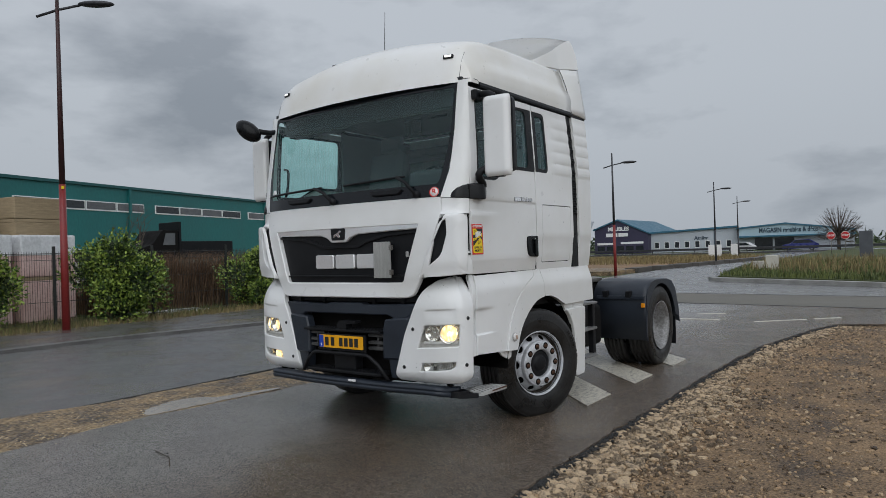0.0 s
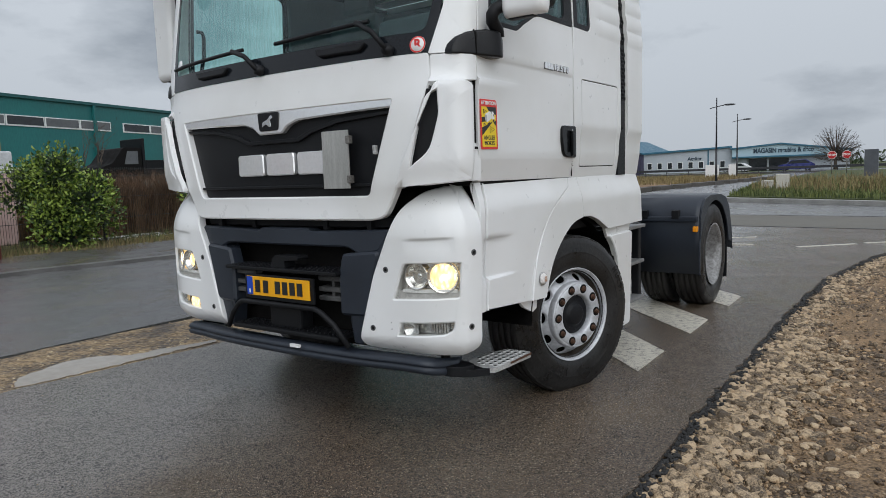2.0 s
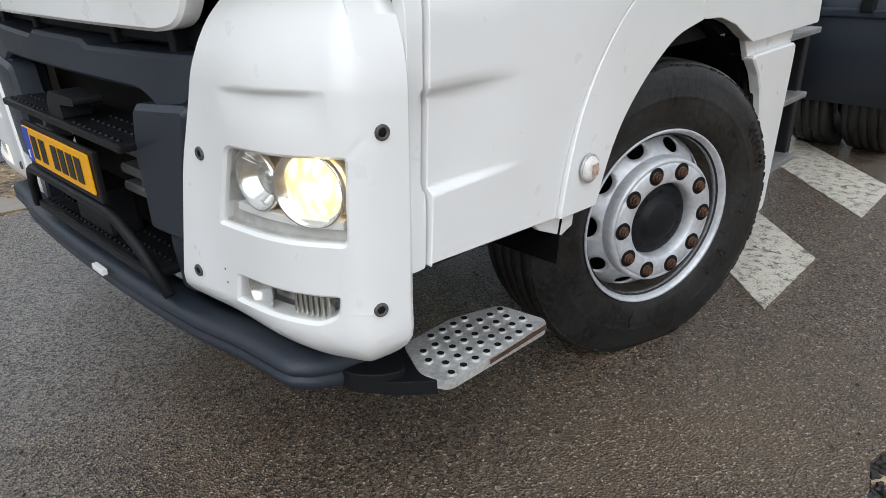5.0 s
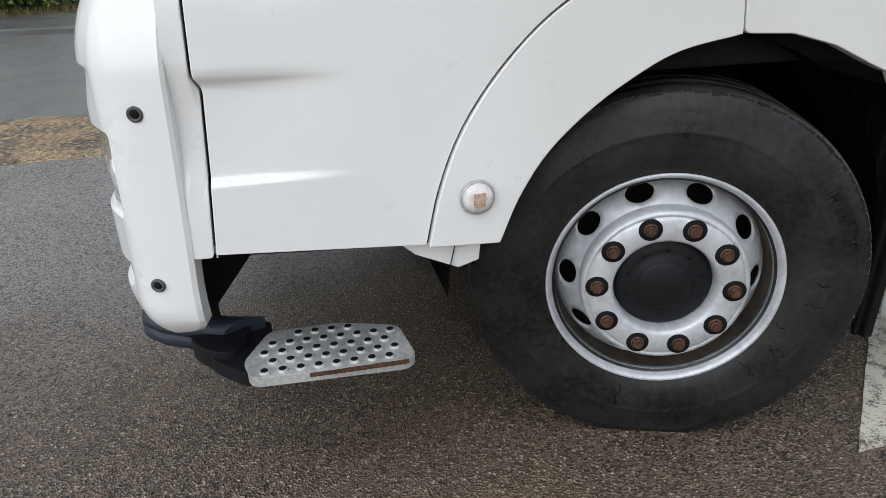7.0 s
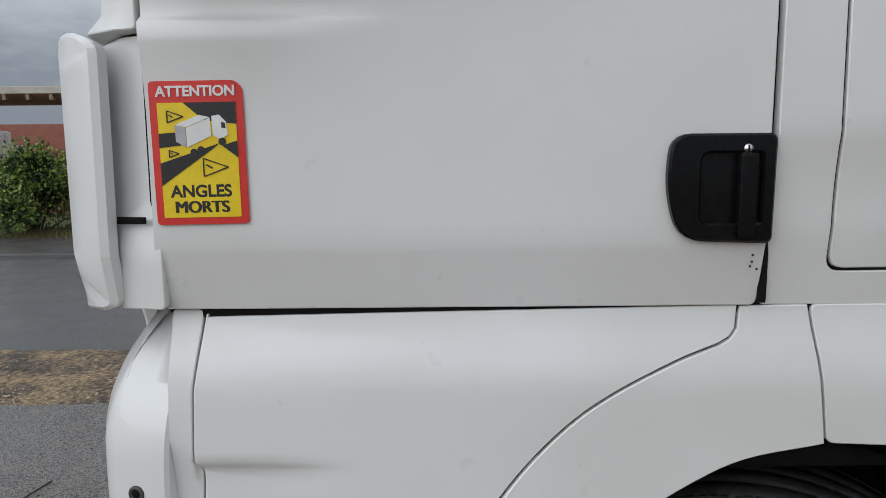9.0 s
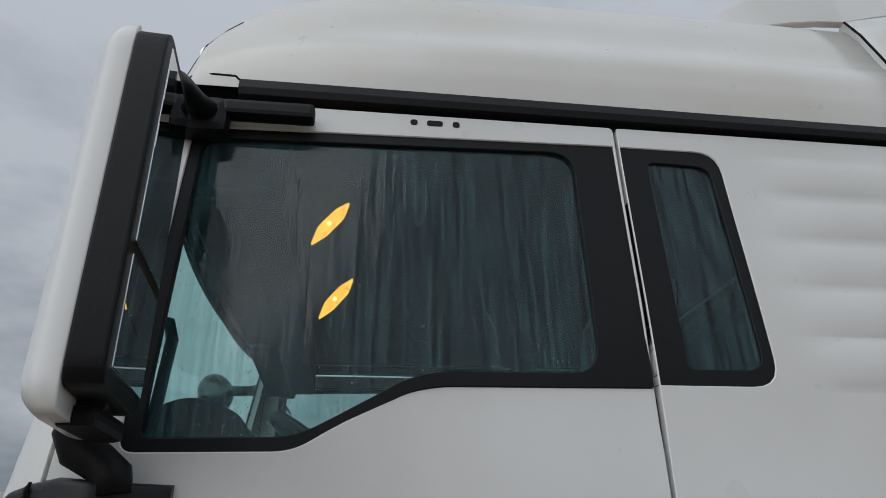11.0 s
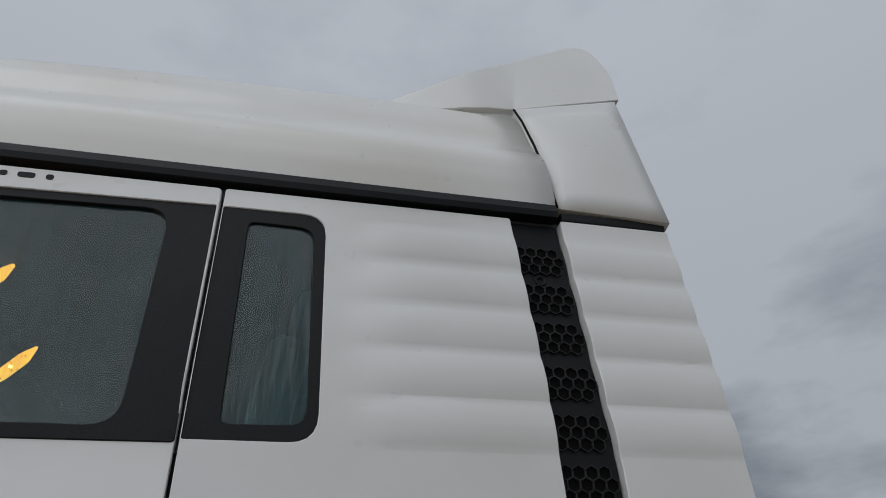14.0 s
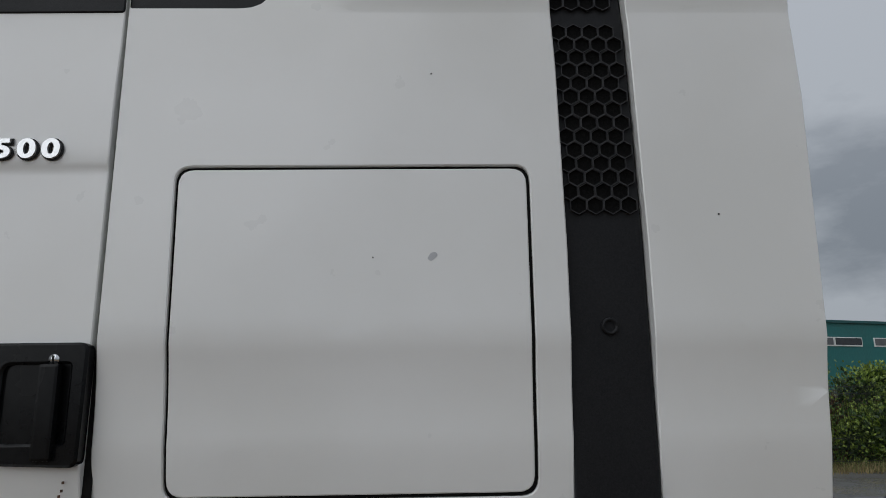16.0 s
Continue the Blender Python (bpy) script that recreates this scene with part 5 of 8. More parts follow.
def sweep(us, profile, lift):
    """A bar along the skin's plan: its profile in (outwards, height) at each way u."""
    bm = bmesh.new()
    rings = []
    for u in us:
        p, n = skin(u, 1.0)
        n.z = 0
        rings.append([bm.verts.new(Vector((p.x, p.y, 0)) + n * (lift + a - 0.02 * smoothstep(0.6, 0.95, abs(p.x)) - 0.17 * smoothstep(0.97, 1.14, abs(p.x))) + Vector((0, 0, h - 0.032 * smoothstep(0.96, 1.12, abs(p.x))))) for a, h in profile])
    k = len(profile)
    for r, q in zip(rings, rings[1:]):
        for i in range(k):
            f = bm.faces.new((r[i], q[i], q[(i + 1) % k], r[(i + 1) % k]))
            f.smooth = True
    bm.faces.new(rings[0])
    bm.faces.new(rings[-1][::-1])
    bmesh.ops.recalc_face_normals(bm, faces=bm.faces)
    return bm


END = ux(1.13)
LIPPROF = [(-0.09, 0.452), (-0.04, 0.464), (-0.004, 0.461), (0.014, 0.452), (0.020, 0.440), (0.020, 0.431), (0.011, 0.427), (0.011, 0.421), (0.021, 0.417), (0.020, 0.404), (0.012, 0.390), (-0.010, 0.381), (-0.06, 0.376), (-0.09, 0.38)]
part("bumper_lip", sweep(np.linspace(-END, END, 60), LIPPROF, 0.0), NAVY, truck, "dark grey rubber bumper lip")
part("lip_tag", slab((0.10, -1.367, 0.448), (0.175, -1.350, 0.466), None, 0.002), PAPERWHITE, truck, "white scuffed patch on the lip")
for s in (1, -1):
    bm = prism(rounded([(s * 0.98, -1.10), (s * 1.08, -1.13), (s * 1.135, -1.10), (s * 1.212, -1.02), (s * 1.16, -1.0), (s * 1.06, -0.97), (s * 0.98, -0.97)], 0.02), 0.352, 0.390, "z", 0.012)
    part("bracket_arm", prism(rounded([(s * 0.97, -1.15), (s * 1.05, -1.165), (s * 1.11, -1.125), (s * 1.145, -1.06), (s * 1.07, -1.02), (s * 0.97, -1.02)], 0.03), 0.358, 0.410, "z", 0.020), BLACK, truck)
    part("step_bracket", bm, BLACK, truck, "black bracket carrying the step")
    part("bracket_stay", prism([(-1.145, 0.40), (-1.15, 0.60), (-0.99, 0.60), (-1.067, 0.50), (-1.09, 0.47), (-1.09, 0.40)], s * 0.985, s * 1.01, "x", 0.003), VOID, truck)
    tread = rounded([(s * x, y) for x, y in ((1.035, -0.975), (1.160, -1.035), (1.232, -1.015), (1.246, -0.66), (1.225, -0.635), (1.085, -0.655), (1.035, -0.80))], 0.025)
    st = part("cab_step", prism(tread, 0.366, 0.392, "z", 0.006), ALU, truck, "pale metal cab step with round grip holes")
    for i in range(5):
        for j in range(9):
            y = -0.985 + 0.041 * j + 0.008 * (i % 2) * 2.4
            x = 1.065 + 0.038 * i + 0.02 * (y + 0.8)
            if x < 1.055 + (0.10 * (-0.93 - y) / 0.1 if y < -0.93 else 0) or x > 1.228 or y > -0.672 or (x < 1.085 and y > -0.76):
                continue
            bm = lathe([(0.390, 0.0135), (0.397, 0.0125), (0.398, 0.010), (0.3935, 0.0085), (0.3932, 0.0)], 12, "z")
            bm.transform(Matrix.Translation((s * x, y, 0)))
            o = part("grip_hole", bm, ALU, st)
            # black disc on the tread paints the dark depth of the hole
            bm = lathe([(0.3975, 0.0092), (0.3976, 0.0)], 10, "z")
            bm.transform(Matrix.Translation((s * x, y, 0)))
            part("hole", bm, VOID, st)
    bm = prism([(s * 1.2445, -0.88), (s * 1.2465, -0.885), (s * 1.2478, -0.80), (s * 1.2482, -0.70), (s * 1.249, -0.665), (s * 1.244, -0.655), (s * 1.2445, -0.70), (s * 1.242, -0.715), (s * 1.2445, -0.755), (s * 1.2435, -0.79), (s * 1.2455, -0.83)], 0.383, 0.3935, "z")
    part("rust_scuff", bm, RUST, st, "rusty scuff on the step edge")
    tab = part("skirt_tab", prism([(-0.70, 0.70), (-0.46, 0.70), (-0.47, 0.60), (-0.52, 0.585), (-0.62, 0.63)], s * 1.165, s * 1.185, "x", 0.004), WHITE, truck, "white tab under the skirt")
    side = part("side_marker", lathe([(0.0, 0.034), (0.012, 0.033), (0.018, 0.024), (0.021, 0.0)], 28), surface("clear_marker_lens", (0.55, 0.52, 0.50), (0.85, 0.82, 0.80), rough=(0.1, 0.3), grain=90, stain=40), truck, "round clear side marker")
    side.data.transform(Matrix.Diagonal((s, 1, 1, 1)))
    side.data.transform(Matrix.Translation((s * 1.236, -0.489, 0.776)))
    part("marker_core", slab((s * 1.2575 - 0.0012, -0.502, 0.760), (s * 1.2575 + 0.0012, -0.476, 0.792), None, 0.001), surface("marker_core", (0.38, 0.19, 0.10), (0.62, 0.52, 0.46), rough=(0.2, 0.4), grain=300, stain=90), side)
    bz = part("marker_ring", lathe([(0.0, 0.039), (0.006, 0.038), (0.006, 0.032), (0.0, 0.032)], 28, close=True), ALU, side)
    bz.data.transform(Matrix.Translation((s * 1.236, -0.489, 0.776)))


# ---------------------------------------------------------------- wheels
def tyre_mesh(R=0.500, w=0.30, r_in=0.272):
    h = w / 2
    return lathe([(-h * 0.80, r_in), (-h * 0.93, r_in + 0.03), (-h, r_in + 0.11), (-h * 0.97, R - 0.06), (-h * 0.90, R - 0.018), (-h * 0.80, R - 0.004), (-h * 0.62, R),
                  (-h * 0.60, R - 0.012), (-h * 0.56, R - 0.012), (-h * 0.54, R), (-h * 0.22, R), (-h * 0.20, R - 0.012), (-h * 0.16, R - 0.012), (-h * 0.14, R),
                  (h * 0.14, R), (h * 0.16, R - 0.012), (h * 0.20, R - 0.012), (h * 0.22, R), (h * 0.54, R), (h * 0.56, R - 0.012), (h * 0.60, R - 0.012), (h * 0.62, R),
                  (h * 0.80, R - 0.004), (h * 0.90, R - 0.018), (h * 0.955, R - 0.045), (h * 0.965, R - 0.05), (h * 0.985, R - 0.075), (h * 0.992, R - 0.078), (h * 0.998, r_in + 0.128), (h * 1.003, r_in + 0.126), (h * 1.003, r_in + 0.121), (h, r_in + 0.118), (h, r_in + 0.11), (h * 1.005, r_in + 0.10), (h * 0.995, r_in + 0.085), (h * 0.99, r_in + 0.062), (h * 0.985, r_in + 0.060), (h * 0.98, r_in + 0.054),
                  (h * 0.97, r_in + 0.05), (h * 0.93, r_in + 0.03), (h * 0.80, r_in)], 96)


def oval_ring_face(bm, r0, r1, x_of, holes, ry, rx, n=160):
    """A dished ring with oval holes, drawn as a fine grid with the cells inside the holes left out and their walls turned in."""
    rows = 14
    g = [[None] * n for _ in range(rows + 1)]
    for i in range(rows + 1):
        r = r0 + (r1 - r0) * i / rows
        for k in range(n):
            a = 2 * math.pi * k / n
            g[i][k] = bm.verts.new((x_of(r), r * math.cos(a), r * math.sin(a)))
    rm = (r0 + r1) / 2
    for i in range(rows):
        r = r0 + (r1 - r0) * (i + 0.5) / rows
        for k in range(n):
            a = 2 * math.pi * (k + 0.5) / n
            d = (a * holes / (2 * math.pi) + 0.5) % 1 - 0.5
            if (d * 2 * math.pi / holes * rm / ry) ** 2 + ((r - rm) / rx) ** 2 < 1:
                continue
            f = bm.faces.new((g[i][k], g[i][(k + 1) % n], g[i + 1][(k + 1) % n], g[i + 1][k]))
            f.smooth = True
    for v in [v for v in bm.verts if not v.link_faces]:
        bm.verts.remove(v)
    for v in {v for e in bm.edges if len(e.link_faces) == 1 for v in e.verts}:
        r, a = math.hypot(v.co.y, v.co.z), math.atan2(v.co.z, v.co.y)
        if r0 + 1e-4 < r < r1 - 1e-4:
            k = round(a * holes / (2 * math.pi)) * 2 * math.pi / holes
            d, h = (a - k) * rm, r - rm
            e = math.hypot(d / ry, h / rx)
            r, a = rm + h / e, k + d / e / rm
            v.co = (x_of(r), r * math.cos(a), r * math.sin(a))
    edge = [e for e in bm.edges if len(e.link_faces) == 1 and all(r0 + 1e-4 < math.hypot(v.co.y, v.co.z) < r1 - 1e-4 for v in e.verts)]
    out = bmesh.ops.extrude_edge_only(bm, edges=edge)
    bmesh.ops.translate(bm, vec=(-0.014, 0, 0), verts=[v for v in out["geom"] if isinstance(v, bmesh.types.BMVert)])
    bmesh.ops.recalc_face_normals(bm, faces=bm.faces)
    for f in bm.faces:
        if abs(f.normal.x) > 0.3 and f.normal.x < 0:
            f.normal_flip()
    return bm


GRIMY = surface("brake_dust_steel", (0.010, 0.008, 0.0065), (0.07, 0.055, 0.042), rough=(0.5, 0.8), spec=0.3, grain=30, stain=9)


def front_wheel():
    """At the origin, its outer face towards +x; the bolt face stands out past the tyre."""
    w = thing("front_wheel", (0, 0, 0), "", "")
    for k in ("label", "category"):
        if k in w:
            del w[k]
    tyre = part("tyre", tyre_mesh(), RUBBER, w, "worn black truck tyre with cracked sidewall")
    for ch, a in zip("MULTI", (34, 27.6, 22.2, 17.6, 13.6)):
        a = radians(a)
        c, s = math.cos(a), math.sin(a)
        m = Matrix(((0, 0, 1, 0.1462), (s, c, 0, 0.4385 * c), (-c, s, 0, 0.4385 * s), (0, 0, 0, 1)))
        lettering(ch, 0.050, m, RUBBER, tyre, "sidewall_letter", 0.0028, 0.03)
    ribs, r = bmesh.new(), random.Random(63)
    for k in range(150):
        a = 2 * math.pi * (k + r.uniform(-0.2, 0.2)) / 150
        box(ribs, (0.118, -0.0078, 0.476), (0.1345 + r.uniform(-0.003, 0.0015), 0.0078, 0.4895 + r.uniform(-0.002, 0.001)), Matrix.Rotation(a, 4, "X"))
    tagged(part("tread_shoulder", ribs, RUBBER, tyre, "ragged tread blocks along the tyre shoulder"), kind="stuff")
    for k in range(11):
        a, q = r.uniform(-2.6, 2.2), r.uniform(0.30, 0.40)
        pts = [(0.1512 - 0.022 * max(0.0, (q + 0.014 * i - 0.385) / 0.1) ** 1.4, (q + 0.014 * i) * math.cos(a + 0.02 * math.sin(2.1 * i + k)), (q + 0.014 * i) * math.sin(a + 0.02 * math.sin(2.1 * i + k))) for i in range(r.randint(3, 6))]
        part("sidewall_crack", tube(bmesh.new(), pts, 0.0011, 4), VOID, tyre)
    rim = part("rim", lathe([(0.104, 0.272), (0.120, 0.279), (0.130, 0.289), (0.139, 0.296), (0.144, 0.294), (0.142, 0.288), (0.132, 0.283), (0.118, 0.275)], 96, close=True), RIM, w, "silver painted steel rim lip")
    part("rim_well", lathe([(0.120, 0.277), (0.100, 0.272), (0.088, 0.271), (0.06, 0.268), (0.0, 0.264), (-0.1, 0.272)], 96), GRIMY, rim, "grimy brown inside of the rim")
    bm = oval_ring_face(bmesh.new(), 0.204, 0.268, lambda r: 0.048 + 0.075 * max(0.0, 1 - (r - 0.204) / 0.064) ** 0.8, 10, 0.036, 0.021)
    part("wheel_disc", bm, RIM, rim, "silver disc with ten oval openings")
    part("bolt_face", lathe([(0.112, 0.210), (0.142, 0.209), (0.156, 0.206), (0.161, 0.200), (0.161, 0.195), (0.158, 0.193), (0.163, 0.190), (0.166, 0.186), (0.166, 0.136), (0.160, 0.128), (0.140, 0.124), (0.10, 0.122)], 96), RIM, rim, "silver wheel flange ring")
    # added black disc paints the shade behind the wheel's openings
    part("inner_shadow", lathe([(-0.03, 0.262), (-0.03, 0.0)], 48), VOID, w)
    hub = part("hub_cap", lathe([(0.10, 0.126), (0.125, 0.122), (0.135, 0.112), (0.138, 0.090), (0.136, 0.070), (0.150, 0.066), (0.155, 0.058), (0.155, 0.0)], 48), BLACK, w, "black oily hub")
    for k in range(10):
        a = 2 * math.pi * (k + 0.5) / 10
        bm = lathe([(0.136, 0.0), (0.139, 0.006), (0.139, 0.0)], 6)
        bm.transform(Matrix.Translation((0.002, 0.095 * math.cos(a), 0.095 * math.sin(a))))
        part("hub_screw", bm, BLACK, hub)
        c, s = 0.1675 * math.cos(a + 0.314), 0.1675 * math.sin(a + 0.314)
        # black disc on the flange paints the dark recess round the nut
        bm = lathe([(0.1660, 0.0290), (0.1674, 0.0275), (0.1670, 0.0)], 20)
        bm.transform(Matrix.Translation((0.0, c, s)))
        well = part("nut_seat", bm, VOID, rim)
        bm = lathe([(0.164, 0.0175), (0.170, 0.0170), (0.171, 0.014)], 20)
        rod(bm, (0.168, 0, 0), (0.180, 0, 0), 0.0138, 6)
        rod(bm, (0.180, 0, 0), (0.186, 0, 0), 0.0085, 10, 0.008)
        bm.transform(Matrix.Translation((0.0, c, s)) @ Matrix.Rotation(a * 3.7, 4, "X"))
        part("wheel_nut", bm, RUST, rim, "rusty wheel nut")
    return w


def place_wheel(w, m):
    """Bakes a wheel built at the origin into the truck: the tyre is the part, the rest hangs on it."""
    tyre = [o for o in w.children if o.name.startswith("tyre")][0]
    rest = [o for o in w.children_recursive if o is not tyre]
    for o in (tyre, *rest):
        if o.data.users > 1:
            o.data = o.data.copy()
        o.data.transform(m)
        if m.determinant() < 0:
            o.data.flip_normals()
    # the tyre stands flat on the ground
    for v in tyre.data.vertices:
        v.co.z = max(v.co.z, 0.001)
    tyre.parent, tyre.matrix_parent_inverse = truck, Matrix.Translation(-truck.location)
    for o in rest:
        o.parent, o.matrix_parent_inverse = tyre, Matrix.Identity(4)
        o.matrix_basis = Matrix.Identity(4)
    bpy.context.view_layer.update()
    for o in rest:
        o.matrix_parent_inverse = tyre.matrix_world.inverted()
    tyre.name = "wheel"
    bpy.data.objects.remove(w)


STEER = Matrix.Rotation(radians(-18.9), 4, "Z")
FW = Matrix.Translation((1.063, 0.057, 0.474)) @ STEER
w1 = front_wheel()
w2 = copy_thing(w1, Matrix.Identity(4))
place_wheel(w2, Matrix.Translation((-1.063, 0.057, 0.474)) @ STEER @ Matrix.Diagonal((-1, 1, 1, 1)))
place_wheel(w1, FW)


def rear_wheel():
    w = thing("rear_wheel", (0, 0, 0), "", "")
    for k in ("label", "category"):
        if k in w:
            del w[k]
    part("tyre", tyre_mesh(0.505, 0.28, 0.30), RUBBER, w, "black twin truck tyre")
    bm = tyre_mesh(0.505, 0.28, 0.30)
    bm.transform(Matrix.Translation((-0.33, 0, 0)))
    part("inner_tyre", bm, RUBBER, w)
    part("rim", lathe([(-0.10, 0.262), (0.05, 0.27), (0.11, 0.290), (0.132, 0.306), (0.139, 0.312), (0.135, 0.298), (0.11, 0.280), (0.05, 0.255), (-0.09, 0.248), (-0.115, 0.21), (-0.12, 0.14), (-0.10, 0.13), (-0.02, 0.12), (0.0, 0.10), (0.0, 0.0)], 64), surface("dull_rear_rim", (0.12, 0.115, 0.11), (0.36, 0.36, 0.36), rough=(0.4, 0.6), metal=0.2, grain=40, stain=8), w, "deep silver rear rim")
    for k in range(10):
        a = 2 * math.pi * k / 10
        bm = rod(bmesh.new(), (-0.12, 0.1675 * math.cos(a), 0.1675 * math.sin(a)), (-0.085, 0.1675 * math.cos(a), 0.1675 * math.sin(a)), 0.015, 6)
        part("wheel_nut", bm, RUST, w)
    return w


REAR = (1.10, 3.19, 0.495)
r1 = rear_wheel()
r2 = copy_thing(r1, Matrix.Identity(4))
place_wheel(r2, Matrix.Diagonal((-1, 1, 1, 1)) @ Matrix.Translation(REAR))
place_wheel(r1, Matrix.Translation(REAR))
bm = rod(bmesh.new(), (-0.9, 0.037, 0.505), (0.9, 0.037, 0.505), 0.06)
part("front_axle", bm, VOID, truck, "dirty front axle")
bm = rod(bmesh.new(), (-0.8, 3.19, 0.495), (0.8, 3.19, 0.495), 0.09)
part("rear_axle", bm, VOID, truck, "dirty rear axle")

# ---------------------------------------------------------------- chassis behind the cab
for s in (1, -1):
    part("frame_rail", slab((s * 0.40 - 0.04, -0.95, 0.62), (s * 0.40 + 0.04, 4.05, 0.90), None, 0.01), VOID, truck, "black chassis rail")
    # inner wheel arch
    bm = bmesh.new()
    ring = [[bm.verts.new((s * x, 0.037 + 0.585 * math.cos(a), 0.50 + 0.585 * math.sin(a))) for x in (0.70, 1.192)] for a in np.linspace(-0.15, math.pi - 0.02, 26)]
    for p, q in zip(ring, ring[1:]):
        f = bm.faces.new((p[0], p[1], q[1], q[0]))
        f.smooth = True
    bmesh.ops.solidify(bm, geom=list(bm.faces), thickness=0.012)
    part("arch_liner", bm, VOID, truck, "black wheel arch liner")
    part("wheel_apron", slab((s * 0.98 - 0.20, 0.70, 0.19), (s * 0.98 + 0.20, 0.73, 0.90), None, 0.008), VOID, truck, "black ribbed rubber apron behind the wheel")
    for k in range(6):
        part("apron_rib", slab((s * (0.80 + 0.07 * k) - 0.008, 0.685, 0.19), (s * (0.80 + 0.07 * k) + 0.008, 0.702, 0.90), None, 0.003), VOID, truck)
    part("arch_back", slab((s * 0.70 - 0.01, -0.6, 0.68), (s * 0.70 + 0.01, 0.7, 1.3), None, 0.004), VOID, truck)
    # mudguard over the twin wheels
    px = lambda x: s * x
    prof = [(2.67, 0.36), (2.67, 0.90), (2.72, 1.00), (2.83, 1.075), (3.0, 1.10), (3.4, 1.095), (3.62, 1.05), (3.76, 0.93), (3.84, 0.72), (3.88, 0.50)]
    bm = bmesh.new()
    xs = (0.55, 0.9, 1.18, 1.225, 1.245)
    grid = []
    for y, z in prof:
        grid.append([bm.verts.new((px(x), y + (0.02 if k > 3 else 0), z - (0.03 if k == 4 else 0.006 if k == 3 else 0))) for k, x in enumerate(xs)])
    for a, b in zip(grid, grid[1:]):
        for i in range(len(xs) - 1):
            f = bm.faces.new((a[i], a[i + 1], b[i + 1], b[i]))
            f.smooth = True
    bmesh.ops.recalc_face_normals(bm, faces=bm.faces)
    bmesh.ops.solidify(bm, geom=list(bm.faces), thickness=0.012)
    mg = part("mudguard", bm, NAVY, truck, "dark grey plastic rear mudguard")
    skirt = []
    for a in np.linspace(math.radians(10), math.radians(196), 24):
        skirt.append((3.19 + 0.555 * math.cos(a), 0.50 + 0.535 * math.sin(a)))
    outer = [(3.87, 0.56), (3.83, 0.74), (3.75, 0.94), (3.61, 1.045), (3.4, 1.085), (3.0, 1.09), (2.83, 1.065), (2.72, 0.99), (2.675, 0.90), (2.675, 0.36)]
    bm = prism(outer + skirt[::-1], px(1.236), px(1.248), "x")
    bmesh.ops.triangulate(bm, faces=bm.faces)
    part("mudguard_edge", bm, NAVY, mg)
    part("mudguard_ledge", slab((px(0.6) if s > 0 else px(1.22), 2.645, 0.855), (px(1.22) if s > 0 else px(0.6), 2.68, 0.905), None, 0.012), NAVY, mg)
    for x in (0.72, 1.02):
        part("clip", slab((px(x) - 0.035, 2.63, 0.885), (px(x) + 0.035, 2.69, 0.965), None, 0.008), BLACK, mg)
    part("tail_marker", slab((px(1.205) - 0.022, 2.625, 0.762), (px(1.205) + 0.022, 2.67, 0.815), None, 0.01), AMBER, mg, "amber side marker lamp")
    part("mud_flap", slab((px(0.9) - 0.3, 3.86, 0.17), (px(0.9) + 0.3, 3.875, 0.62), None, 0.004), BLACK, truck, "black mud flap")
    # access ladder
    lad = part("ladder_post", slab((px(1.13) - 0.03, 1.02, 0.34), (px(1.13) + 0.03, 1.06, 0.95), None, 0.008), BLACK, truck, "black ladder behind the cab")
    part("ladder_post", slab((px(1.10) - 0.03, 1.34, 0.34), (px(1.10) + 0.03, 1.40, 0.95), None, 0.008), BLACK, truck, "black ladder behind the cab")
    for z in (0.37, 0.655):
        part("ladder_tread", slab((px(1.12) - 0.05, 1.05, z - 0.012), (px(1.12) + 0.05, 1.36, z + 0.012), None, 0.005), TREAD, lad, "pale grip tread")
    part("top_tread", slab((px(1.05) - 0.13, 0.99, 0.918), (px(1.05) + 0.13, 1.36, 0.942), None, 0.005), TREAD, lad, "pale perforated top tread")
    part("fuel_tank", prism(rounded([(px(0.45), 0.34), (px(0.80), 0.34), (px(0.80), 0.84), (px(0.45), 0.84)], 0.08), 1.45, 2.30, "y", 0.012), VOID, truck, "dark tank under the chassis")
    part("air_box", slab((px(0.8) - 0.22, 1.2, 0.45), (px(0.8) + 0.22, 1.36, 0.9), None, 0.02), BLACK, truck)
part("fifth_wheel", prism(rounded([(-0.45, 2.5), (0.45, 2.5), (0.45, 3.2), (0.18, 3.55), (0.06, 3.25), (-0.06, 3.25), (-0.18, 3.55), (-0.45, 3.2)], 0.05), 1.06, 1.11, "z", 0.01), STEEL, truck, "greasy fifth wheel plate")
part("fifth_wheel_mount", slab((-0.42, 2.7, 0.88), (0.42, 3.2, 1.06), None, 0.02), VOID, truck)
part("catwalk", slab((-0.55, 1.3, 0.93), (0.55, 2.4, 0.96), None, 0.008), ALU, truck, "grey metal catwalk")
bm = bmesh.new()
for k, x in enumerate((-0.12, 0.0, 0.12)):
    tube(bm, [(x, 1.13, 1.75), (x, 1.35, 1.3), (x + 0.02, 1.5, 1.05), (x + 0.05, 1.75, 1.02)], 0.014, 8)
part("coiled_lines", bm, BLACK, truck, "black air lines behind the cab")
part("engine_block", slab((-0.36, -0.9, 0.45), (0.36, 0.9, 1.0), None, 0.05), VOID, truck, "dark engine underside")

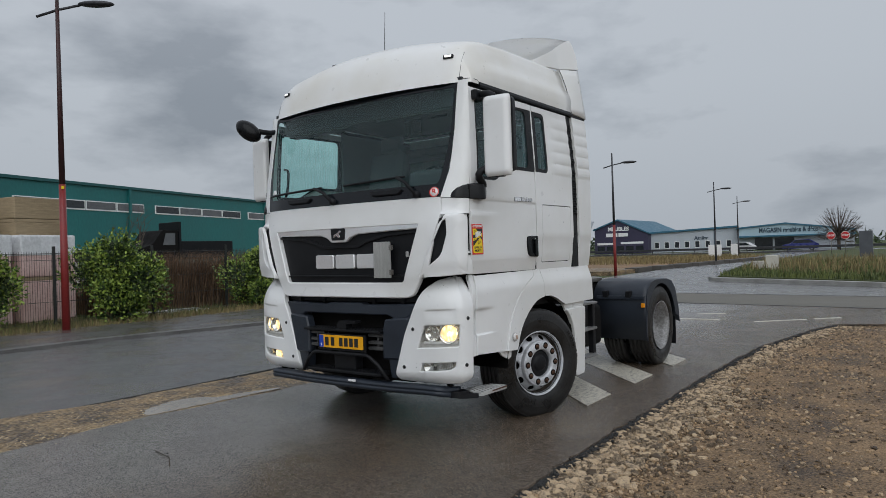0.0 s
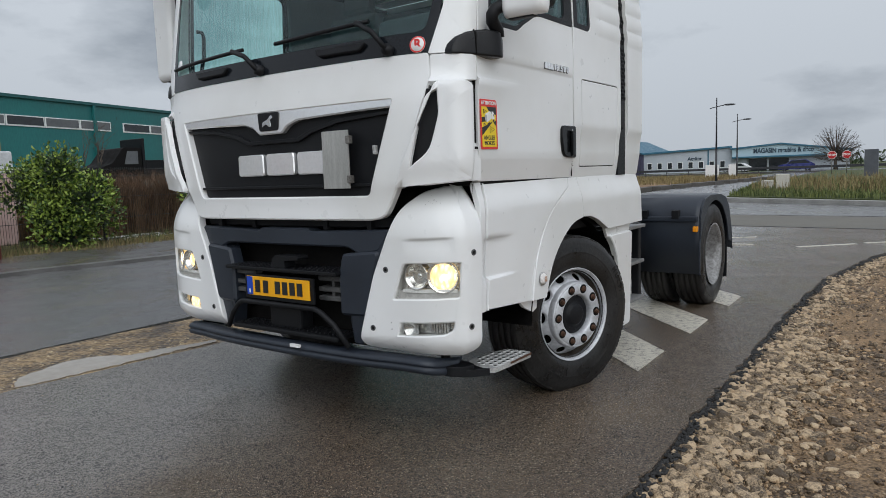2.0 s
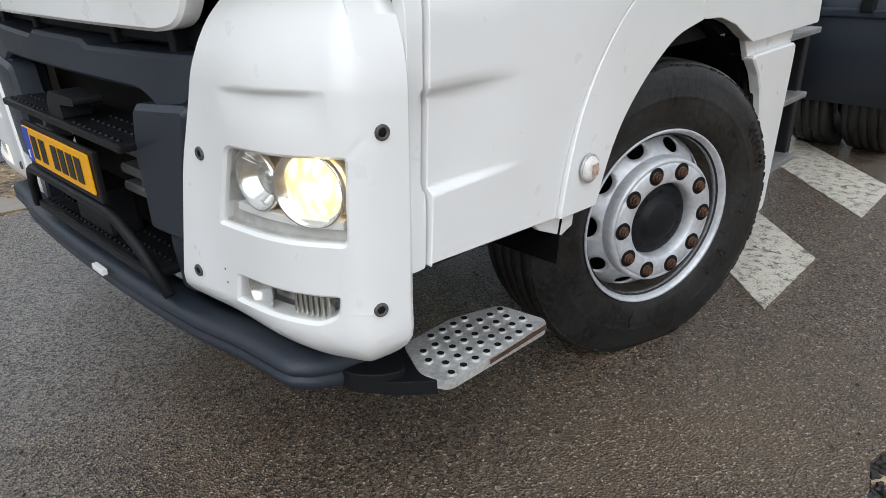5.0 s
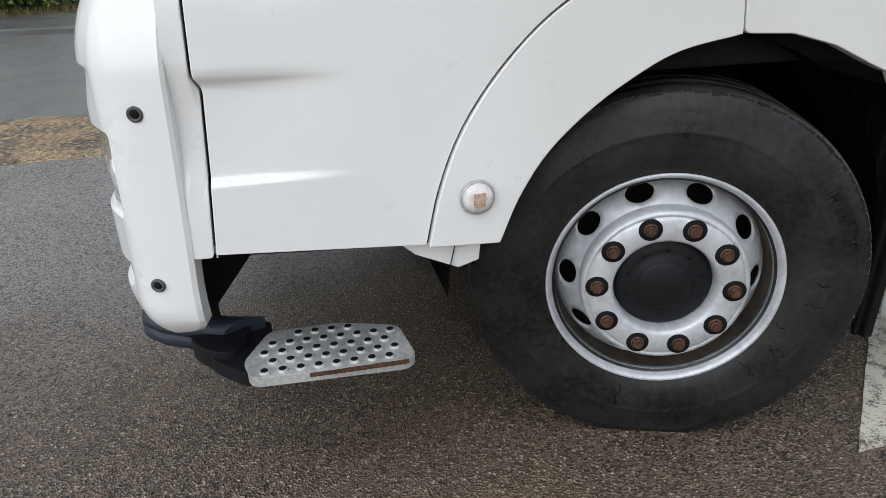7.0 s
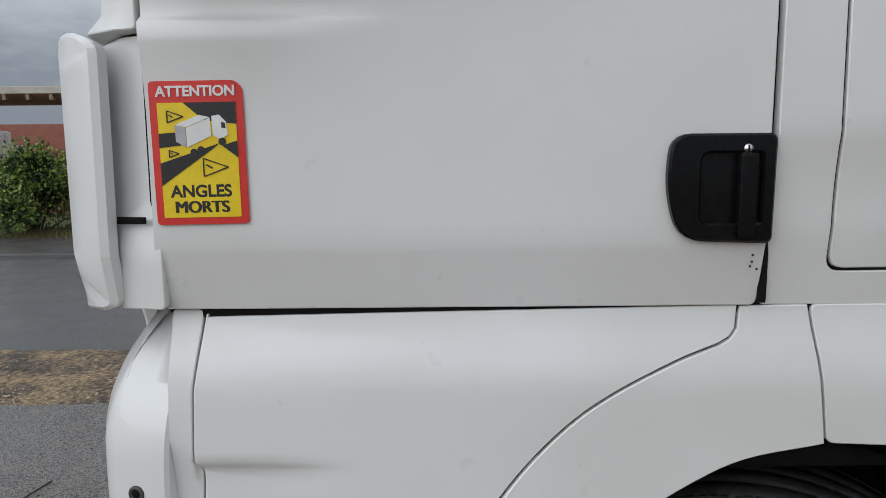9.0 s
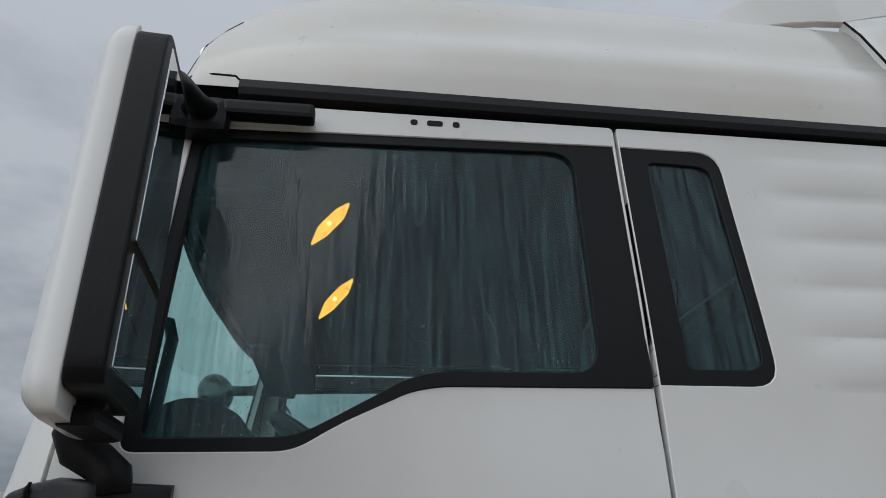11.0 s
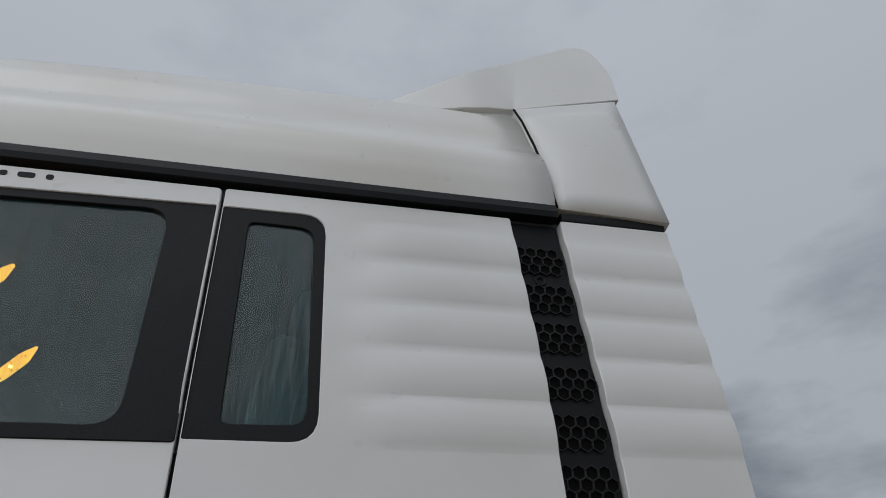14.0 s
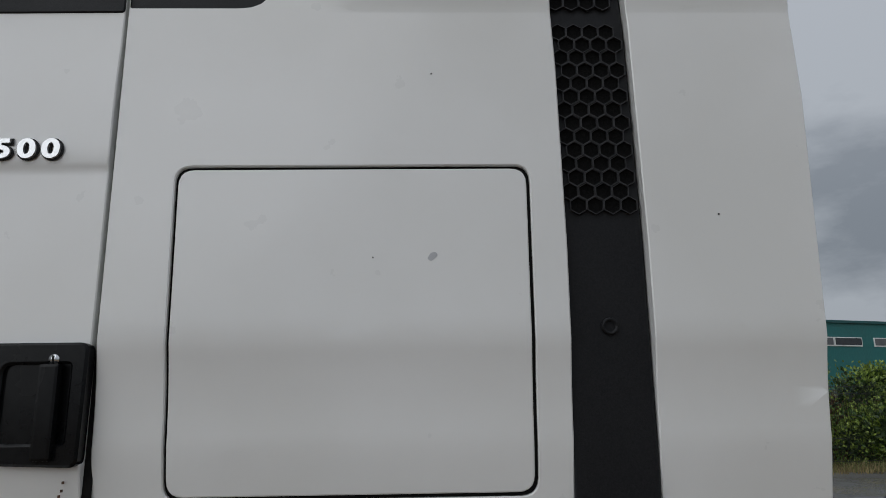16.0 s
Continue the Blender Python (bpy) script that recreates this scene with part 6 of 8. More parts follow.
# ---------------------------------------------------------------- honeycomb in the vent strip
def honeycomb(rows, z_top, cols=4):
    bm = bmesh.new()
    r = 0.0165
    for i in range(rows):
        z = z_top - i * r * 1.52
        left = float(np.interp(z, (1.8, 2.12, 2.39, 2.845), (0.756, 0.752, 0.741, 0.708)))
        for j in range(cols):
            y = left + 0.012 + r * 1.76 * (j + 0.5 * (i % 2) * 0.9)
            vs = []
            for k in range(6):
                a = math.pi / 6 + k * math.pi / 3
                ca, sa = math.cos(a), math.sin(a)
                vs.append([bm.verts.new(Vector(skin_point(uy(y + q * ca), z + q * sa)) + Vector((h, 0, 0))) for q, h in ((r * 1.0, -0.0215), (r * 0.99, -0.0150), (r * 0.90, -0.0150), (r * 0.89, -0.0215))])
            for k in range(6):
                a, b = vs[k], vs[(k + 1) % 6]
                for m in range(3):
                    bm.faces.new((a[m], b[m], b[m + 1], a[m + 1]))
            c = [v[3] for v in vs]
    return bm


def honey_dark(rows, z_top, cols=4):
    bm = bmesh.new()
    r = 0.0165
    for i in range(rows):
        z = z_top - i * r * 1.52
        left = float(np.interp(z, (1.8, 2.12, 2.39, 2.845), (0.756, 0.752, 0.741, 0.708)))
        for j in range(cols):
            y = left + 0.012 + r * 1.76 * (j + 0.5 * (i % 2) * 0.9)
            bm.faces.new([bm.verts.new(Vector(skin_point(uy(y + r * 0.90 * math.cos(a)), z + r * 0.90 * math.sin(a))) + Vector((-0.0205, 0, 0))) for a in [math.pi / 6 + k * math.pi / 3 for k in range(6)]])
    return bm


VENTBLACK = surface("vent_plastic", (0.018, 0.018, 0.019), (0.034, 0.034, 0.036), rough=(0.35, 0.5), spec=0.4, grain=300, stain=20)
# mesh fill near-black, the shade deep in the cells put into its colour
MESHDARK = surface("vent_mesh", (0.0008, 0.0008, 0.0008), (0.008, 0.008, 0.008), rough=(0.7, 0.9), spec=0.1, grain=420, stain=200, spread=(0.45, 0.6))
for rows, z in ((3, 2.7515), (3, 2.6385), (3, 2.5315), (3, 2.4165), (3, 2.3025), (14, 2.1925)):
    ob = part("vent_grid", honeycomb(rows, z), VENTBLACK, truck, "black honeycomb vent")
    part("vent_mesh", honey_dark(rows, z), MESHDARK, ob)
for y, z in ((0.772, 2.668), (0.822, 1.66)):
    bm = lathe([(-0.024, 0.0), (-0.024, 0.008), (-0.017, 0.010), (-0.017, 0.014), (-0.022, 0.015)], 16)
    bm.transform(Matrix.Translation(skin_point(uy(y), z)))
    part("vent_screw", bm, BLACK, truck)

# ---------------------------------------------------------------- door furniture, sticker, badge
GREYPRINT = surface("grey_print", (0.40, 0.41, 0.43), (0.48, 0.49, 0.51), rough=(0.3, 0.45))
HANDLE = rounded(S((-0.186, 1.637, 0.03), (-0.013, 1.637, 0.01), (-0.015, 1.456, 0.01), (-0.170, 1.462, 0.04), (-0.193, 1.550, 0.05)))
hd = part("door_handle", panel(HANDLE, skin, holes=[rounded(S((-0.142, 1.612, 0.02), (-0.03, 1.612, 0.01), (-0.03, 1.484, 0.01), (-0.142, 1.484, 0.02)))], lift=0.012, depth=0.025, lip=0.004), GLOSSBLACK, door_l, "black recessed door handle")
part("handle_bowl", panel(rounded(S((-0.150, 1.620), (-0.02, 1.620), (-0.02, 1.476), (-0.150, 1.476)), 0.01), skin, lift=0.0025, depth=0.004), GLOSSBLACK, hd)
part("handle_grip", slab((1.226, -0.077, 1.463), (1.243, -0.046, 1.608), None, 0.005), GLOSSBLACK, hd)
bm = lathe([(0.0, 0.0085), (0.004, 0.0080), (0.005, 0.0)], 20)
bm.transform(Matrix.Translation((1.229, -0.060, 1.615)))
part("key_lock", bm, CHROME, hd)
part("key_slot", slab((1.2335, -0.062, 1.609), (1.2347, -0.059, 1.621), None, 0.0003), VOID, hd)
for y, z, w in ((0.530, 1.776, 0.009),):
    part("smudge", prism(rounded([(y - w, z - 0.004), (y - 0.002, z - 0.008), (y + w, z + 0.002), (y + w * 0.6, z + 0.008), (y - 0.003, z + 0.006)], 0.003), 1.2195, 1.2206, "x"), GREYPRINT, truck, "small grey smudge on the paint")
# black dots paint the dark depth of two small drilled holes
for x, z in ((0.785, 0.637), (0.787, 0.603)):
    p, n = skin(ux(x), z)
    bm = lathe([(0.0, 0.0035), (0.0006, 0.0)], 10, "z")
    bm.transform(Matrix.Translation(p) @ n.to_track_quat("Z", "Y").to_matrix().to_4x4())
    part("drilled_hole", bm, INK, truck)
scuff = random.Random(5)
for k in range(9):
    x, z = scuff.gauss(1.03, 0.035), scuff.gauss(1.245, 0.012)
    p, n = skin(ux(min(x, 1.12)), z)
    p = p + n * bumper_form(ux(min(x, 1.12)), z)
    bm = lathe([(-0.002, scuff.uniform(0.001, 0.0028)), (0.0012, 0.0)], 7, "z")
    bm.transform(Matrix.Translation(p) @ n.to_track_quat("Z", "Y").to_matrix().to_4x4() @ Matrix.Diagonal((1, scuff.uniform(0.6, 2.2), 1, 1)))
    part("scuff", bm, STEEL, truck)
for y, z, w in ((0.432, 1.775, 0.0012), (0.531, 2.103, 0.0012), (1.013, 1.845, 0.0013)):
    part("dirt_speck", slab((1.2195, y - w, z - w), (1.2209, y + w, z + w), None, 0.0003), INK, truck)
for y, z in ((-0.036, 1.43), (-0.037, 1.418), (-0.040, 1.410), (-0.028, 1.405)):
    part("paint_chip", slab((1.2125, y - 0.0015, z - 0.002), (1.2155, y + 0.0015, z + 0.002), None, 0.0003), RUST, door_l)
tilt = Matrix.Rotation(radians(0.7), 4, "Z")
base = on_side(-0.9925, 1.615, 1.2185) @ tilt
def flat(name, pts, lift, mat, parent, r=0.0):
    bm = prism(rounded(pts, r) if r else pts, lift, lift + 0.0008)
    bm.transform(base)
    return part(name, bm, mat, parent)
st = flat("warning_sticker", [(-0.079, -0.121), (0.079, -0.121), (0.079, 0.108), (0.066, 0.121), (-0.079, 0.121)], 0.0, RED, door_l, 0.008)
st["label"] = "red and yellow blind-spot warning sticker"
flat("sticker_yellow", [(-0.066, -0.109), (0.066, -0.109), (0.066, 0.085), (-0.066, 0.085)], 0.0012, SIGNYEL, st)
flat("sticker_black", [(-0.022, 0.085), (0.066, 0.085), (0.066, 0.048), (0.012, 0.055)], 0.0022, INK, st)
flat("sticker_black", [(-0.066, 0.034), (-0.03, 0.036), (-0.03, 0.014), (-0.066, 0.010)], 0.0022, INK, st)
flat("sticker_black", [(-0.066, -0.016), (0.035, 0.016), (0.025, 0.008), (-0.066, -0.054)], 0.0022, INK, st)
flat("sticker_black", [(0.040, 0.012), (0.066, 0.020), (0.066, -0.008)], 0.0022, INK, st)
flat("sticker_van", [(-0.038, 0.048), (0.004, 0.064), (0.022, 0.060), (-0.019, 0.044)], 0.0026, PAPERWHITE, st)
flat("sticker_van", [(-0.038, 0.047), (-0.020, 0.0435), (-0.020, 0.010), (-0.037, 0.020)], 0.0026, GREYPRINT, st)
flat("sticker_van", [(-0.019, 0.0430), (0.022, 0.0590), (0.023, 0.029), (-0.019, 0.010)], 0.0026, PAPERWHITE, st)
flat("sticker_van", [(0.025, 0.062), (0.038, 0.064), (0.049, 0.052), (0.051, 0.030), (0.038, 0.022), (0.026, 0.030)], 0.0026, PAPERWHITE, st)
flat("sticker_van", [(0.041, 0.052), (0.047, 0.050), (0.048, 0.041), (0.041, 0.042)], 0.0030, INK, st)
for cx, cy, r in ((0.041, 0.019, 0.0065), (-0.008, 0.002, 0.006), (0.004, 0.006, 0.006)):
    flat("sticker_tyre", [(cx + r * math.cos(a), cy + r * math.sin(a)) for a in np.linspace(0, 2 * math.pi, 13)[:-1]], 0.0030, INK, st)
for cx, cy, k in ((-0.040, 0.062, 0.018), (0.022, -0.024, 0.028), (-0.044, 0.0, 0.011)):
    tri = [(cx - k * 0.55, cy - k * 0.55), (cx + k * 0.95, cy), (cx - k * 0.55, cy + k * 0.55)]
    for a, b in zip(tri, tri[1:] + tri[:1]):
        d = Vector((b[0] - a[0], b[1] - a[1]))
        n = Vector((-d.y, d.x)).normalized() * 0.0009
        flat("sticker_line", [(a[0] + n.x, a[1] + n.y), (a[0] - n.x, a[1] - n.y), (b[0] - n.x, b[1] - n.y), (b[0] + n.x, b[1] + n.y)], 0.0026, INK, st)
    flat("sticker_line", [(cx - k * 0.35, cy + k * 0.20), (cx + 0.02 * k, cy - 0.02 * k), (cx - 0.04 * k, cy - 0.1 * k), (cx - k * 0.40, cy + k * 0.12)], 0.0026, INK, st)
lettering("ATTENTION", 0.0238, base @ Matrix.Translation((0, 0.103, 0.0016)), PAPERWHITE, st, weight=0.030)
lettering("ANGLES", 0.0285, base @ Matrix.Translation((0, -0.065, 0.0018)), INK, st, depth=0.0003, weight=0.034)
for j, dx in enumerate((-0.0015, -0.0009, -0.0003, 0.0003, 0.0009, 0.0015)):
    lettering("MORTS", 0.0285, base @ Matrix.Translation((dx, -0.092, 0.0018 + 0.0001 * j)), INK, st, depth=0.0003, weight=0.0)
for y in (-0.379, -0.344, -0.309):
    bm = prism(rounded([(-0.0155, -0.0165), (0.0155, -0.0165), (0.0155, 0.0165), (-0.0155, 0.0165)], 0.005), 0.0, 0.006, "z", 0.002)
    bm.transform(on_side(y, 1.963, 1.2225))
    block = part("badge_block", bm, EMBLEM, door_l, "chrome model badge block")
    # black rim paints the dark shading of the block's bevel
    part("badge_edge", slab((1.2215, y - 0.018, 1.944), (1.2235, y + 0.018, 1.982), None, 0.001), BLACK, block)
for ch, y in (("1", -0.270), ("8", -0.240), (".", -0.213), ("5", -0.186), ("0", -0.146), ("0", -0.106)):
    m = on_side(y, 1.963, 1.2255) @ Matrix.Diagonal((1.32, 1, 1, 1))
    digit = lettering(ch, 0.0455, m, EMBLEM, door_l, "badge_digit", 0.003, 0.035)
    # black copy beneath paints the dark shading of the digit's bevel
    lettering(ch, 0.0455, m @ Matrix.Translation((0.0005, -0.0005, -0.0028)), BLACK, digit, "digit_edge", 0.001, 0.085)
for y, w in ((-0.475, 0.008), (-0.428, 0.018), (-0.380, 0.008)):
    p, n = skin(uy(y), 2.822)
    bm = prism(rounded([(y - w, 2.815), (y + w, 2.815), (y + w, 2.829), (y - w, 2.829)], 0.0065), p.x - 0.004, p.x + 0.0015, "x")
    part("blanking_plug", bm, BLACK, door_l)

def inside(p, loop):
    hit = False
    for (x0, y0), (x1, y1) in zip(loop, loop[1:] + loop[:1]):
        if (y0 > p[1]) != (y1 > p[1]) and p[0] < (x1 - x0) * (p[1] - y0) / (y1 - y0) + x0:
            hit = not hit
    return hit


def rain_film(loop, count, seed, lift, parent):
    """Beads of water on a side window, thickest at its foot and its front corner."""
    r, bead = random.Random(seed), bmesh.new()
    bmesh.ops.create_icosphere(bead, subdivisions=1, radius=1)
    vs, fs = [v.co.copy() for v in bead.verts], [[v.index for v in f.verts] for f in bead.faces]
    bead.free()
    ys, zs, V, Fc = [p[0] for p in loop], [p[1] for p in loop], [], []
    while len(V) < count * len(vs):
        y, z = r.uniform(min(ys), max(ys)), min(zs) + (max(zs) - min(zs)) * r.random() ** 1.7
        if not inside((y, z), loop):
            continue
        k = r.choice((0.0005, 0.0006, 0.0008, 0.0010, 0.0013))
        c, o = skin_point(uy(y), z) + Vector((lift, 0, 0)), len(V)
        V += [(c.x + v.x * k * 0.5, c.y + v.y * k, c.z + v.z * k * 1.25) for v in vs]
        Fc += [[i + o for i in f] for f in fs]
    me = bpy.data.meshes.new("rain_film")
    me.from_pydata(V, [], Fc)
    me.polygons.foreach_set("use_smooth", [True] * len(me.polygons))
    me.materials.append(WATER)
    ob = new("rain_film", me)
    ob.parent, ob.matrix_parent_inverse = parent, parent.matrix_world.inverted()
    return tagged(ob, "beads of rain on the side window", kind="stuff")


WATER, wn3, wl3, wb = shader("water_bead")
wb.inputs["Transmission Weight"].default_value, wb.inputs["IOR"].default_value, wb.inputs["Roughness"].default_value = 1.0, 1.33, 0.0
bpy.context.view_layer.update()
rain_film(rounded(PANE), 2600, 91, -0.012, door_l)
rain_film(rounded(QPANE), 160, 92, -0.008, door_l)

# ---------------------------------------------------------------- mirrors
def mirror_set(s):
    m = Matrix.Translation((s * 1.430, -0.965, 2.420)) @ Matrix.Rotation(s * radians(4), 4, "Z") @ Matrix.Diagonal((s, 1, 1, 1))
    shell = rounded([(-0.114, 0.0, 0.004), (-0.114, -0.040, 0.03), (-0.09, -0.058, 0.04), (0.08, -0.060, 0.05), (0.114, -0.036, 0.03), (0.114, 0.0, 0.004)])
    bm = bmesh.new()
    rings = []
    for z in np.r_[np.linspace(-0.316, -0.26, 8), np.linspace(-0.18, 0.18, 7), np.linspace(0.26, 0.316, 8)]:
        e = max(0.0, (abs(z) - 0.26) / 0.056)
        k = 1 - 0.10 * e ** 3
        rings.append([bm.verts.new((x * k, y * (1 - 0.45 * e ** 3), z)) for x, y in shell])
    for a, b in zip(rings, rings[1:]):
        for i in range(len(shell)):
            bm.faces.new((a[i], a[(i + 1) % len(shell)], b[(i + 1) % len(shell)], b[i])).smooth = True
    bm.faces.new(rings[0][::-1])
    bm.faces.new(rings[-1])
    bm.transform(m)
    bmesh.ops.recalc_face_normals(bm, faces=bm.faces)
    body = part("mirror_housing", bm, WHITE, truck, "white wing mirror housing")
    bm = prism(rounded([(-0.116, -0.285), (0.122, -0.285), (0.128, -0.20), (0.128, 0.22), (0.120, 0.306), (-0.116, 0.306)], 0.05), 0.002, 0.052, "y", 0.014)
    bm.transform(m)
    bmesh.ops.recalc_face_normals(bm, faces=bm.faces)
    part("mirror_rim", bm, BLACK, body, "black mirror surround")
    for z0, z1 in ((-0.255, -0.09), (-0.070, 0.28)):
        part("mirror_glass", slab((-0.095, 0.050, z0), (0.098, 0.0555, z1), m, 0.002), MIRROR, body, "mirror glass")
    bm = bmesh.new()
    rings = []
    for y, xo, zb, zt in ((-1.192, 1.150, 1.946, 1.962), (-1.184, 1.162, 1.944, 1.990), (-1.165, 1.180, 1.942, 2.022), (-1.135, 1.202, 1.940, 2.044), (-1.10, 1.224, 1.938, 2.054), (-1.04, 1.264, 1.933, 2.060), (-1.0, 1.291, 1.930, 2.054), (-0.978, 1.296, 1.930, 2.050), (-0.95, 1.284, 1.932, 2.050), (-0.91, 1.262, 1.940, 2.050), (-0.886, 1.249, 1.968, 2.050), (-0.872, 1.241, 2.020, 2.050)):
        back = 1.10 if y < -1.06 else 1.20
        rings.append([bm.verts.new((s * x, y, z)) for x, z in rounded([(back, zb, 0.002), (xo, zb, 0.010), (xo - 0.006, zt, 0.014), (back, zt, 0.002)])])
    for a, b in zip(rings, rings[1:]):
        for i in range(len(a)):
            bm.faces.new((a[i], a[(i + 1) % len(a)], b[(i + 1) % len(a)], b[i])).smooth = True
    bm.faces.new(rings[0][::-1])
    bm.faces.new(rings[-1])
    bmesh.ops.recalc_face_normals(bm, faces=bm.faces)
    foot = part("mirror_foot", bm, FOOTBLACK, truck, "black plastic mirror foot")
    part("foot_seam", tube(bmesh.new(), [(s * 1.20, -1.098, 2.0545), (s * 1.214, -1.098, 2.0535), (s * 1.225, -1.098, 2.042), (s * 1.2265, -1.098, 1.99), (s * 1.2265, -1.098, 1.945), (s * 1.19, -1.098, 1.9375)], 0.0035, 6), VOID, foot)
    # a broad bent bar: up from the foot, forward, then out under the housing
    bm = bmesh.new()
    bend = [(1.262, -0.955, 2.030), (1.262, -0.960, 2.062), (1.264, -0.985, 2.082), (1.268, -1.016, 2.098), (1.274, -1.026, 2.124), (1.284, -1.015, 2.150), (1.305, -0.992, 2.166), (1.345, -0.972, 2.168), (1.40, -0.960, 2.160), (1.46, -0.955, 2.140)]
    tube(bm, [(s * x, y, z) for x, y, z in bend], 0.031, 14)
    box(bm, (min(s * 1.33, s * 1.47), -0.985, 2.098), (max(s * 1.33, s * 1.47), -0.93, 2.13), None, 0.012)
    part("mirror_arm", bm, BLACK, body, "black curved mirror arm")
    bm = bmesh.new()
    tube(bm, [(s * 1.40, -0.955, 2.715), (s * 1.375, -0.95, 2.752), (s * 1.33, -0.945, 2.775), (s * 1.27, -0.93, 2.782), (s * 1.215, -0.90, 2.785)], 0.026, 12)
    box(bm, (s * 1.215 - 0.028, -0.985, 2.735), (s * 1.215 + 0.028, -0.865, 2.822), None, 0.02)
    box(bm, (s * 1.222 - 0.02, -0.88, 2.782), (s * 1.222 + 0.02, -0.69, 2.818), None, 0.01)
    part("mirror_arm", bm, BLACK, body, "black upper mirror arm")


FOOTBLACK = surface("satin_black_plastic", (0.005, 0.0052, 0.006), (0.013, 0.0135, 0.015), rough=(0.24, 0.42), spec=0.3, grain=200, stain=9, bump=0.0003, bump_scale=700)
MIRROR = surface("mirror_glass", (0.75, 0.77, 0.78), (0.85, 0.86, 0.87), rough=(0.01, 0.02), metal=1.0)
mirror_set(1)
mirror_set(-1)
# front mirror on the passenger side
bm = bmesh.new()
bmesh.ops.create_uvsphere(bm, u_segments=24, v_segments=14, radius=1)
bm.transform(Matrix.Translation((-1.24, -1.28, 2.765)) @ Matrix.Rotation(radians(25), 4, "Z") @ Matrix.Rotation(radians(38), 4, "Y") @ Matrix.Diagonal((0.145, 0.09, 0.085, 1)))
for f in bm.faces:
    f.smooth = True
fm = part("front_mirror", bm, GLOSSBLACK, truck, "black kerb mirror on an arm")
bm = tube(bmesh.new(), [(-1.20, -1.24, 2.77), (-1.17, -1.16, 2.76), (-1.16, -1.08, 2.76), (-1.12, -1.02, 2.77)], 0.026, 10)
part("mirror_arm", bm, BLACK, fm)

# ---------------------------------------------------------------- windscreen details and roof fittings
for (x0, z0), (x1, z1), (xe, ze) in (((-0.06, 1.985), (-0.30, 2.115), (-1.0, 2.10)), ((0.83, 1.985), (0.64, 2.135), (0.05, 2.115))):
    a, b, c = (skin(ux(x), z)[0] + skin(ux(x), z)[1] * h for x, z, h in ((x0, z0, 0.03), (x1, z1, 0.035), (xe, ze, 0.018)))
    wp = part("wiper_arm", tube(bmesh.new(), [a, a * 0.6 + b * 0.4 + Vector((0, -0.015, 0.03)), b], 0.014, 8), BLACK, truck, "black wiper arm")
    bm = bmesh.new()
    tube(bm, [skin(ux(x1 + (xe - x1) * t), z1 + (ze - z1) * t)[0] + skin(ux(x1), z1)[1] * (0.022 - 0.006 * t) for t in (-0.12, 0, 0.25, 0.5, 0.75, 1)], 0.011, 6)
    part("wiper_blade", bm, BLACK, wp)
    piv = lathe([(0.0, 0.03), (0.03, 0.028), (0.04, 0.0)], 16, "z")
    piv.transform(Matrix.Translation(skin(ux(x0), z0)[0]) @ skin(ux(x0), z0)[1].to_track_quat("Z", "Y").to_matrix().to_4x4())
    part("wiper_pivot", piv, BLACK, wp)
for x in (-0.52, 0.53):
    part("screen_grip", panel(rounded(F((x - 0.16, 2.035), (x + 0.16, 2.035), (x + 0.13, 2.005), (x - 0.13, 2.005)), 0.01), skin, lift=0.02, depth=0.025, lip=0.006), BLACK, truck, "black grip below the windscreen")
p, n = skin(ux(0.98), 2.00)
q = Matrix.Translation(p + n * 0.001) @ n.to_track_quat("Z", "Y").to_matrix().to_4x4()
bm = lathe([(0.0, 0.041), (0.0012, 0.041), (0.0013, 0.0)], 32, "z")
bm.transform(q)
rs = part("round_sticker", bm, PAPERWHITE, truck, "round white sticker with a red letter")
bm = lathe([(0.0016, 0.0405), (0.0016, 0.034)], 32, "z")
bm.transform(q)
part("sticker_ring", bm, RED, rs)
lettering("R", 0.062, Matrix.Translation(p + n * 0.003) @ Matrix(((1, 0, 0, 0), (0, 0, -1, 0), (0, 1, 0, 0), (0, 0, 0, 1))) @ Matrix.Rotation(radians(12), 4, "Y"), RED, rs)
bm = lathe([(0.0, 0.034), (0.001, 0.034), (0.001, 0.0)], 24, "z")
bm.transform(Matrix.Translation(skin(ux(-0.96), 2.13)[0] + skin(ux(-0.96), 2.13)[1] * 0.001) @ skin(ux(-0.96), 2.13)[1].to_track_quat("Z", "Y").to_matrix().to_4x4())
part("round_sticker", bm, PAPERWHITE, truck, "small pale round sticker")
for s in (1, -1):
    m = Matrix.Translation((s * 0.985, -0.985, 3.118)) @ Matrix.Rotation(s * radians(14), 4, "Z") @ Matrix.Rotation(radians(-20), 4, "X")
    mk = part("roof_marker", slab((-0.045, -0.02, -0.018), (0.045, 0.03, 0.018), m, 0.01), BLACK, truck, "white roof marker lamp")
    part("lens", slab((-0.030, -0.026, -0.009), (0.030, -0.015, 0.009), m, 0.005), lamp_glow("marker_lens", (0.95, 0.95, 0.92), 0.7), mk)
bm = rod(bmesh.new(), (-0.02, -0.62, 3.40), (-0.02, -0.62, 3.46), 0.016, 12, 0.006)
rod(bm, (-0.02, -0.62, 3.45), (-0.02, -0.60, 3.83), 0.0035, 8, 0.002)
part("antenna", bm, BLACK, truck, "thin black whip antenna")
bm = bmesh.new()
box(bm, (-0.53, -0.82, 3.33), (-0.47, -0.76, 3.37), None, 0.01)
part("roof_beacon", bm, BLACK, truck)

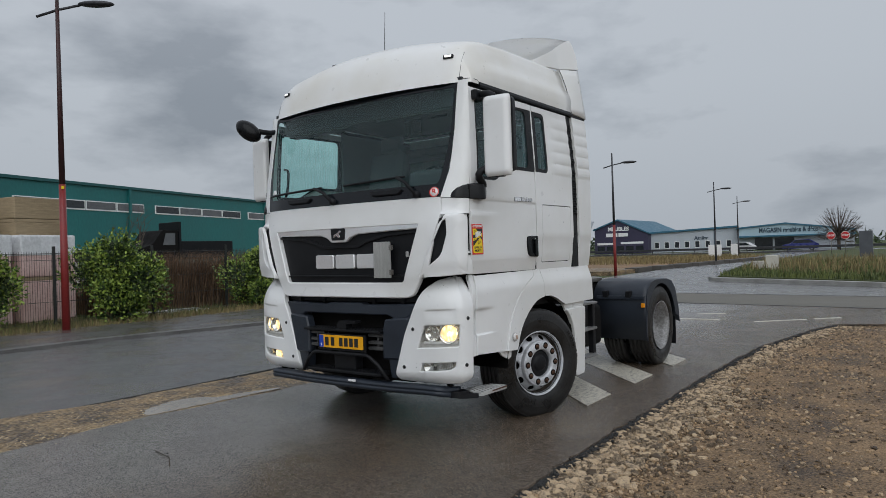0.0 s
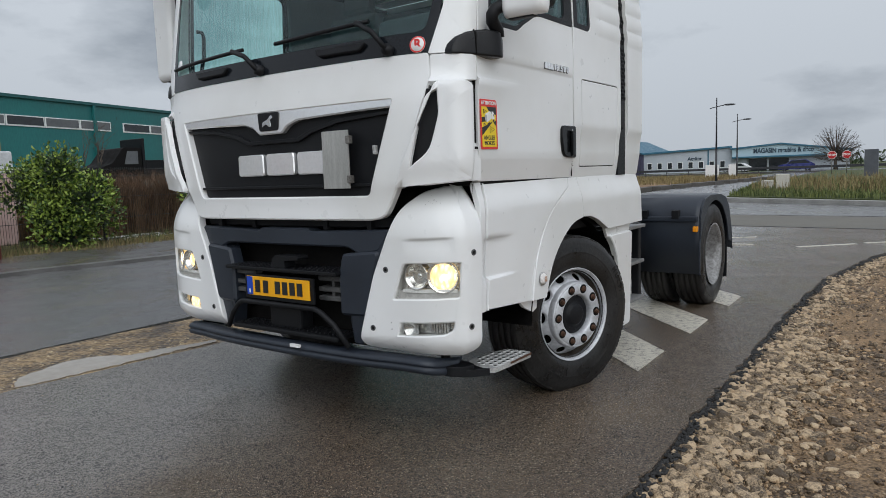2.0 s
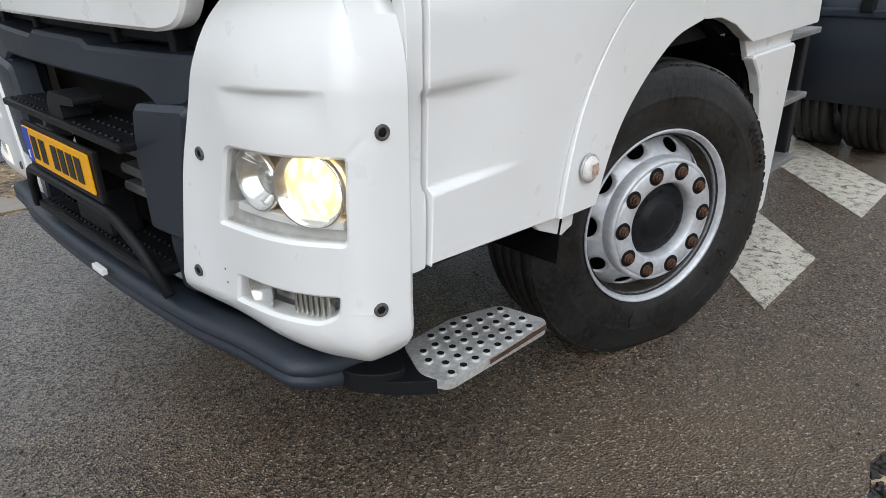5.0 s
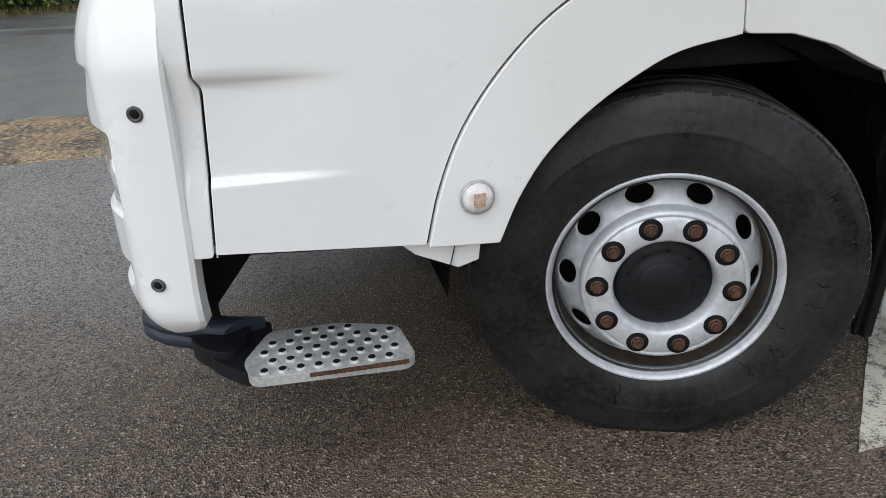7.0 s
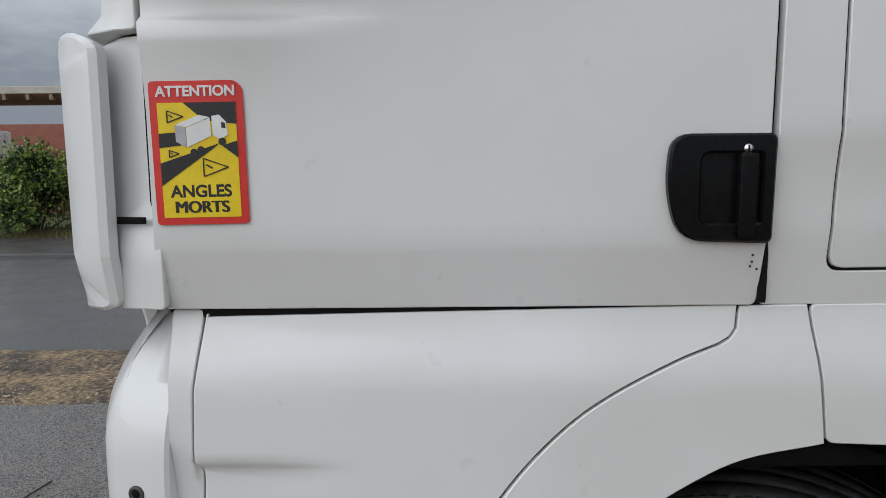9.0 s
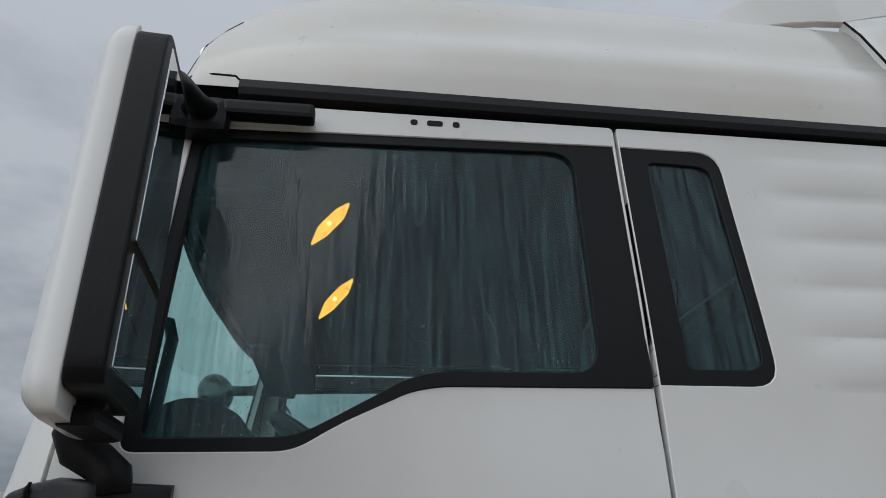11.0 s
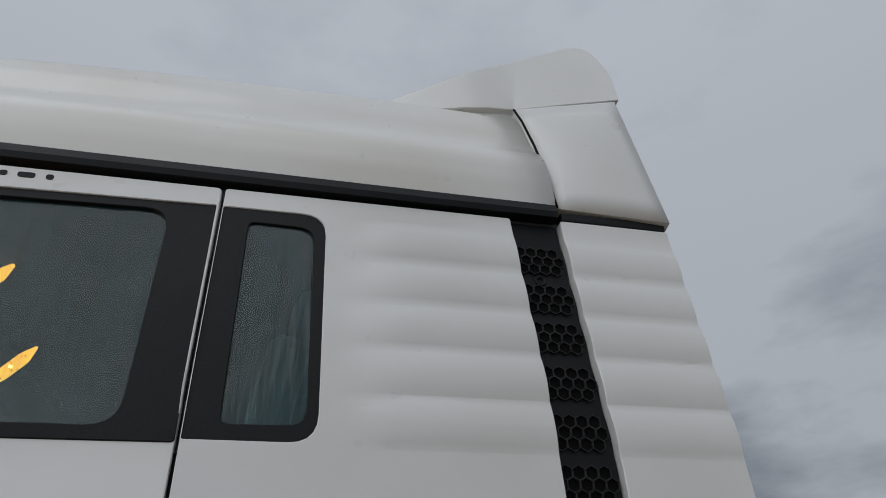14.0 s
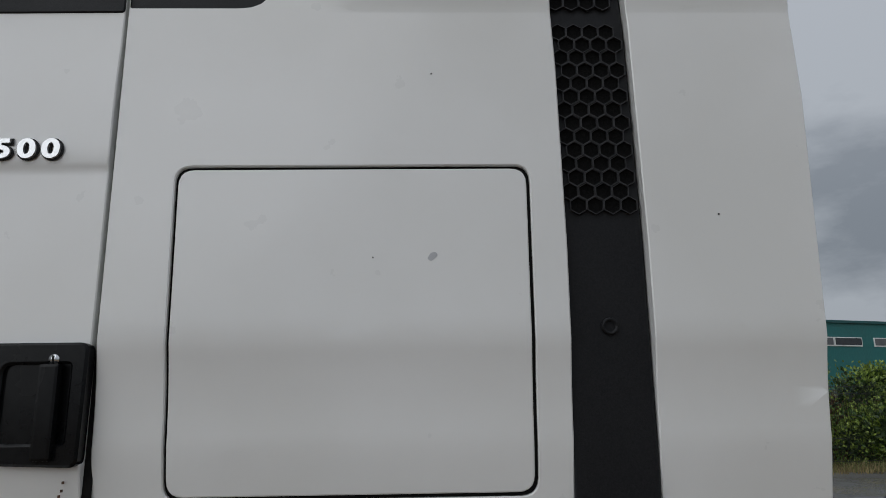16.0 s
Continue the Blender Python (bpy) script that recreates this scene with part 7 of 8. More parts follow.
# ---------------------------------------------------------------- inside the cab
part("dashboard", prism(rounded([(-1.12, 1.90), (-1.05, 2.06), (-0.80, 2.10), (-0.62, 2.03), (-0.60, 1.80), (-1.0, 1.80)], 0.03), -1.05, 1.05, "x", 0.0), CABIN, truck, "grey dashboard")
part("instrument_hood", prism(rounded([(-1.02, 2.06), (-1.0, 2.20), (-0.90, 2.235), (-0.80, 2.20), (-0.74, 2.06)], 0.03), 0.55, 1.06, "x", 0.0), CABIN, truck, "dark instrument hood")
part("cab_floor", slab((-1.14, -1.1, 1.93), (1.14, 1.08, 1.955), None, 0.0), CABIN, truck)
part("headliner", slab((-1.13, -1.02, 2.90), (1.13, 1.08, 2.93), None, 0.0), CABIN, truck, "grey headliner")
part("overhead_locker", slab((-1.04, -0.99, 2.715), (1.04, -0.76, 2.895), None, 0.012), CABIN, truck, "grey overhead locker")
part("bunk", slab((-1.10, 0.42, 1.96), (1.10, 1.06, 2.15), None, 0.04), CABINGREY, truck, "grey sleeper bunk")
part("upper_bunk", slab((-1.10, 0.62, 2.62), (1.10, 1.06, 2.72), None, 0.03), CABIN, truck, "grey folded upper bunk")
for s in (1, -1):
    seat = part("seat", slab((s * 0.68 - 0.24, -0.42, 1.97), (s * 0.68 + 0.24, 0.08, 2.13), None, 0.05), CABINGREY, truck, "grey cab seat")
    part("backrest", slab((-0.24, -0.06, 0), (0.24, 0.06, 0.52), Matrix.Translation((s * 0.68, 0.10, 2.10)) @ Matrix.Rotation(radians(-10), 4, "X"), 0.045), CABINGREY, seat)
    part("headrest", slab((-0.14, -0.04, 0), (0.14, 0.05, 0.18), Matrix.Translation((s * 0.68, 0.20, 2.63)) @ Matrix.Rotation(radians(-10), 4, "X"), 0.035), CABINGREY, seat)
    part("sun_visor", prism(rounded([(s * 0.16, -0.985), (s * 1.0, -0.985), (s * 1.0, -0.87), (s * 0.16, -0.87)], 0.03), 2.695, 2.713, "z", 0.004), CABIN, truck, "dark folded sun visor")
bm = lathe([(-0.014, 0.225), (0.0, 0.239), (0.014, 0.225), (0.0, 0.211)], 40, "z", close=True)
rod(bm, (-0.21, 0, 0), (0.21, 0, -0.01), 0.018, 8)
rod(bm, (0, 0, -0.01), (0, -0.21, 0), 0.018, 8)
rod(bm, (0, 0, -0.05), (0, 0, 0.01), 0.07, 16)
bm.transform(Matrix.Translation((0.66, -0.60, 2.13)) @ Matrix.Rotation(radians(-38), 4, "X"))
part("steering_wheel", bm, BLACK, truck, "black steering wheel")
for s in (1, -1):
    part("door_grab", tube(bmesh.new(), [(s * 1.07, -0.99, 2.08), (s * 1.05, -0.965, 2.22), (s * 1.05, -0.955, 2.35), (s * 1.05, -0.965, 2.385), (s * 1.06, -1.0, 2.39)], 0.013, 8), BLACK, truck, "black grab handle inside the door")
GLOWLAMP = lamp_glow("reading_lamp", (1.0, 0.42, 0.05), 1.9)
GLOWCORE = lamp_glow("reading_lamp_core", (1.0, 0.62, 0.16), 5.0)
for x, y, z in ((0.65, -0.67, 2.83), (0.35, -0.65, 2.71)):
    m = Matrix.Translation((x, y, z)) @ Matrix.Rotation(radians(48), 4, "X")
    bm = prism(rounded([(-0.085, -0.010), (-0.03, -0.020), (0.045, -0.016), (0.095, 0.008), (0.045, 0.020), (-0.03, 0.016)], 0.008), -0.006, 0.006, "x")
    bm.transform(m)
    lamp = part("reading_lamp", bm, GLOWLAMP, truck, "warm lit reading lamp")
    bm = lathe([(-0.009, 0.0), (-0.007, 0.006), (0.007, 0.006), (0.009, 0.0)], 12)
    bm.transform(m)
    part("bulb", bm, GLOWCORE, lamp)
    # added plate, not part of the lamp: blocks its glow towards the windscreen
    part("lamp_shroud", slab((x - 0.06, y - 0.084, z - 0.13), (x + 0.13, y - 0.077, z + 0.09), None, 0.002), VOID, lamp)

# ---------------------------------------------------------------- surroundings: materials
TEAL = surface("teal_cladding", (0.010, 0.115, 0.115), (0.018, 0.165, 0.160), rough=(0.4, 0.6), grain=20, stain=0.3, stretch=(1, 1, 0.2))
LAMPRED = surface("dark_red_paint", (0.16, 0.012, 0.012), (0.24, 0.022, 0.020), rough=(0.3, 0.5), grain=40, stain=3)
DARKPOLE = surface("dark_lamp_metal", (0.03, 0.03, 0.035), (0.06, 0.06, 0.065), rough=(0.4, 0.6), metal=0.4, grain=40, stain=4)
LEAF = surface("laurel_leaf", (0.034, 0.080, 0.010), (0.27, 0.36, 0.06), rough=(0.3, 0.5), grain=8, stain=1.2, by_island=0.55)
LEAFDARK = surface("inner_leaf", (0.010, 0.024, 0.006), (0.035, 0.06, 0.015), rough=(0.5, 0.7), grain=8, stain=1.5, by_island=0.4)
BARK = surface("bark", (0.045, 0.034, 0.026), (0.11, 0.088, 0.068), rough=(0.8, 0.95), grain=40, stain=6)
WIRE = surface("black_fence_wire", (0.010, 0.012, 0.011), (0.022, 0.024, 0.022), rough=(0.4, 0.6))
DRYREED = surface("dry_brown_growth", (0.10, 0.055, 0.030), (0.24, 0.145, 0.085), rough=(0.85, 0.95), grain=30, stain=1.5, by_island=0.5)
BLADES = surface("grass_blades", (0.035, 0.055, 0.012), (0.15, 0.175, 0.05), rough=(0.7, 0.9), grain=6, stain=0.7, by_island=0.55)
DRYBLADES = surface("dry_grass_blades", (0.12, 0.09, 0.04), (0.28, 0.22, 0.10), rough=(0.8, 0.95), grain=6, stain=0.7, by_island=0.5)
WHITECLAD = surface("pale_grey_cladding", (0.36, 0.39, 0.43), (0.46, 0.49, 0.53), rough=(0.5, 0.7), grain=10, stain=0.3)
PALEBLUE = surface("pale_blue_fascia", (0.30, 0.42, 0.47), (0.38, 0.50, 0.55), rough=(0.5, 0.7), grain=10, stain=0.4)
ROOFBLUE = surface("blue_metal_trim", (0.02, 0.10, 0.16), (0.035, 0.14, 0.21), rough=(0.4, 0.6), grain=20, stain=1)
PURPLE = surface("dark_violet_cladding", (0.030, 0.026, 0.058), (0.045, 0.040, 0.080), rough=(0.5, 0.7), grain=15, stain=0.5)
DARKPANE = surface("dark_window_pane", (0.012, 0.014, 0.016), (0.03, 0.035, 0.04), rough=(0.08, 0.16))
GREYPANE = surface("grey_window_pane", (0.08, 0.085, 0.09), (0.14, 0.145, 0.15), rough=(0.1, 0.2))
BRICKRED = surface("red_brick_pallet", (0.24, 0.085, 0.055), (0.38, 0.15, 0.10), rough=(0.7, 0.9), grain=30, stain=3, by_object=0.3)
PINKBLOCK = surface("pink_insulation_wrap", (0.50, 0.32, 0.29), (0.66, 0.48, 0.44), rough=(0.4, 0.6), grain=12, stain=2)
FILM = surface("white_stretch_film", (0.55, 0.56, 0.57), (0.74, 0.75, 0.76), rough=(0.2, 0.45), grain=14, stain=2.5, bump=0.01, bump_scale=10)
TIMBER = surface("sawn_timber", (0.20, 0.15, 0.085), (0.34, 0.26, 0.16), rough=(0.7, 0.9), grain=30, stain=3, stretch=(1, 1, 8))
CONCRETE = surface("pale_concrete_block", (0.40, 0.37, 0.32), (0.60, 0.57, 0.50), rough=(0.7, 0.9), grain=40, stain=2)
EARTH = surface("bare_earth", (0.15, 0.085, 0.04), (0.32, 0.21, 0.12), rough=(0.8, 0.95), grain=20, stain=0.6, bump=0.05, bump_scale=8)
STONE = surface("rubble_stone", (0.070, 0.048, 0.028), (0.50, 0.375, 0.24), rough=(0.55, 0.95), grain=130, stain=28, spread=(0.38, 0.62), by_island=0.30, bump=0.006, bump_scale=90)
STONEDAMP = surface("damp_rubble_stone", (0.050, 0.030, 0.015), (0.42, 0.285, 0.16), rough=(0.40, 0.9), grain=130, stain=28, spread=(0.38, 0.62), by_island=0.34, bump=0.006, bump_scale=90)
TARCRUMB = surface("asphalt_crumb", (0.005, 0.005, 0.005), (0.022, 0.021, 0.020), rough=(0.5, 0.8), grain=80, stain=8)
PUDDLE = surface("puddle_water", (0.22, 0.18, 0.13), (0.30, 0.255, 0.19), rough=(0.02, 0.06), grain=10, stain=2, spec=0.9)
SIGNRED = surface("stop_sign_red", (0.45, 0.02, 0.02), (0.58, 0.03, 0.03), rough=(0.3, 0.5))

rnd = random.Random(11)


def scatter_stones(name, count, area, zfun, size, mat, label, cat, seed, flat=0.6):
    """Loose angular stones, each a squashed ball with its own dents; joined, as nobody could count them."""
    r = random.Random(seed)
    base = bmesh.new()
    bmesh.ops.create_icosphere(base, subdivisions=1, radius=1)
    vs = [v.co.copy() for v in base.verts]
    fs = [[v.index for v in f.verts] for f in base.faces]
    base.free()
    V, Fc = [], []
    for _ in range(count):
        x, y = area(r)
        s = size(r)
        rot = Euler((r.uniform(0, 6), r.uniform(0, 6), r.uniform(0, 6))).to_matrix()
        sc = Vector((r.uniform(0.7, 1.4), r.uniform(0.6, 1.1), r.uniform(0.4, 0.9) * flat / 0.6))
        off = len(V)
        yaw = Matrix.Rotation(r.uniform(0, 6.28), 3, "Z")
        for v in vs:
            q = rot @ (v * r.uniform(0.75, 1.2))
            q = yaw @ Vector((q.x * sc.x, q.y * sc.y, q.z * sc.z))
            V.append((x + q.x * s, y + q.y * s, zfun(x, y) + q.z * s + s * 0.15))
        Fc += [[i + off for i in f] for f in fs]
    me = bpy.data.meshes.new(name)
    me.from_pydata(V, [], Fc)
    me.materials.append(mat)
    return tagged(new(name, me), label, cat, kind="stuff")


def edge_x(y):
    return float(np.interp(y, [p[1] for p in EDGE[:120]], [p[0] for p in EDGE[:120]]))


EY = sorted({round(p[1], 3): p[0] for p in EDGE if p[1] < 9.0}.items())
EYY, EXX = [a for a, _ in EY], [b for _, b in EY]


def near_edge(r):
    y = r.uniform(-4.6, 8.6)
    x = float(np.interp(y, EYY, EXX)) + 0.02 + abs(r.gauss(0, 0.16))
    return x, y


def yard(r):
    while True:
        y = r.uniform(-4.6, 9.6)
        x = float(np.interp(y, EYY, EXX)) + r.uniform(0.0, 1.0) ** 1.5 * 6.5
        if r.random() < 1.15 - (x - 2) * 0.10:
            return x, y


flatz = lambda x, y: -0.045
scatter_stones("rubble", 8500, near_edge, flatz, lambda r: r.choice((0.006, 0.008, 0.010, 0.012, 0.016, 0.021, 0.028, 0.036)) * r.uniform(0.7, 1.2), STONE, "loose pale rubble stones along the asphalt edge", "rubble", 1)
scatter_stones("gravel", 20000, yard, flatz, lambda r: r.choice((0.006, 0.008, 0.011, 0.015, 0.022)) * r.uniform(0.7, 1.2), STONEDAMP, "brown gravel and broken stone", "gravel", 2)
def roadside(r):
    y = r.uniform(-2.6, 2.2)
    return float(np.interp(y, EYY, EXX)) + 0.03 + abs(r.gauss(0, 0.28)), y


scatter_stones("roadside_stones", 3000, roadside, flatz, lambda r: r.choice((0.010, 0.014, 0.020, 0.028, 0.036, 0.044)) * r.uniform(0.7, 1.15), STONE, "coarse broken stones beside the asphalt", "rubble", 8)
scatter_stones("roadside_fines", 9000, roadside, lambda x, y: -0.040, lambda r: r.choice((0.004, 0.006, 0.008, 0.011)) * r.uniform(0.7, 1.2), STONEDAMP, "small brown gravel between the coarse stones", "gravel", 9)
scatter_stones("pale_gravel", 3000, yard, flatz, lambda r: r.uniform(0.007, 0.022), STONE, "pale stones among brown gravel", "gravel", 3)


def crumble(r):
    y = r.uniform(-4.6, 8.8)
    return float(np.interp(y, EYY, EXX)) + r.gauss(0.012, 0.028), y


scatter_stones("asphalt_crumbs", 5200, crumble, lambda x, y: -0.020, lambda r: r.uniform(0.005, 0.017), TARCRUMB, "crumbled black asphalt edge", "asphalt", 4)
scatter_stones("sand_stones", 4200, lambda r: (r.uniform(-3.2, -2.02) if r.random() < 0.45 else r.gauss(-2.2, 0.12), r.uniform(-6, 5)), lambda x, y: -0.008, lambda r: r.uniform(0.003, 0.013), surface("yellow_pebble", (0.22, 0.16, 0.09), (0.50, 0.40, 0.26), rough=(0.5, 0.8), grain=40, stain=6, by_island=0.6), "yellowish pebbles on wet sand", "pebbles", 5)
scatter_stones("pale_grit", 2600, lambda r: (r.triangular(-0.8, 2.0, 1.5), r.uniform(-3.4, 1.5)), lambda x, y: 0.0, lambda r: r.uniform(0.0012, 0.0034), STONE, "tiny pale stones strewn on the asphalt", "grit", 7)
scatter_stones("driveway_grit", 900, lambda r: (r.uniform(-2.0, 2.0), r.uniform(-5, 3)), lambda x, y: 0.0, lambda r: r.uniform(0.002, 0.007), TARCRUMB, "small dark grit on the driveway", "grit", 6)
bm = prism(wobble([(-2.16, -1.92), (-2.40, -1.78), (-2.56, -1.40), (-2.50, -1.12), (-2.28, -0.98), (-2.20, -0.62), (-2.09, -0.30), (-2.03, -0.32), (-2.06, -0.7), (-2.09, -1.3), (-2.16, -1.92)], 0.018, 14, 0.06)[:-1], -0.004, 0.003)
tagged(part("puddle", bm, PUDDLE), "shallow muddy puddle beside the driveway", "puddle", kind="structure")
for pts in (((-0.9, -2.55), (-0.62, -2.6), (-0.42, -2.72)), ((0.55, -3.0), (0.72, -2.86), (0.80, -2.7))):
    bm = tube(bmesh.new(), [(x, y, 0.006 + 0.004 * (i % 2)) for i, (x, y) in enumerate(pts)], 0.004, 6)
    tagged(part("twig", bm, BARK), "thin dark twig lying on the asphalt", "twig", "twigs on the driveway")


# ---------------------------------------------------------------- foliage
def leaf_cloud(count, shape, size, seed):
    """Leaves as folded quads, spread by shape(r), which gives a place and the way outwards."""
    r = random.Random(seed)
    V, Fc = [], []
    for _ in range(count):
        p, out = shape(r)
        d = (out + Vector((r.gauss(0, 0.6), r.gauss(0, 0.6), r.gauss(0.35, 0.5)))).normalized()
        side = d.cross(Vector((r.gauss(0, 1), r.gauss(0, 1), r.gauss(0, 1)))).normalized()
        nrm = d.cross(side)
        L, W = size * r.uniform(0.7, 1.35), size * r.uniform(0.28, 0.42)
        o = len(V)
        V += [tuple(p), tuple(p + d * L * 0.5 + side * W - nrm * W * 0.3), tuple(p + d * L), tuple(p + d * L * 0.5 - side * W - nrm * W * 0.3), tuple(p + d * L * 0.5 + nrm * W * 0.1)]
        Fc += [(o, o + 1, o + 4), (o + 1, o + 2, o + 4), (o + 2, o + 3, o + 4), (o + 3, o, o + 4)]
    return V, Fc


def laurel(place, w, h, seed, count=5200):
    """A broad evergreen shrub: stems and a shaggy crown of leaves round several lobes."""
    r = random.Random(seed)
    b = thing("laurel_bush", place, "dense green laurel bush along the fence", "bush", "roadside bushes")
    bm = bmesh.new()
    lobes = []
    for k in range(15):
        a, q = r.uniform(0, 6.28), r.uniform(0.1, 0.95) ** 0.7
        z = r.uniform(0.12, 0.86) * h
        spread = w * 0.5 * (0.95 - 0.45 * max(0, z / h - 0.55))
        c = Vector((place[0] + math.cos(a) * q * spread * 0.75, place[1] + math.sin(a) * q * spread * 0.75, place[2] + z))
        lobes.append((c, r.uniform(0.16, 0.30) * min(w, h)))
        tube(bm, [(place[0] + r.uniform(-0.1, 0.1), place[1] + r.uniform(-0.1, 0.1), place[2] - 0.05), tuple(Vector(place).lerp(c, 0.5) + Vector((0, 0, 0.1))), tuple(c)], 0.018, 5)
    part("stems", bm, BARK, b)

    def shape(rr):
        c, rad = rr.choice(lobes)
        d = Vector((rr.gauss(0, 1), rr.gauss(0, 1), rr.gauss(0, 0.9))).normalized()
        p = c + d * rad * rr.uniform(0.65, 1.12)
        p.z = max(p.z, place[2] + 0.04)
        return p, d

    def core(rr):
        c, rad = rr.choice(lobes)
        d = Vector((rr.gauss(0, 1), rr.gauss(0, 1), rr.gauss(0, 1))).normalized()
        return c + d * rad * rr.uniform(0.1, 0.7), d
    # core leaves far darker: the bush's inner shade is put into their colour
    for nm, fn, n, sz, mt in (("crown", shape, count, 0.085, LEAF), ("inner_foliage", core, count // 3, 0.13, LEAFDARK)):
        V, Fc = leaf_cloud(n, fn, sz, seed + len(nm))
        me = bpy.data.meshes.new(nm)
        me.from_pydata(V, [], Fc)
        me.materials.append(mt)
        o = new(nm, me)
        o.parent, o.matrix_parent_inverse = b, Matrix.Translation(-Vector(place))
    return b


laurel((-13.1, 0.2, 0.0), 2.3, 2.05, 21, 6500)
laurel((-12.9, 3.55, 0.0), 2.55, 2.15, 22, 8000)
laurel((-13.2, 8.1, 0.0), 2.3, 1.9, 23, 5200)
laurel((-14.2, 11.6, 0.0), 3.0, 2.3, 24, 6500)
laurel((-12.9, -9.6, 0.0), 3.6, 2.0, 25, 6500)
laurel((-12.6, -5.6, 0.0), 3.0, 2.0, 26, 5000)


def bare_tree(place, height, spread, seed, trunk=0.12, depth=5, label="bare leafless tree with fine upright branches", per=3):
    r = random.Random(seed)
    t = thing("bare_tree", place, label, "tree", "leafless trees")
    bm, tw = bmesh.new(), bmesh.new()

    def grow(p, d, length, rad, n):
        q = p + d * length
        rod(bm if n > depth - 3 else tw, p, q, rad, 7 if n > depth - 3 else 4, rad * 0.62, caps=False)
        if n == 0:
            return
        for k in range(per if n < depth else per + 2):
            e = (d + Vector((r.gauss(0, spread), r.gauss(0, spread), r.gauss(0.12, 0.18)))).normalized()
            grow(p.lerp(q, r.uniform(0.55, 1.0)), e, length * r.uniform(0.62, 0.84), max(rad * 0.55, 0.004), n - 1)
    grow(Vector(place), Vector((0, 0, 1)), height * 0.28, trunk, depth)
    part("trunk", bm, BARK, t)
    part("twig_crown", tw, BARK, t)
    return t


def round_tree(place, height, radius, seed):
    """A leafless tree whose fine limbs fill a round crown."""
    r = random.Random(seed)
    t = thing("bare_tree", place, "large round bare tree with dense fine branches", "tree", "leafless trees")
    base, mid = Vector(place), Vector(place) + Vector((0, 0, height - radius))
    part("trunk", rod(bmesh.new(), base, base + Vector((0, 0, height - radius * 1.5)), 0.28, 10, 0.2), BARK, t)
    bm = bmesh.new()
    for k in range(150):
        z = r.uniform(-0.75, 1.0)
        a = r.uniform(0, 2 * math.pi)
        out = Vector((math.sqrt(1 - z * z) * math.cos(a), math.sqrt(1 - z * z) * math.sin(a), z))
        p = base + Vector((0, 0, height - radius * r.uniform(1.2, 1.6)))
        e = mid + out * radius * r.uniform(0.88, 1.02)
        m = p.lerp(e, 0.5) + Vector((0, 0, -0.25 * (1 - z)))
        rod(bm, p, m, 0.05, 5, 0.03, caps=False)
        rod(bm, m, e, 0.03, 4, 0.008, caps=False)
        for _ in range(7):
            q = m.lerp(e, r.uniform(0.0, 0.9))
            d = (out + Vector((r.gauss(0, 0.6), r.gauss(0, 0.6), r.gauss(0, 0.6)))).normalized()
            rod(bm, q, q + d * r.uniform(0.4, 0.9), 0.014, 3, 0.006, caps=False)
    part("twig_crown", bm, BARK, t)
    return t


# ---------------------------------------------------------------- fence with posts and wire panels
FX = lambda y: -13.05 - 0.12 * (y - 5.0) * (1 if y > 5 else 0.0)
ys = [-10.5 + 2.52 * k for k in range(11)]
for a, b in zip(ys, ys[1:]):
    f = thing("fence_panel", (FX(a), a, 0.0), "black welded wire fence panel on square posts", "fence", "fence panels")
    bm = bmesh.new()
    box(bm, (FX(a) - 0.03, a - 0.03, -0.05), (FX(a) + 0.03, a + 0.03, 1.95), None, 0.006)
    part("post", bm, WIRE, f)
    bm = bmesh.new()
    va, vb = Vector((FX(a), a, 0)), Vector((FX(b), b, 0))
    for k in range(1, 46):
        p = va.lerp(vb, k / 46)
        rod(bm, p + Vector((0.0, 0, 0.05)), p + Vector((0.0, 0, 1.83)), 0.004, 4, caps=False)
    for z in (0.12, 0.62, 1.12, 1.62, 1.78):
        rod(bm, va + Vector((0.01, 0, z)), vb + Vector((0.01, 0, z)), 0.006, 5)
    part("wire_mesh", bm, WIRE, f)


# ---------------------------------------------------------------- street lamps
def street_lamp(place, h, mat, arm, label, upper=None):
    l = thing("street_lamp", place, label, "street lamp", "street lamps")
    x, y, z = place
    part("pole", rod(bmesh.new(), (x, y, z - 0.05), (x, y, z + h * 0.45), 0.085, 16, 0.07), mat, l)
    part("upper_pole", rod(bmesh.new(), (x, y, z + h * 0.45), (x, y, z + h + 0.55), 0.065, 16, 0.035), upper or mat, l)
    a = Vector((arm[0], arm[1], 0)).normalized()
    bm = tube(bmesh.new(), [Vector((x, y, z + h * 0.965)) - a * 0.45, Vector((x, y, z + h * 0.985)), Vector((x, y, z + h)) + a * 0.5], 0.03, 8)
    part("bracket", bm, DARKPOLE, l)
    c = Vector((x, y, z + h * 1.003)) + a * 0.85
    bm = bmesh.new()
    bmesh.ops.create_uvsphere(bm, u_segments=18, v_segments=10, radius=1)
    bm.transform(Matrix.Translation(c) @ a.to_track_quat("X", "Z").to_matrix().to_4x4() @ Matrix.Diagonal((0.40, 0.13, 0.07, 1)))
    for f in bm.faces:
        f.smooth = True
    part("lamp_head", bm, DARKPOLE, l)
    return l


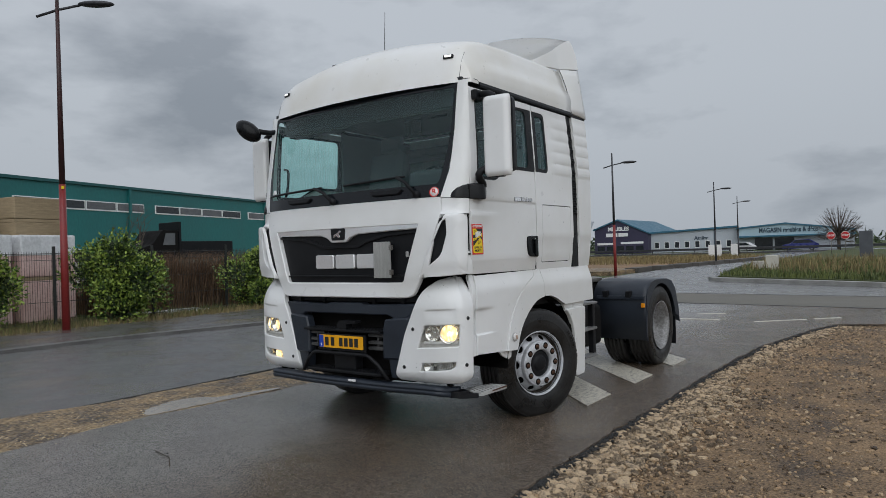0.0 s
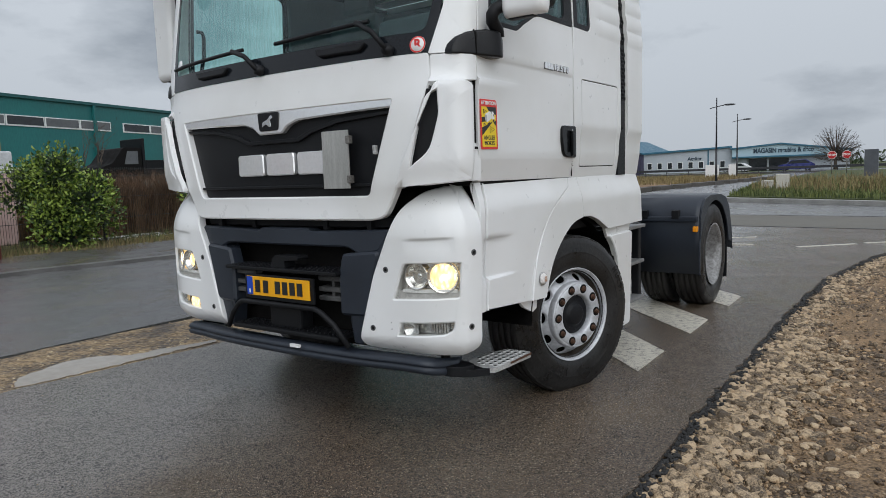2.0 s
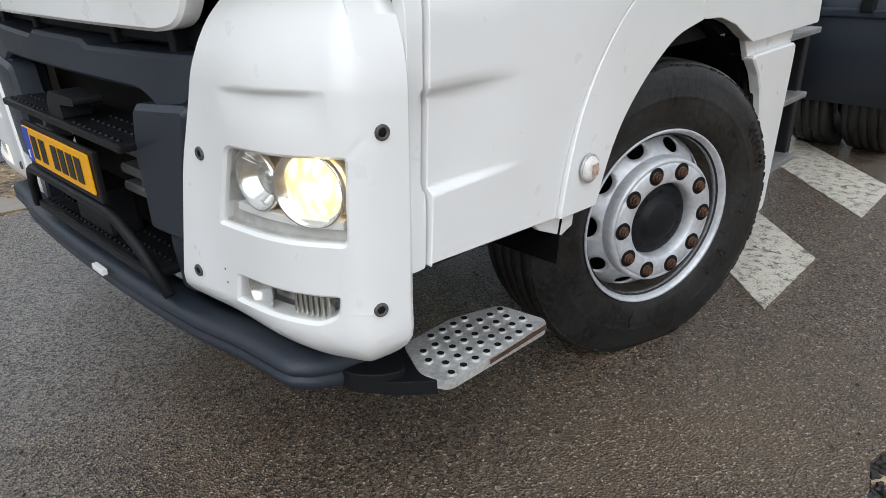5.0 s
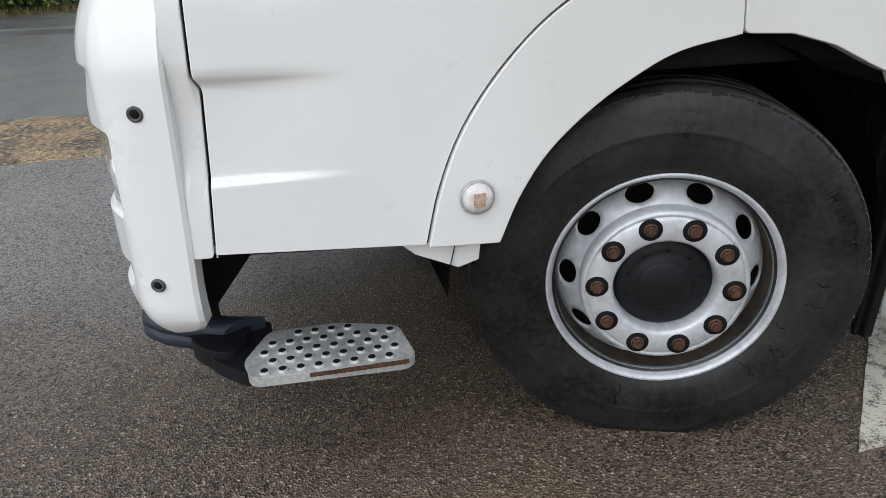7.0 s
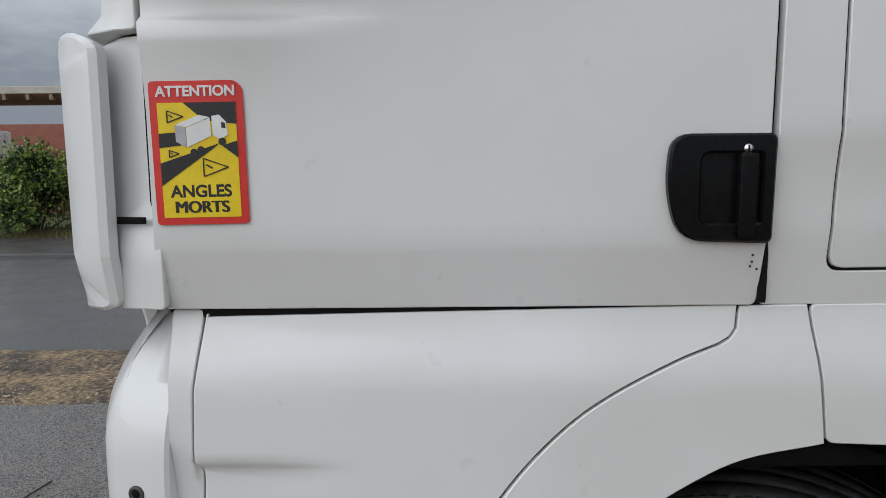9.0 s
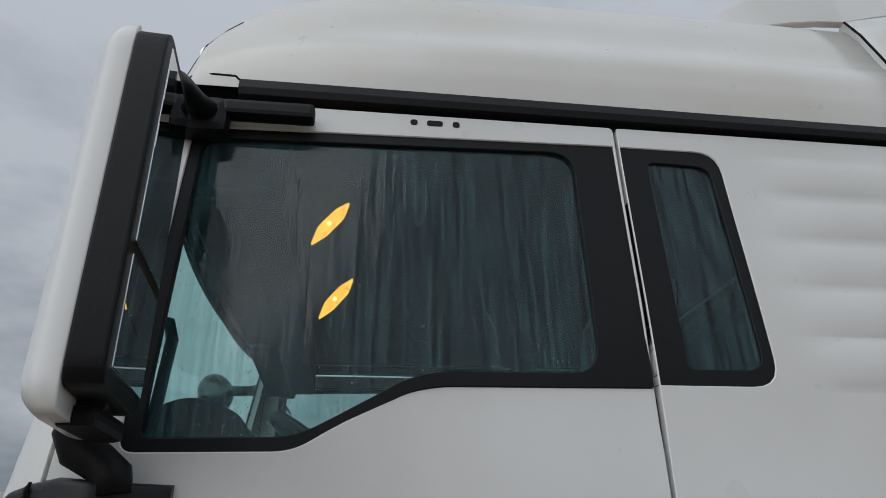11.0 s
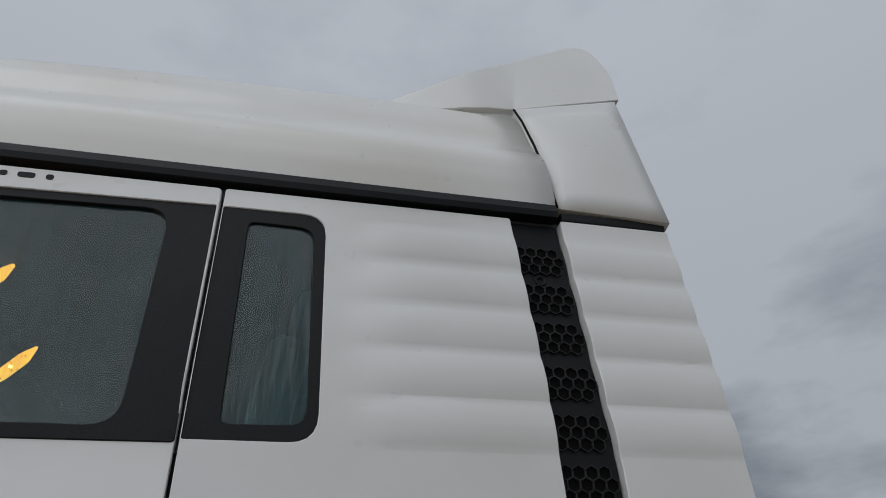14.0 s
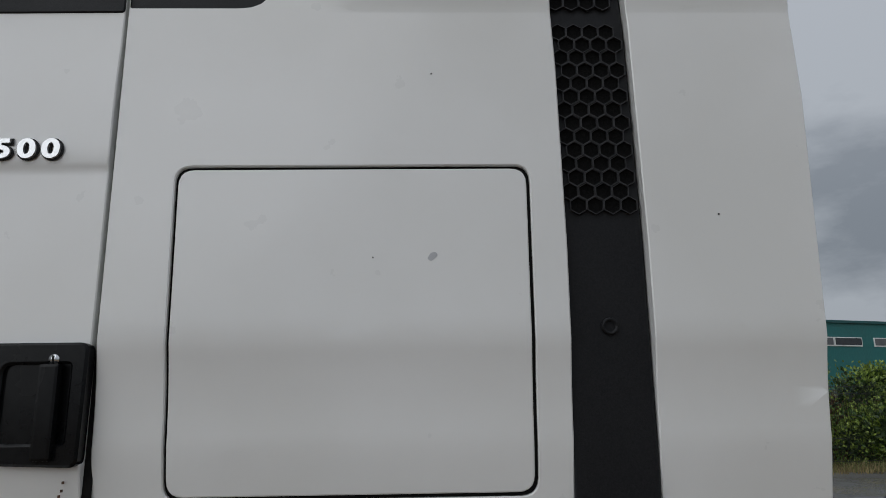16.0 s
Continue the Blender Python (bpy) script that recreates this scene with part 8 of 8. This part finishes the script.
# upper pole near-black: its silhouette against the sky is put into the paint
red = street_lamp((-11.75, 1.75, 0.0), 7.35, LAMPRED, (0.75, 0.66), "dark red street lamp pole on the footway", surface("sooty_red_paint", (0.020, 0.006, 0.006), (0.05, 0.012, 0.012), rough=(0.4, 0.6), grain=40, stain=3))
bm = bmesh.new()
box(bm, (-11.67, 1.69, 3.20), (-11.655, 1.75, 3.27), None, 0.003)
part("pole_label", bm, SIGNYEL, red)
street_lamp((-9.93, 28.8, 0.0), 5.9, LAMPRED, (1.0, 0.3), "slim street lamp with red foot beside the road", DARKPOLE)
street_lamp((-9.9, 48.0, 0.0), 5.6, DARKPOLE, (1.0, 0.3), "slim dark street lamp beside the road")
street_lamp((-12.6, 66.5, 0.0), 5.6, DARKPOLE, (1.0, 0.3), "slim dark street lamp beside the road")

# ---------------------------------------------------------------- teal warehouse behind the fence
wh0, wh1 = Vector((-20.0, -33.5, 0)), Vector((-52.0, 71.0, 0))
wdir = (wh1 - wh0).normalized()
wn_ = Vector((wdir.y, -wdir.x, 0))
wlen = (wh1 - wh0).length
wm = Matrix((( wdir.x, -wn_.x, 0, wh0.x), (wdir.y, -wn_.y, 0, wh0.y), (0, 0, 1, 0), (0, 0, 0, 1)))
ware = thing("warehouse", tuple(wh0), "long low teal clad warehouse with a strip of windows", "building")
START = 34.0


def wbox(lo, hi, bevel=0.0):
    bm = slab(lo, hi, None, bevel) if bevel else box(bmesh.new(), lo, hi)
    bm.transform(wm)
    return bm


part("wall", wbox((START, 0, -0.1), (wlen, 18, 5.85)), TEAL, ware)
part("roof", wbox((START - 0.2, -0.12, 5.85), (wlen + 0.2, 18.2, 6.02), 0.02), surface("dark_teal_trim", (0.01, 0.075, 0.08), (0.015, 0.10, 0.10), rough=(0.4, 0.6)), ware)
k = START + 0.8
i = 0
while k < wlen - 3:
    i += 1
    gap = 0.0 if i % 4 else 0.9
    win = part("window", wbox((k, -0.05, 4.48), (k + 2.15, 0.06, 5.02), 0.01), PAPERWHITE, ware, "white framed strip window")
    part("pane", wbox((k + 0.06, -0.065, 4.56), (k + 2.09, -0.052, 4.97)), GREYPANE if i % 3 else DARKPANE, win)
    k += 2.2 + gap
for x in np.arange(START + 4, wlen, 14.0):
    part("downpipe", wbox((x, -0.16, 0), (x + 0.18, -0.01, 5.85), 0.02), TEAL, ware)

# stacked goods in the yard behind the fence
def stack(place, size, mat, label, cat, rows=1, yaw=16, film=None, group="stacked goods"):
    s = thing("pallet_stack", place, label, cat, group)
    m = Matrix.Translation(place) @ Matrix.Rotation(radians(yaw), 4, "Z")
    hz = size[2] / rows
    for k in range(rows):
        part("load", slab((-size[0] / 2, -size[1] / 2, k * hz + 0.10), (size[0] / 2, size[1] / 2, (k + 1) * hz), m, 0.03), mat, s)
        part("pallet", slab((-size[0] / 2, -size[1] / 2, k * hz), (size[0] / 2, size[1] / 2, k * hz + 0.09), m, 0.01), TIMBER, s)
    if film:
        part("film_hood", slab((-size[0] / 2 - 0.02, -size[1] / 2 - 0.02, size[2] * 0.78), (size[0] / 2 + 0.02, size[1] / 2 + 0.02, size[2] + 0.03), m, 0.05), film, s)
    return s


for x, y, w in ((-15.6, 1.0, 1.6), (-15.9, 2.75, 1.5), (-15.3, -0.9, 1.6)):
    stack((x, y, -0.07), (w, 1.55, 2.35), PINKBLOCK, "pallets of pinkish blocks under white film", "pallet stack", 2, 14, FILM)
for x, y in ((-17.3, 3.2), (-17.2, 0.9)):
    stack((x, y, -0.07), (1.3, 1.5, 3.5), TIMBER, "tall stack of sawn timber packs", "timber stack", 5, 14)
for k in range(9):
    stack((-17.0 - 1.3 * (k % 3) - k * 0.5, -7.6 - 2.4 * k, -0.07), (1.6, 2.1, 2.1 + 0.5 * (k % 2)), BRICKRED if k % 3 else FILM, "pallet of red clay blocks in a builders yard" if k % 3 else "pallet of wrapped white goods", "pallet stack", 2, 14, FILM if k % 3 == 0 else None)
# builders' shed with an open upper storey, far down the yard
shed = thing("builders_shed", (-26, -20, 0), "long brick red shed with a pale roof beam on posts", "building")
for k in range(7):
    part("bay_wall", slab((-33, -34 + 3.6 * k, 0), (-27, -30.5 + 3.6 * k, 3.2), None, 0.02), BRICKRED, shed)
    part("roof_post", slab((-27.3, -34 + 3.6 * k, 3.2), (-27.05, -33.75 + 3.6 * k, 4.2), None, 0.02), CONCRETE, shed)
part("roof_beam", slab((-33, -34.5, 4.45), (-26.9, -8.8, 4.75), None, 0.03), CONCRETE, shed)
for k in range(26):
    part("rafter", slab((-27.2, -34.4 + 0.98 * k, 4.2), (-26.95, -34.25 + 0.98 * k, 4.45), None, 0.01), TIMBER, shed)
# flatbed lorry parked behind the fence
lorry = thing("flatbed_lorry", (-21.5, 10.0, -0.07), "dark flatbed lorry parked in the yard", "lorry")
part("cab", prism(rounded([(8.9, 0.8), (10.4, 0.8), (10.4, 2.75), (9.7, 2.75), (9.3, 2.2), (8.9, 2.05)], 0.1), -22.5, -20.9, "x", 0.03), VOID, lorry)
part("cab_window", prism([(9.72, 2.15), (10.25, 2.15), (10.25, 2.62), (9.85, 2.62)], -20.9, -20.885, "x"), GREYPANE, lorry)
part("bed", slab((-22.4, 10.45, 1.55), (-20.9, 13.0, 1.75), None, 0.03), BLACK, lorry)
part("headboard", slab((-22.4, 10.45, 1.7), (-20.9, 10.55, 3.1), None, 0.02), BLACK, lorry)
part("side_board", slab((-20.95, 10.55, 1.75), (-20.88, 13.0, 2.3), None, 0.02), BLACK, lorry)
for y in (9.4, 12.4):
    for x in (-22.3, -21.0):
        bm = tyre_mesh(0.42, 0.26, 0.2)
        bm.transform(Matrix.Translation((x, y, 0.36)))
        part("wheel", bm, RUBBER, lorry)


def parked_car(place, yaw, mat, label, group="parked cars", scale=1.0):
    c = thing("parked_car", place, label, "car", group)
    m = Matrix.Translation(place) @ Matrix.Rotation(radians(yaw), 4, "Z") @ Matrix.Scale(scale, 4)
    body = prism(rounded([(-2.1, 0.25), (2.1, 0.25), (2.15, 0.62), (1.9, 0.82), (1.15, 0.92), (0.55, 1.40), (-1.1, 1.45), (-1.9, 0.95), (-2.15, 0.85)], 0.12), -0.85, 0.85, "y", 0.05)
    body.transform(m)
    part("body", body, mat, c)
    for s in (-1, 1):
        gl = prism([(1.0, 0.95), (0.50, 1.34), (-1.0, 1.37), (-1.6, 0.98)], s * 0.853, s * 0.862, "y")
        gl.transform(m)
        part("side_window", gl, DARKPANE, c)
        for x in (-1.35, 1.35):
            bm = tyre_mesh(0.32, 0.2, 0.19)
            bm.transform(m @ Matrix.Translation((x, s * 0.76, 0.32)) @ Matrix.Rotation(math.pi / 2, 4, "Z"))
            part("wheel", bm, RUBBER, c)
    return c


WHITECAR = surface("white_car_paint", (0.5, 0.5, 0.5), (0.62, 0.62, 0.62), rough=(0.2, 0.35), coat=0.5)
parked_car((-19.8, 4.9, 0.62), 104, WHITECAR, "white car parked behind the fence")
part("yard_ramp", slab((-22.0, 2.9, -0.08), (-17.6, 6.9, 0.62), None, 0.05), EARTH, None)
tagged(bpy.data.objects["yard_ramp"], "raised earth bank in the yard", "bank", kind="structure")
bare_tree((-21.6, 8.9, -0.05), 5.5, 0.42, 31, 0.07, 5, "slender bare tree in the yard", 2)


def tufts(name, count, area, height, mat, label, cat, seed, lean=0.35, width=0.006):
    r = random.Random(seed)
    V, Fc = [], []
    for _ in range(count):
        x, y, z = area(r)
        h = height * r.uniform(0.5, 1.3)
        a = r.uniform(0, 6.28)
        d = Vector((math.cos(a), math.sin(a), 0))
        s = Vector((-d.y, d.x, 0)) * width * r.uniform(0.7, 1.6)
        p, q, t = Vector((x, y, z)), Vector((x, y, z + h * 0.6)) + d * h * lean * 0.3, Vector((x, y, z + h)) + d * h * lean
        o = len(V)
        V += [tuple(p - s), tuple(p + s), tuple(q + s * 0.7), tuple(q - s * 0.7), tuple(t)]
        Fc += [(o, o + 1, o + 2, o + 3), (o + 3, o + 2, o + 4)]
    me = bpy.data.meshes.new(name)
    me.from_pydata(V, [], Fc)
    me.materials.append(mat)
    return tagged(new(name, me), label, cat, kind="stuff")


tufts("verge_grass", 16000, lambda r: (r.uniform(-13.4, -11.75) if r.random() < 0.8 else r.uniform(-14, -12), r.uniform(-10, 13), -0.02), 0.16, DRYBLADES, "dry straw-coloured grass along the fence foot", "grass", 41)
tufts("fence_grass", 9000, lambda r: (r.uniform(-14.5, -12.0), r.uniform(-10, 13), -0.05), 0.22, BLADES, "green grass along the fence foot", "grass", 42)
tufts("brown_reeds", 17000, lambda r: (r.uniform(-17.0, -15.2), r.uniform(4.6, 13.0), -0.05), 1.5, DRYREED, "brown dry hedge behind the fence", "hedge", 43, 0.55, 0.009)
bm = bmesh.new()
box(bm, (-14.7, 5.0, 0.0), (-13.7, 6.9, 0.05))
tagged(part("plastic_sheet", bm, FILM), "crumpled white plastic sheet on the ground", "plastic sheet")

# ---------------------------------------------------------------- grass island and far side of the junction
sheet("grass_bank", [(-3.6, 24.3), (2.65, 20.25), (12, 18.75), (60, 18.75), (60, 120), (-9.8, 120), (-6.1, 43)], 0.16, GRASS, "rough grass bank beyond the junction", "grass", 0.3)
sheet("bare_plot", [(-40, 31), (-10.8, 31), (-12.5, 75), (-60, 75)], 0.12, EARTH, "bare brown building plot", "earth", 0.3)
sheet("sand_patch", [(-24, 30.2), (-10.8, 30.2), (-10.9, 36), (-22, 37)], 0.16, SAND, "pale sand heap spread beside the road", "sand", 0.3)
sheet("muddy_band", wobble([(-3.2, 16.1), (2.8, 15.5), (60, 15.4)], 0.04, 9) + [(60, 11.5), (12, 11.4), (3.05, 11.95), (-1.6, 12.5), (-2.6, 12.7)], 0.004, surface("old_brownish_asphalt", (0.10, 0.092, 0.075), (0.17, 0.158, 0.132), rough=(0.6, 0.8), grain=60, stain=0.8, bump=0.003, bump_scale=60), "strip of dry brownish old asphalt", "road", 0.04)

TARLINE = surface("dark_tar_joint", (0.008, 0.008, 0.008), (0.02, 0.02, 0.02), rough=(0.4, 0.6))
for pts in ([(-3.2, 16.1), (2.8, 15.5), (30, 15.4)], [(-1.6, 12.5), (3.05, 11.95), (12, 11.4), (30, 11.4)]):
    near = wobble(pts, 0.02, 12, 0.4)
    bm = prism(near + [(x, y + 0.07) for x, y in near[::-1]], -0.01, 0.009)
    tagged(part("tar_joint", bm, TARLINE), "dark tar joint across the road", "joint", kind="structure")
for k in range(12):
    stack((-23.5 - 1.1 * (k % 2), -31.0 + 1.9 * k, -0.07), (1.5, 1.5 + 0.2 * (k % 3), 1.9 + 0.45 * ((k * 7) % 4)), (BRICKRED, TIMBER, BRICKRED, FILM)[k % 4], ("pallet of red clay blocks in a builders yard", "stack of sawn timber in a builders yard", "pallet of red clay blocks in a builders yard", "pallet of wrapped white goods")[k % 4], "pallet stack", 2 + k % 2, 10)


def bank(r):
    y = 18.9 + r.uniform(0, 1) ** 1.6 * 26
    x0 = float(np.interp(y, (18.75, 20.3, 24.3, 44), (12, 2.8, -3.5, -6.1)))
    return x0 + r.uniform(0, 1) ** 1.2 * 24, y, 0.14


tufts("bank_grass", 42000, bank, 0.22, BLADES, "rough green grass on the bank", "grass", 44, 0.4, 0.012)
tufts("bank_weeds", 9000, lambda r: (lambda p: (p[0], p[1] + 3, p[2]))(bank(r)), 0.5, DRYBLADES, "dry tall weeds on the bank", "weeds", 45, 0.3, 0.012)
tufts("plot_grass", 12000, lambda r: (r.uniform(-36, -11), r.uniform(44, 72), 0.1), 0.35, DRYBLADES, "dry grass on the building plot", "grass", 46, 0.3, 0.02)
for x, y, w, h in ((-2.5, 29.6, 0.46, 0.78), (-3.3, 30.6, 0.42, 0.5), (-14.2, 33.0, 0.55, 1.0)):
    b = part("concrete_block", slab((x - w / 2, y - 0.3, 0.1), (x + w / 2, y + 0.3, 0.1 + h), None, 0.03), CONCRETE, None)
    tagged(b, "pale concrete block standing on the verge", "concrete block", "concrete blocks")
for k in range(9):
    b = part("kerb_slab", slab((-10.9 + 0.25 * k - 0.6, 34 + 3.2 * k, -0.05), (-10.9 + 0.25 * k + 0.25, 36.4 + 3.2 * k, 0.22), None, 0.02), surface("dark_slab", (0.05, 0.045, 0.04), (0.10, 0.09, 0.08), rough=(0.6, 0.8)) if k == 0 else bpy.data.materials["dark_slab"], None)
    tagged(b, "dark concrete slab lying along the road", "concrete slab", "slabs along the road")
# guard rail
rail = thing("guard_rail", (-40, 100, 0), "dark guard rail along the far road", "guard rail")
for k in range(34):
    part("rail_post", slab((-62 + 3.2 * k, 99.9, 0), (-61.88 + 3.2 * k, 100.05, 0.85), None, 0.01), DARKPOLE, rail)
part("rail_beam", slab((-62, 99.75, 0.55), (46, 99.9, 0.88), None, 0.03), DARKPOLE, rail)
sheet("far_road", [(-140, 101), (120, 101), (120, 108), (-140, 108)], 0.17, ROADTAR, "far road behind the guard rail", "road", 0.3)

# ---------------------------------------------------------------- furniture shop
SD = 150.0


def at_angle(az, dist=SD):
    a = radians(az)
    return Vector((4.32 - dist * math.sin(a), -5.58 + dist * math.cos(a), 0))


shop = thing("furniture_shop", (-30, 140, 0), "low pale blue furniture shop with lettered gable", "building")
A, B = at_angle(19.8), at_angle(5.5)
sd = (B - A).normalized()
sn = Vector((sd.y, -sd.x, 0))
sm = Matrix(((sd.x, -sn.x, 0, A.x), (sd.y, -sn.y, 0, A.y), (0, 0, 1, 0), (0, 0, 0, 1)))
SL = (B - A).length


def sbox(lo, hi, bevel=0.0):
    bm = slab(lo, hi, None, bevel) if bevel else box(bmesh.new(), lo, hi)
    bm.transform(sm)
    return bm


def sprism(pts, lo, hi):
    bm = prism(pts, lo, hi, "y")
    bm.transform(sm)
    return bm


s1 = SL * (19.8 - 13.2) / 14.3
part("workshop_wall", sprism([(0, 0), (s1, 0), (s1, 4.6), (0, 3.9)], 0, 20), WHITECLAD, shop)
part("workshop_roof", sprism([(-0.4, 3.9), (s1, 4.65), (s1, 5.0), (-0.4, 4.25)], -0.5, 20.2), ROOFBLUE, shop)
part("shop_wall", sprism([(s1, 0), (SL, 0), (SL, 2.5), (s1, 2.5)], 0.0, 30), WHITECLAD, shop)
apex = s1 + (SL - s1) * 0.42
part("fascia", sprism([(s1, 2.7), (SL, 2.7), (SL, 3.3), (apex, 4.9), (s1, 4.2)], -1.2, 30), PALEBLUE, shop)
part("fascia_trim", sprism([(s1 - 0.3, 4.2), (apex, 4.9), (SL + 0.3, 3.3), (SL + 0.3, 3.55), (apex, 5.18), (s1 - 0.3, 4.48)], -1.5, 30.2), ROOFBLUE, shop)
part("canopy", sbox((s1, -2.2, 2.5), (SL, 0, 2.8), 0.02), ROOFBLUE, shop)
for x0, w in ((s1 + 3.0, 3.2), (s1 + 6.6, 3.4)):
    part("entrance", sbox((x0, -0.08, 0), (x0 + w, 0.05, 2.3)), DARKPANE, shop)
for k in range(8):
    x = 1.2 + k * (s1 - 3) / 7.2
    win = part("window", sbox((x, -0.06, 0.8), (x + 0.95, 0.02, 2.2)), PAPERWHITE, shop)
    part("pane", sbox((x + 0.08, -0.08, 0.9), (x + 0.87, -0.05, 2.1)), DARKPANE, win)
part("wall_joint", sbox((s1 * 0.74, -0.1, 0), (s1 * 0.745 + 0.15, 0, 4.4)), ROOFBLUE, shop)
LETTERBLUE = surface("dark_blue_lettering", (0.01, 0.03, 0.05), (0.02, 0.045, 0.07), rough=(0.5, 0.6))
lettering("MAGASIN meubles & déco", 1.25, sm @ Matrix.Translation((SL * 0.70, -1.25, 3.75)) @ Matrix.Rotation(math.pi / 2, 4, "X") @ Matrix.Diagonal((0.74, 1, 1, 1)), LETTERBLUE, shop, "shop_lettering", 0.03)
lettering("Atelier", 0.95, sm @ Matrix.Translation((SL * 0.2776, -0.08, 2.75)) @ Matrix.Rotation(math.pi / 2, 4, "X"), LETTERBLUE, shop, "workshop_lettering", 0.03)
hall = thing("violet_hall", tuple(at_angle(22)), "dark violet gabled shop hall with white lettering", "building")
A2, B2 = at_angle(24.0, 152), at_angle(19.85, 148)
hd_ = (B2 - A2).normalized()
hn = Vector((hd_.y, -hd_.x, 0))
hm = Matrix(((hd_.x, -hn.x, 0, A2.x), (hd_.y, -hn.y, 0, A2.y), (0, 0, 1, 0), (0, 0, 0, 1)))
HL = (B2 - A2).length
bm = prism([(0, 0), (HL, 0), (HL, 4.0), (HL * 0.45, 7.0), (0, 5.0)], 0, 25, "y")
bm.transform(hm)
part("wall", bm, PURPLE, hall)
bm = prism([(-0.3, 5.0), (HL * 0.45, 7.0), (HL + 0.3, 4.0), (HL + 0.3, 4.25), (HL * 0.45, 7.3), (-0.3, 5.3)], -0.3, 25, "y")
bm.transform(hm)
part("roof_edge", bm, ROOFBLUE, hall)
lettering("MEUBLES", 1.15, hm @ Matrix.Translation((HL * 0.46, -0.06, 5.2)) @ Matrix.Rotation(math.pi / 2, 4, "X"), PAPERWHITE, hall, "hall_lettering", 0.03)
for x0, x1, z in ((0.22, 0.36, 3.6), (0.38, 0.44, 3.6), (0.46, 0.64, 3.6), (0.05, 0.40, 1.9), (0.5, 0.92, 2.0)):
    bm = slab((HL * x0, -0.08, z), (HL * x1, -0.02, z + (0.75 if z > 3 else 0.45)), None, 0.02)
    bm.transform(hm)
    part("name_bar", bm, PAPERWHITE, hall)
for k in range(5):
    bm = slab((0.6 + k * 2.1, -0.06, 0.2), (2.2 + k * 2.1, 0.02, 1.6), None, 0.02)
    bm.transform(hm)
    part("shop_window", bm, DARKPANE, hall)

p = at_angle(6.5, 118)
round_tree((p.x, p.y, -0.05), 6.8, 3.3, 33)
for az in (7.0, 6.1):
    q = at_angle(az, 78)
    st = thing("stop_sign", tuple(q), "red octagonal stop sign on a grey post", "road sign", "stop signs")
    part("post", rod(bmesh.new(), (q.x, q.y, -0.05), (q.x, q.y, 2.0), 0.04, 8), STEEL, st)
    oc = lambda r: [(r * math.cos(radians(22.5 + 45 * k)), r * math.sin(radians(22.5 + 45 * k))) for k in range(8)]
    for nm, rr, mt, d in (("sign_border", 0.41, PAPERWHITE, 0.0), ("sign_face", 0.37, SIGNRED, -0.02)):
        bm = prism(oc(rr), q.y - 0.08 + d, q.y - 0.05 + d, "y")
        bm.transform(Matrix.Translation((q.x, 0, 1.95)))
        part(nm, bm, mt, st)
    lettering("STOP", 0.25, Matrix.Translation((q.x, q.y - 0.11, 1.95)) @ Matrix.Rotation(math.pi / 2, 4, "X"), PAPERWHITE, st)
q = at_angle(4.85, 62)
t = part("totem_sign", slab((q.x - 0.45, q.y - 0.15, 0), (q.x + 0.45, q.y + 0.15, 2.15), None, 0.03), surface("dark_grey_totem", (0.06, 0.065, 0.075), (0.10, 0.105, 0.12), rough=(0.4, 0.5)), None)
tagged(t, "plain dark grey totem sign on the grass", "sign")
q = at_angle(9.0, 116)
parked_car((q.x, q.y, 0.1), 190, surface("blue_car_paint", (0.015, 0.02, 0.12), (0.025, 0.035, 0.18), rough=(0.2, 0.35), coat=0.5), "dark blue van parked by the shop", scale=1.15)
q = at_angle(13.0, 122)
parked_car((q.x, q.y, 0.1), 175, WHITECAR, "white car parked by the shop")
for az, w in ((14.9, 1.3), (13.5, 0.7)):
    q = at_angle(az, 76)
    bm = slab((q.x - w / 2, q.y - 0.03, 0.2), (q.x + w / 2, q.y + 0.03, 0.2 + 1.2), None, 0.01)
    tagged(part("notice_board", bm, PAPERWHITE), "small white notice board on the verge", "sign", "notice boards")
q = at_angle(24.6, 150)
tw = thing("water_tower", tuple(q), "distant pale water tower", "tower")
part("stem", rod(bmesh.new(), (q.x, q.y, 0), (q.x, q.y, 5.0), 0.5, 12), WHITECLAD, tw)
part("tank", rod(bmesh.new(), (q.x, q.y, 5.0), (q.x, q.y, 7.0), 0.6, 16, 1.6), WHITECLAD, tw)
# far tree line
r = random.Random(77)
V, Fc = [], []
for k in range(900):
    a = r.uniform(-0.7, 2.9)
    d = r.uniform(240, 330)
    x, y, h = 4 - d * math.sin(a), -5 + d * math.cos(a), r.uniform(2.5, 6.0)
    for _ in range(10):
        p = Vector((x + r.gauss(0, 2.4), y + r.gauss(0, 2.4), abs(r.gauss(h * 0.45, h * 0.25))))
        o = len(V)
        u, v = Vector((r.gauss(0, 1), r.gauss(0, 1), r.gauss(0, 1))), Vector((r.gauss(0, 1), r.gauss(0, 1), r.gauss(0, 1)))
        V += [tuple(p), tuple(p + u), tuple(p + v)]
        Fc.append((o, o + 1, o + 2))
me = bpy.data.meshes.new("far_woods")
me.from_pydata(V, [], Fc)
me.materials.append(LEAFDARK)
tagged(new("far_woods", me), "low dark far woods on the horizon", "woods", kind="stuff")
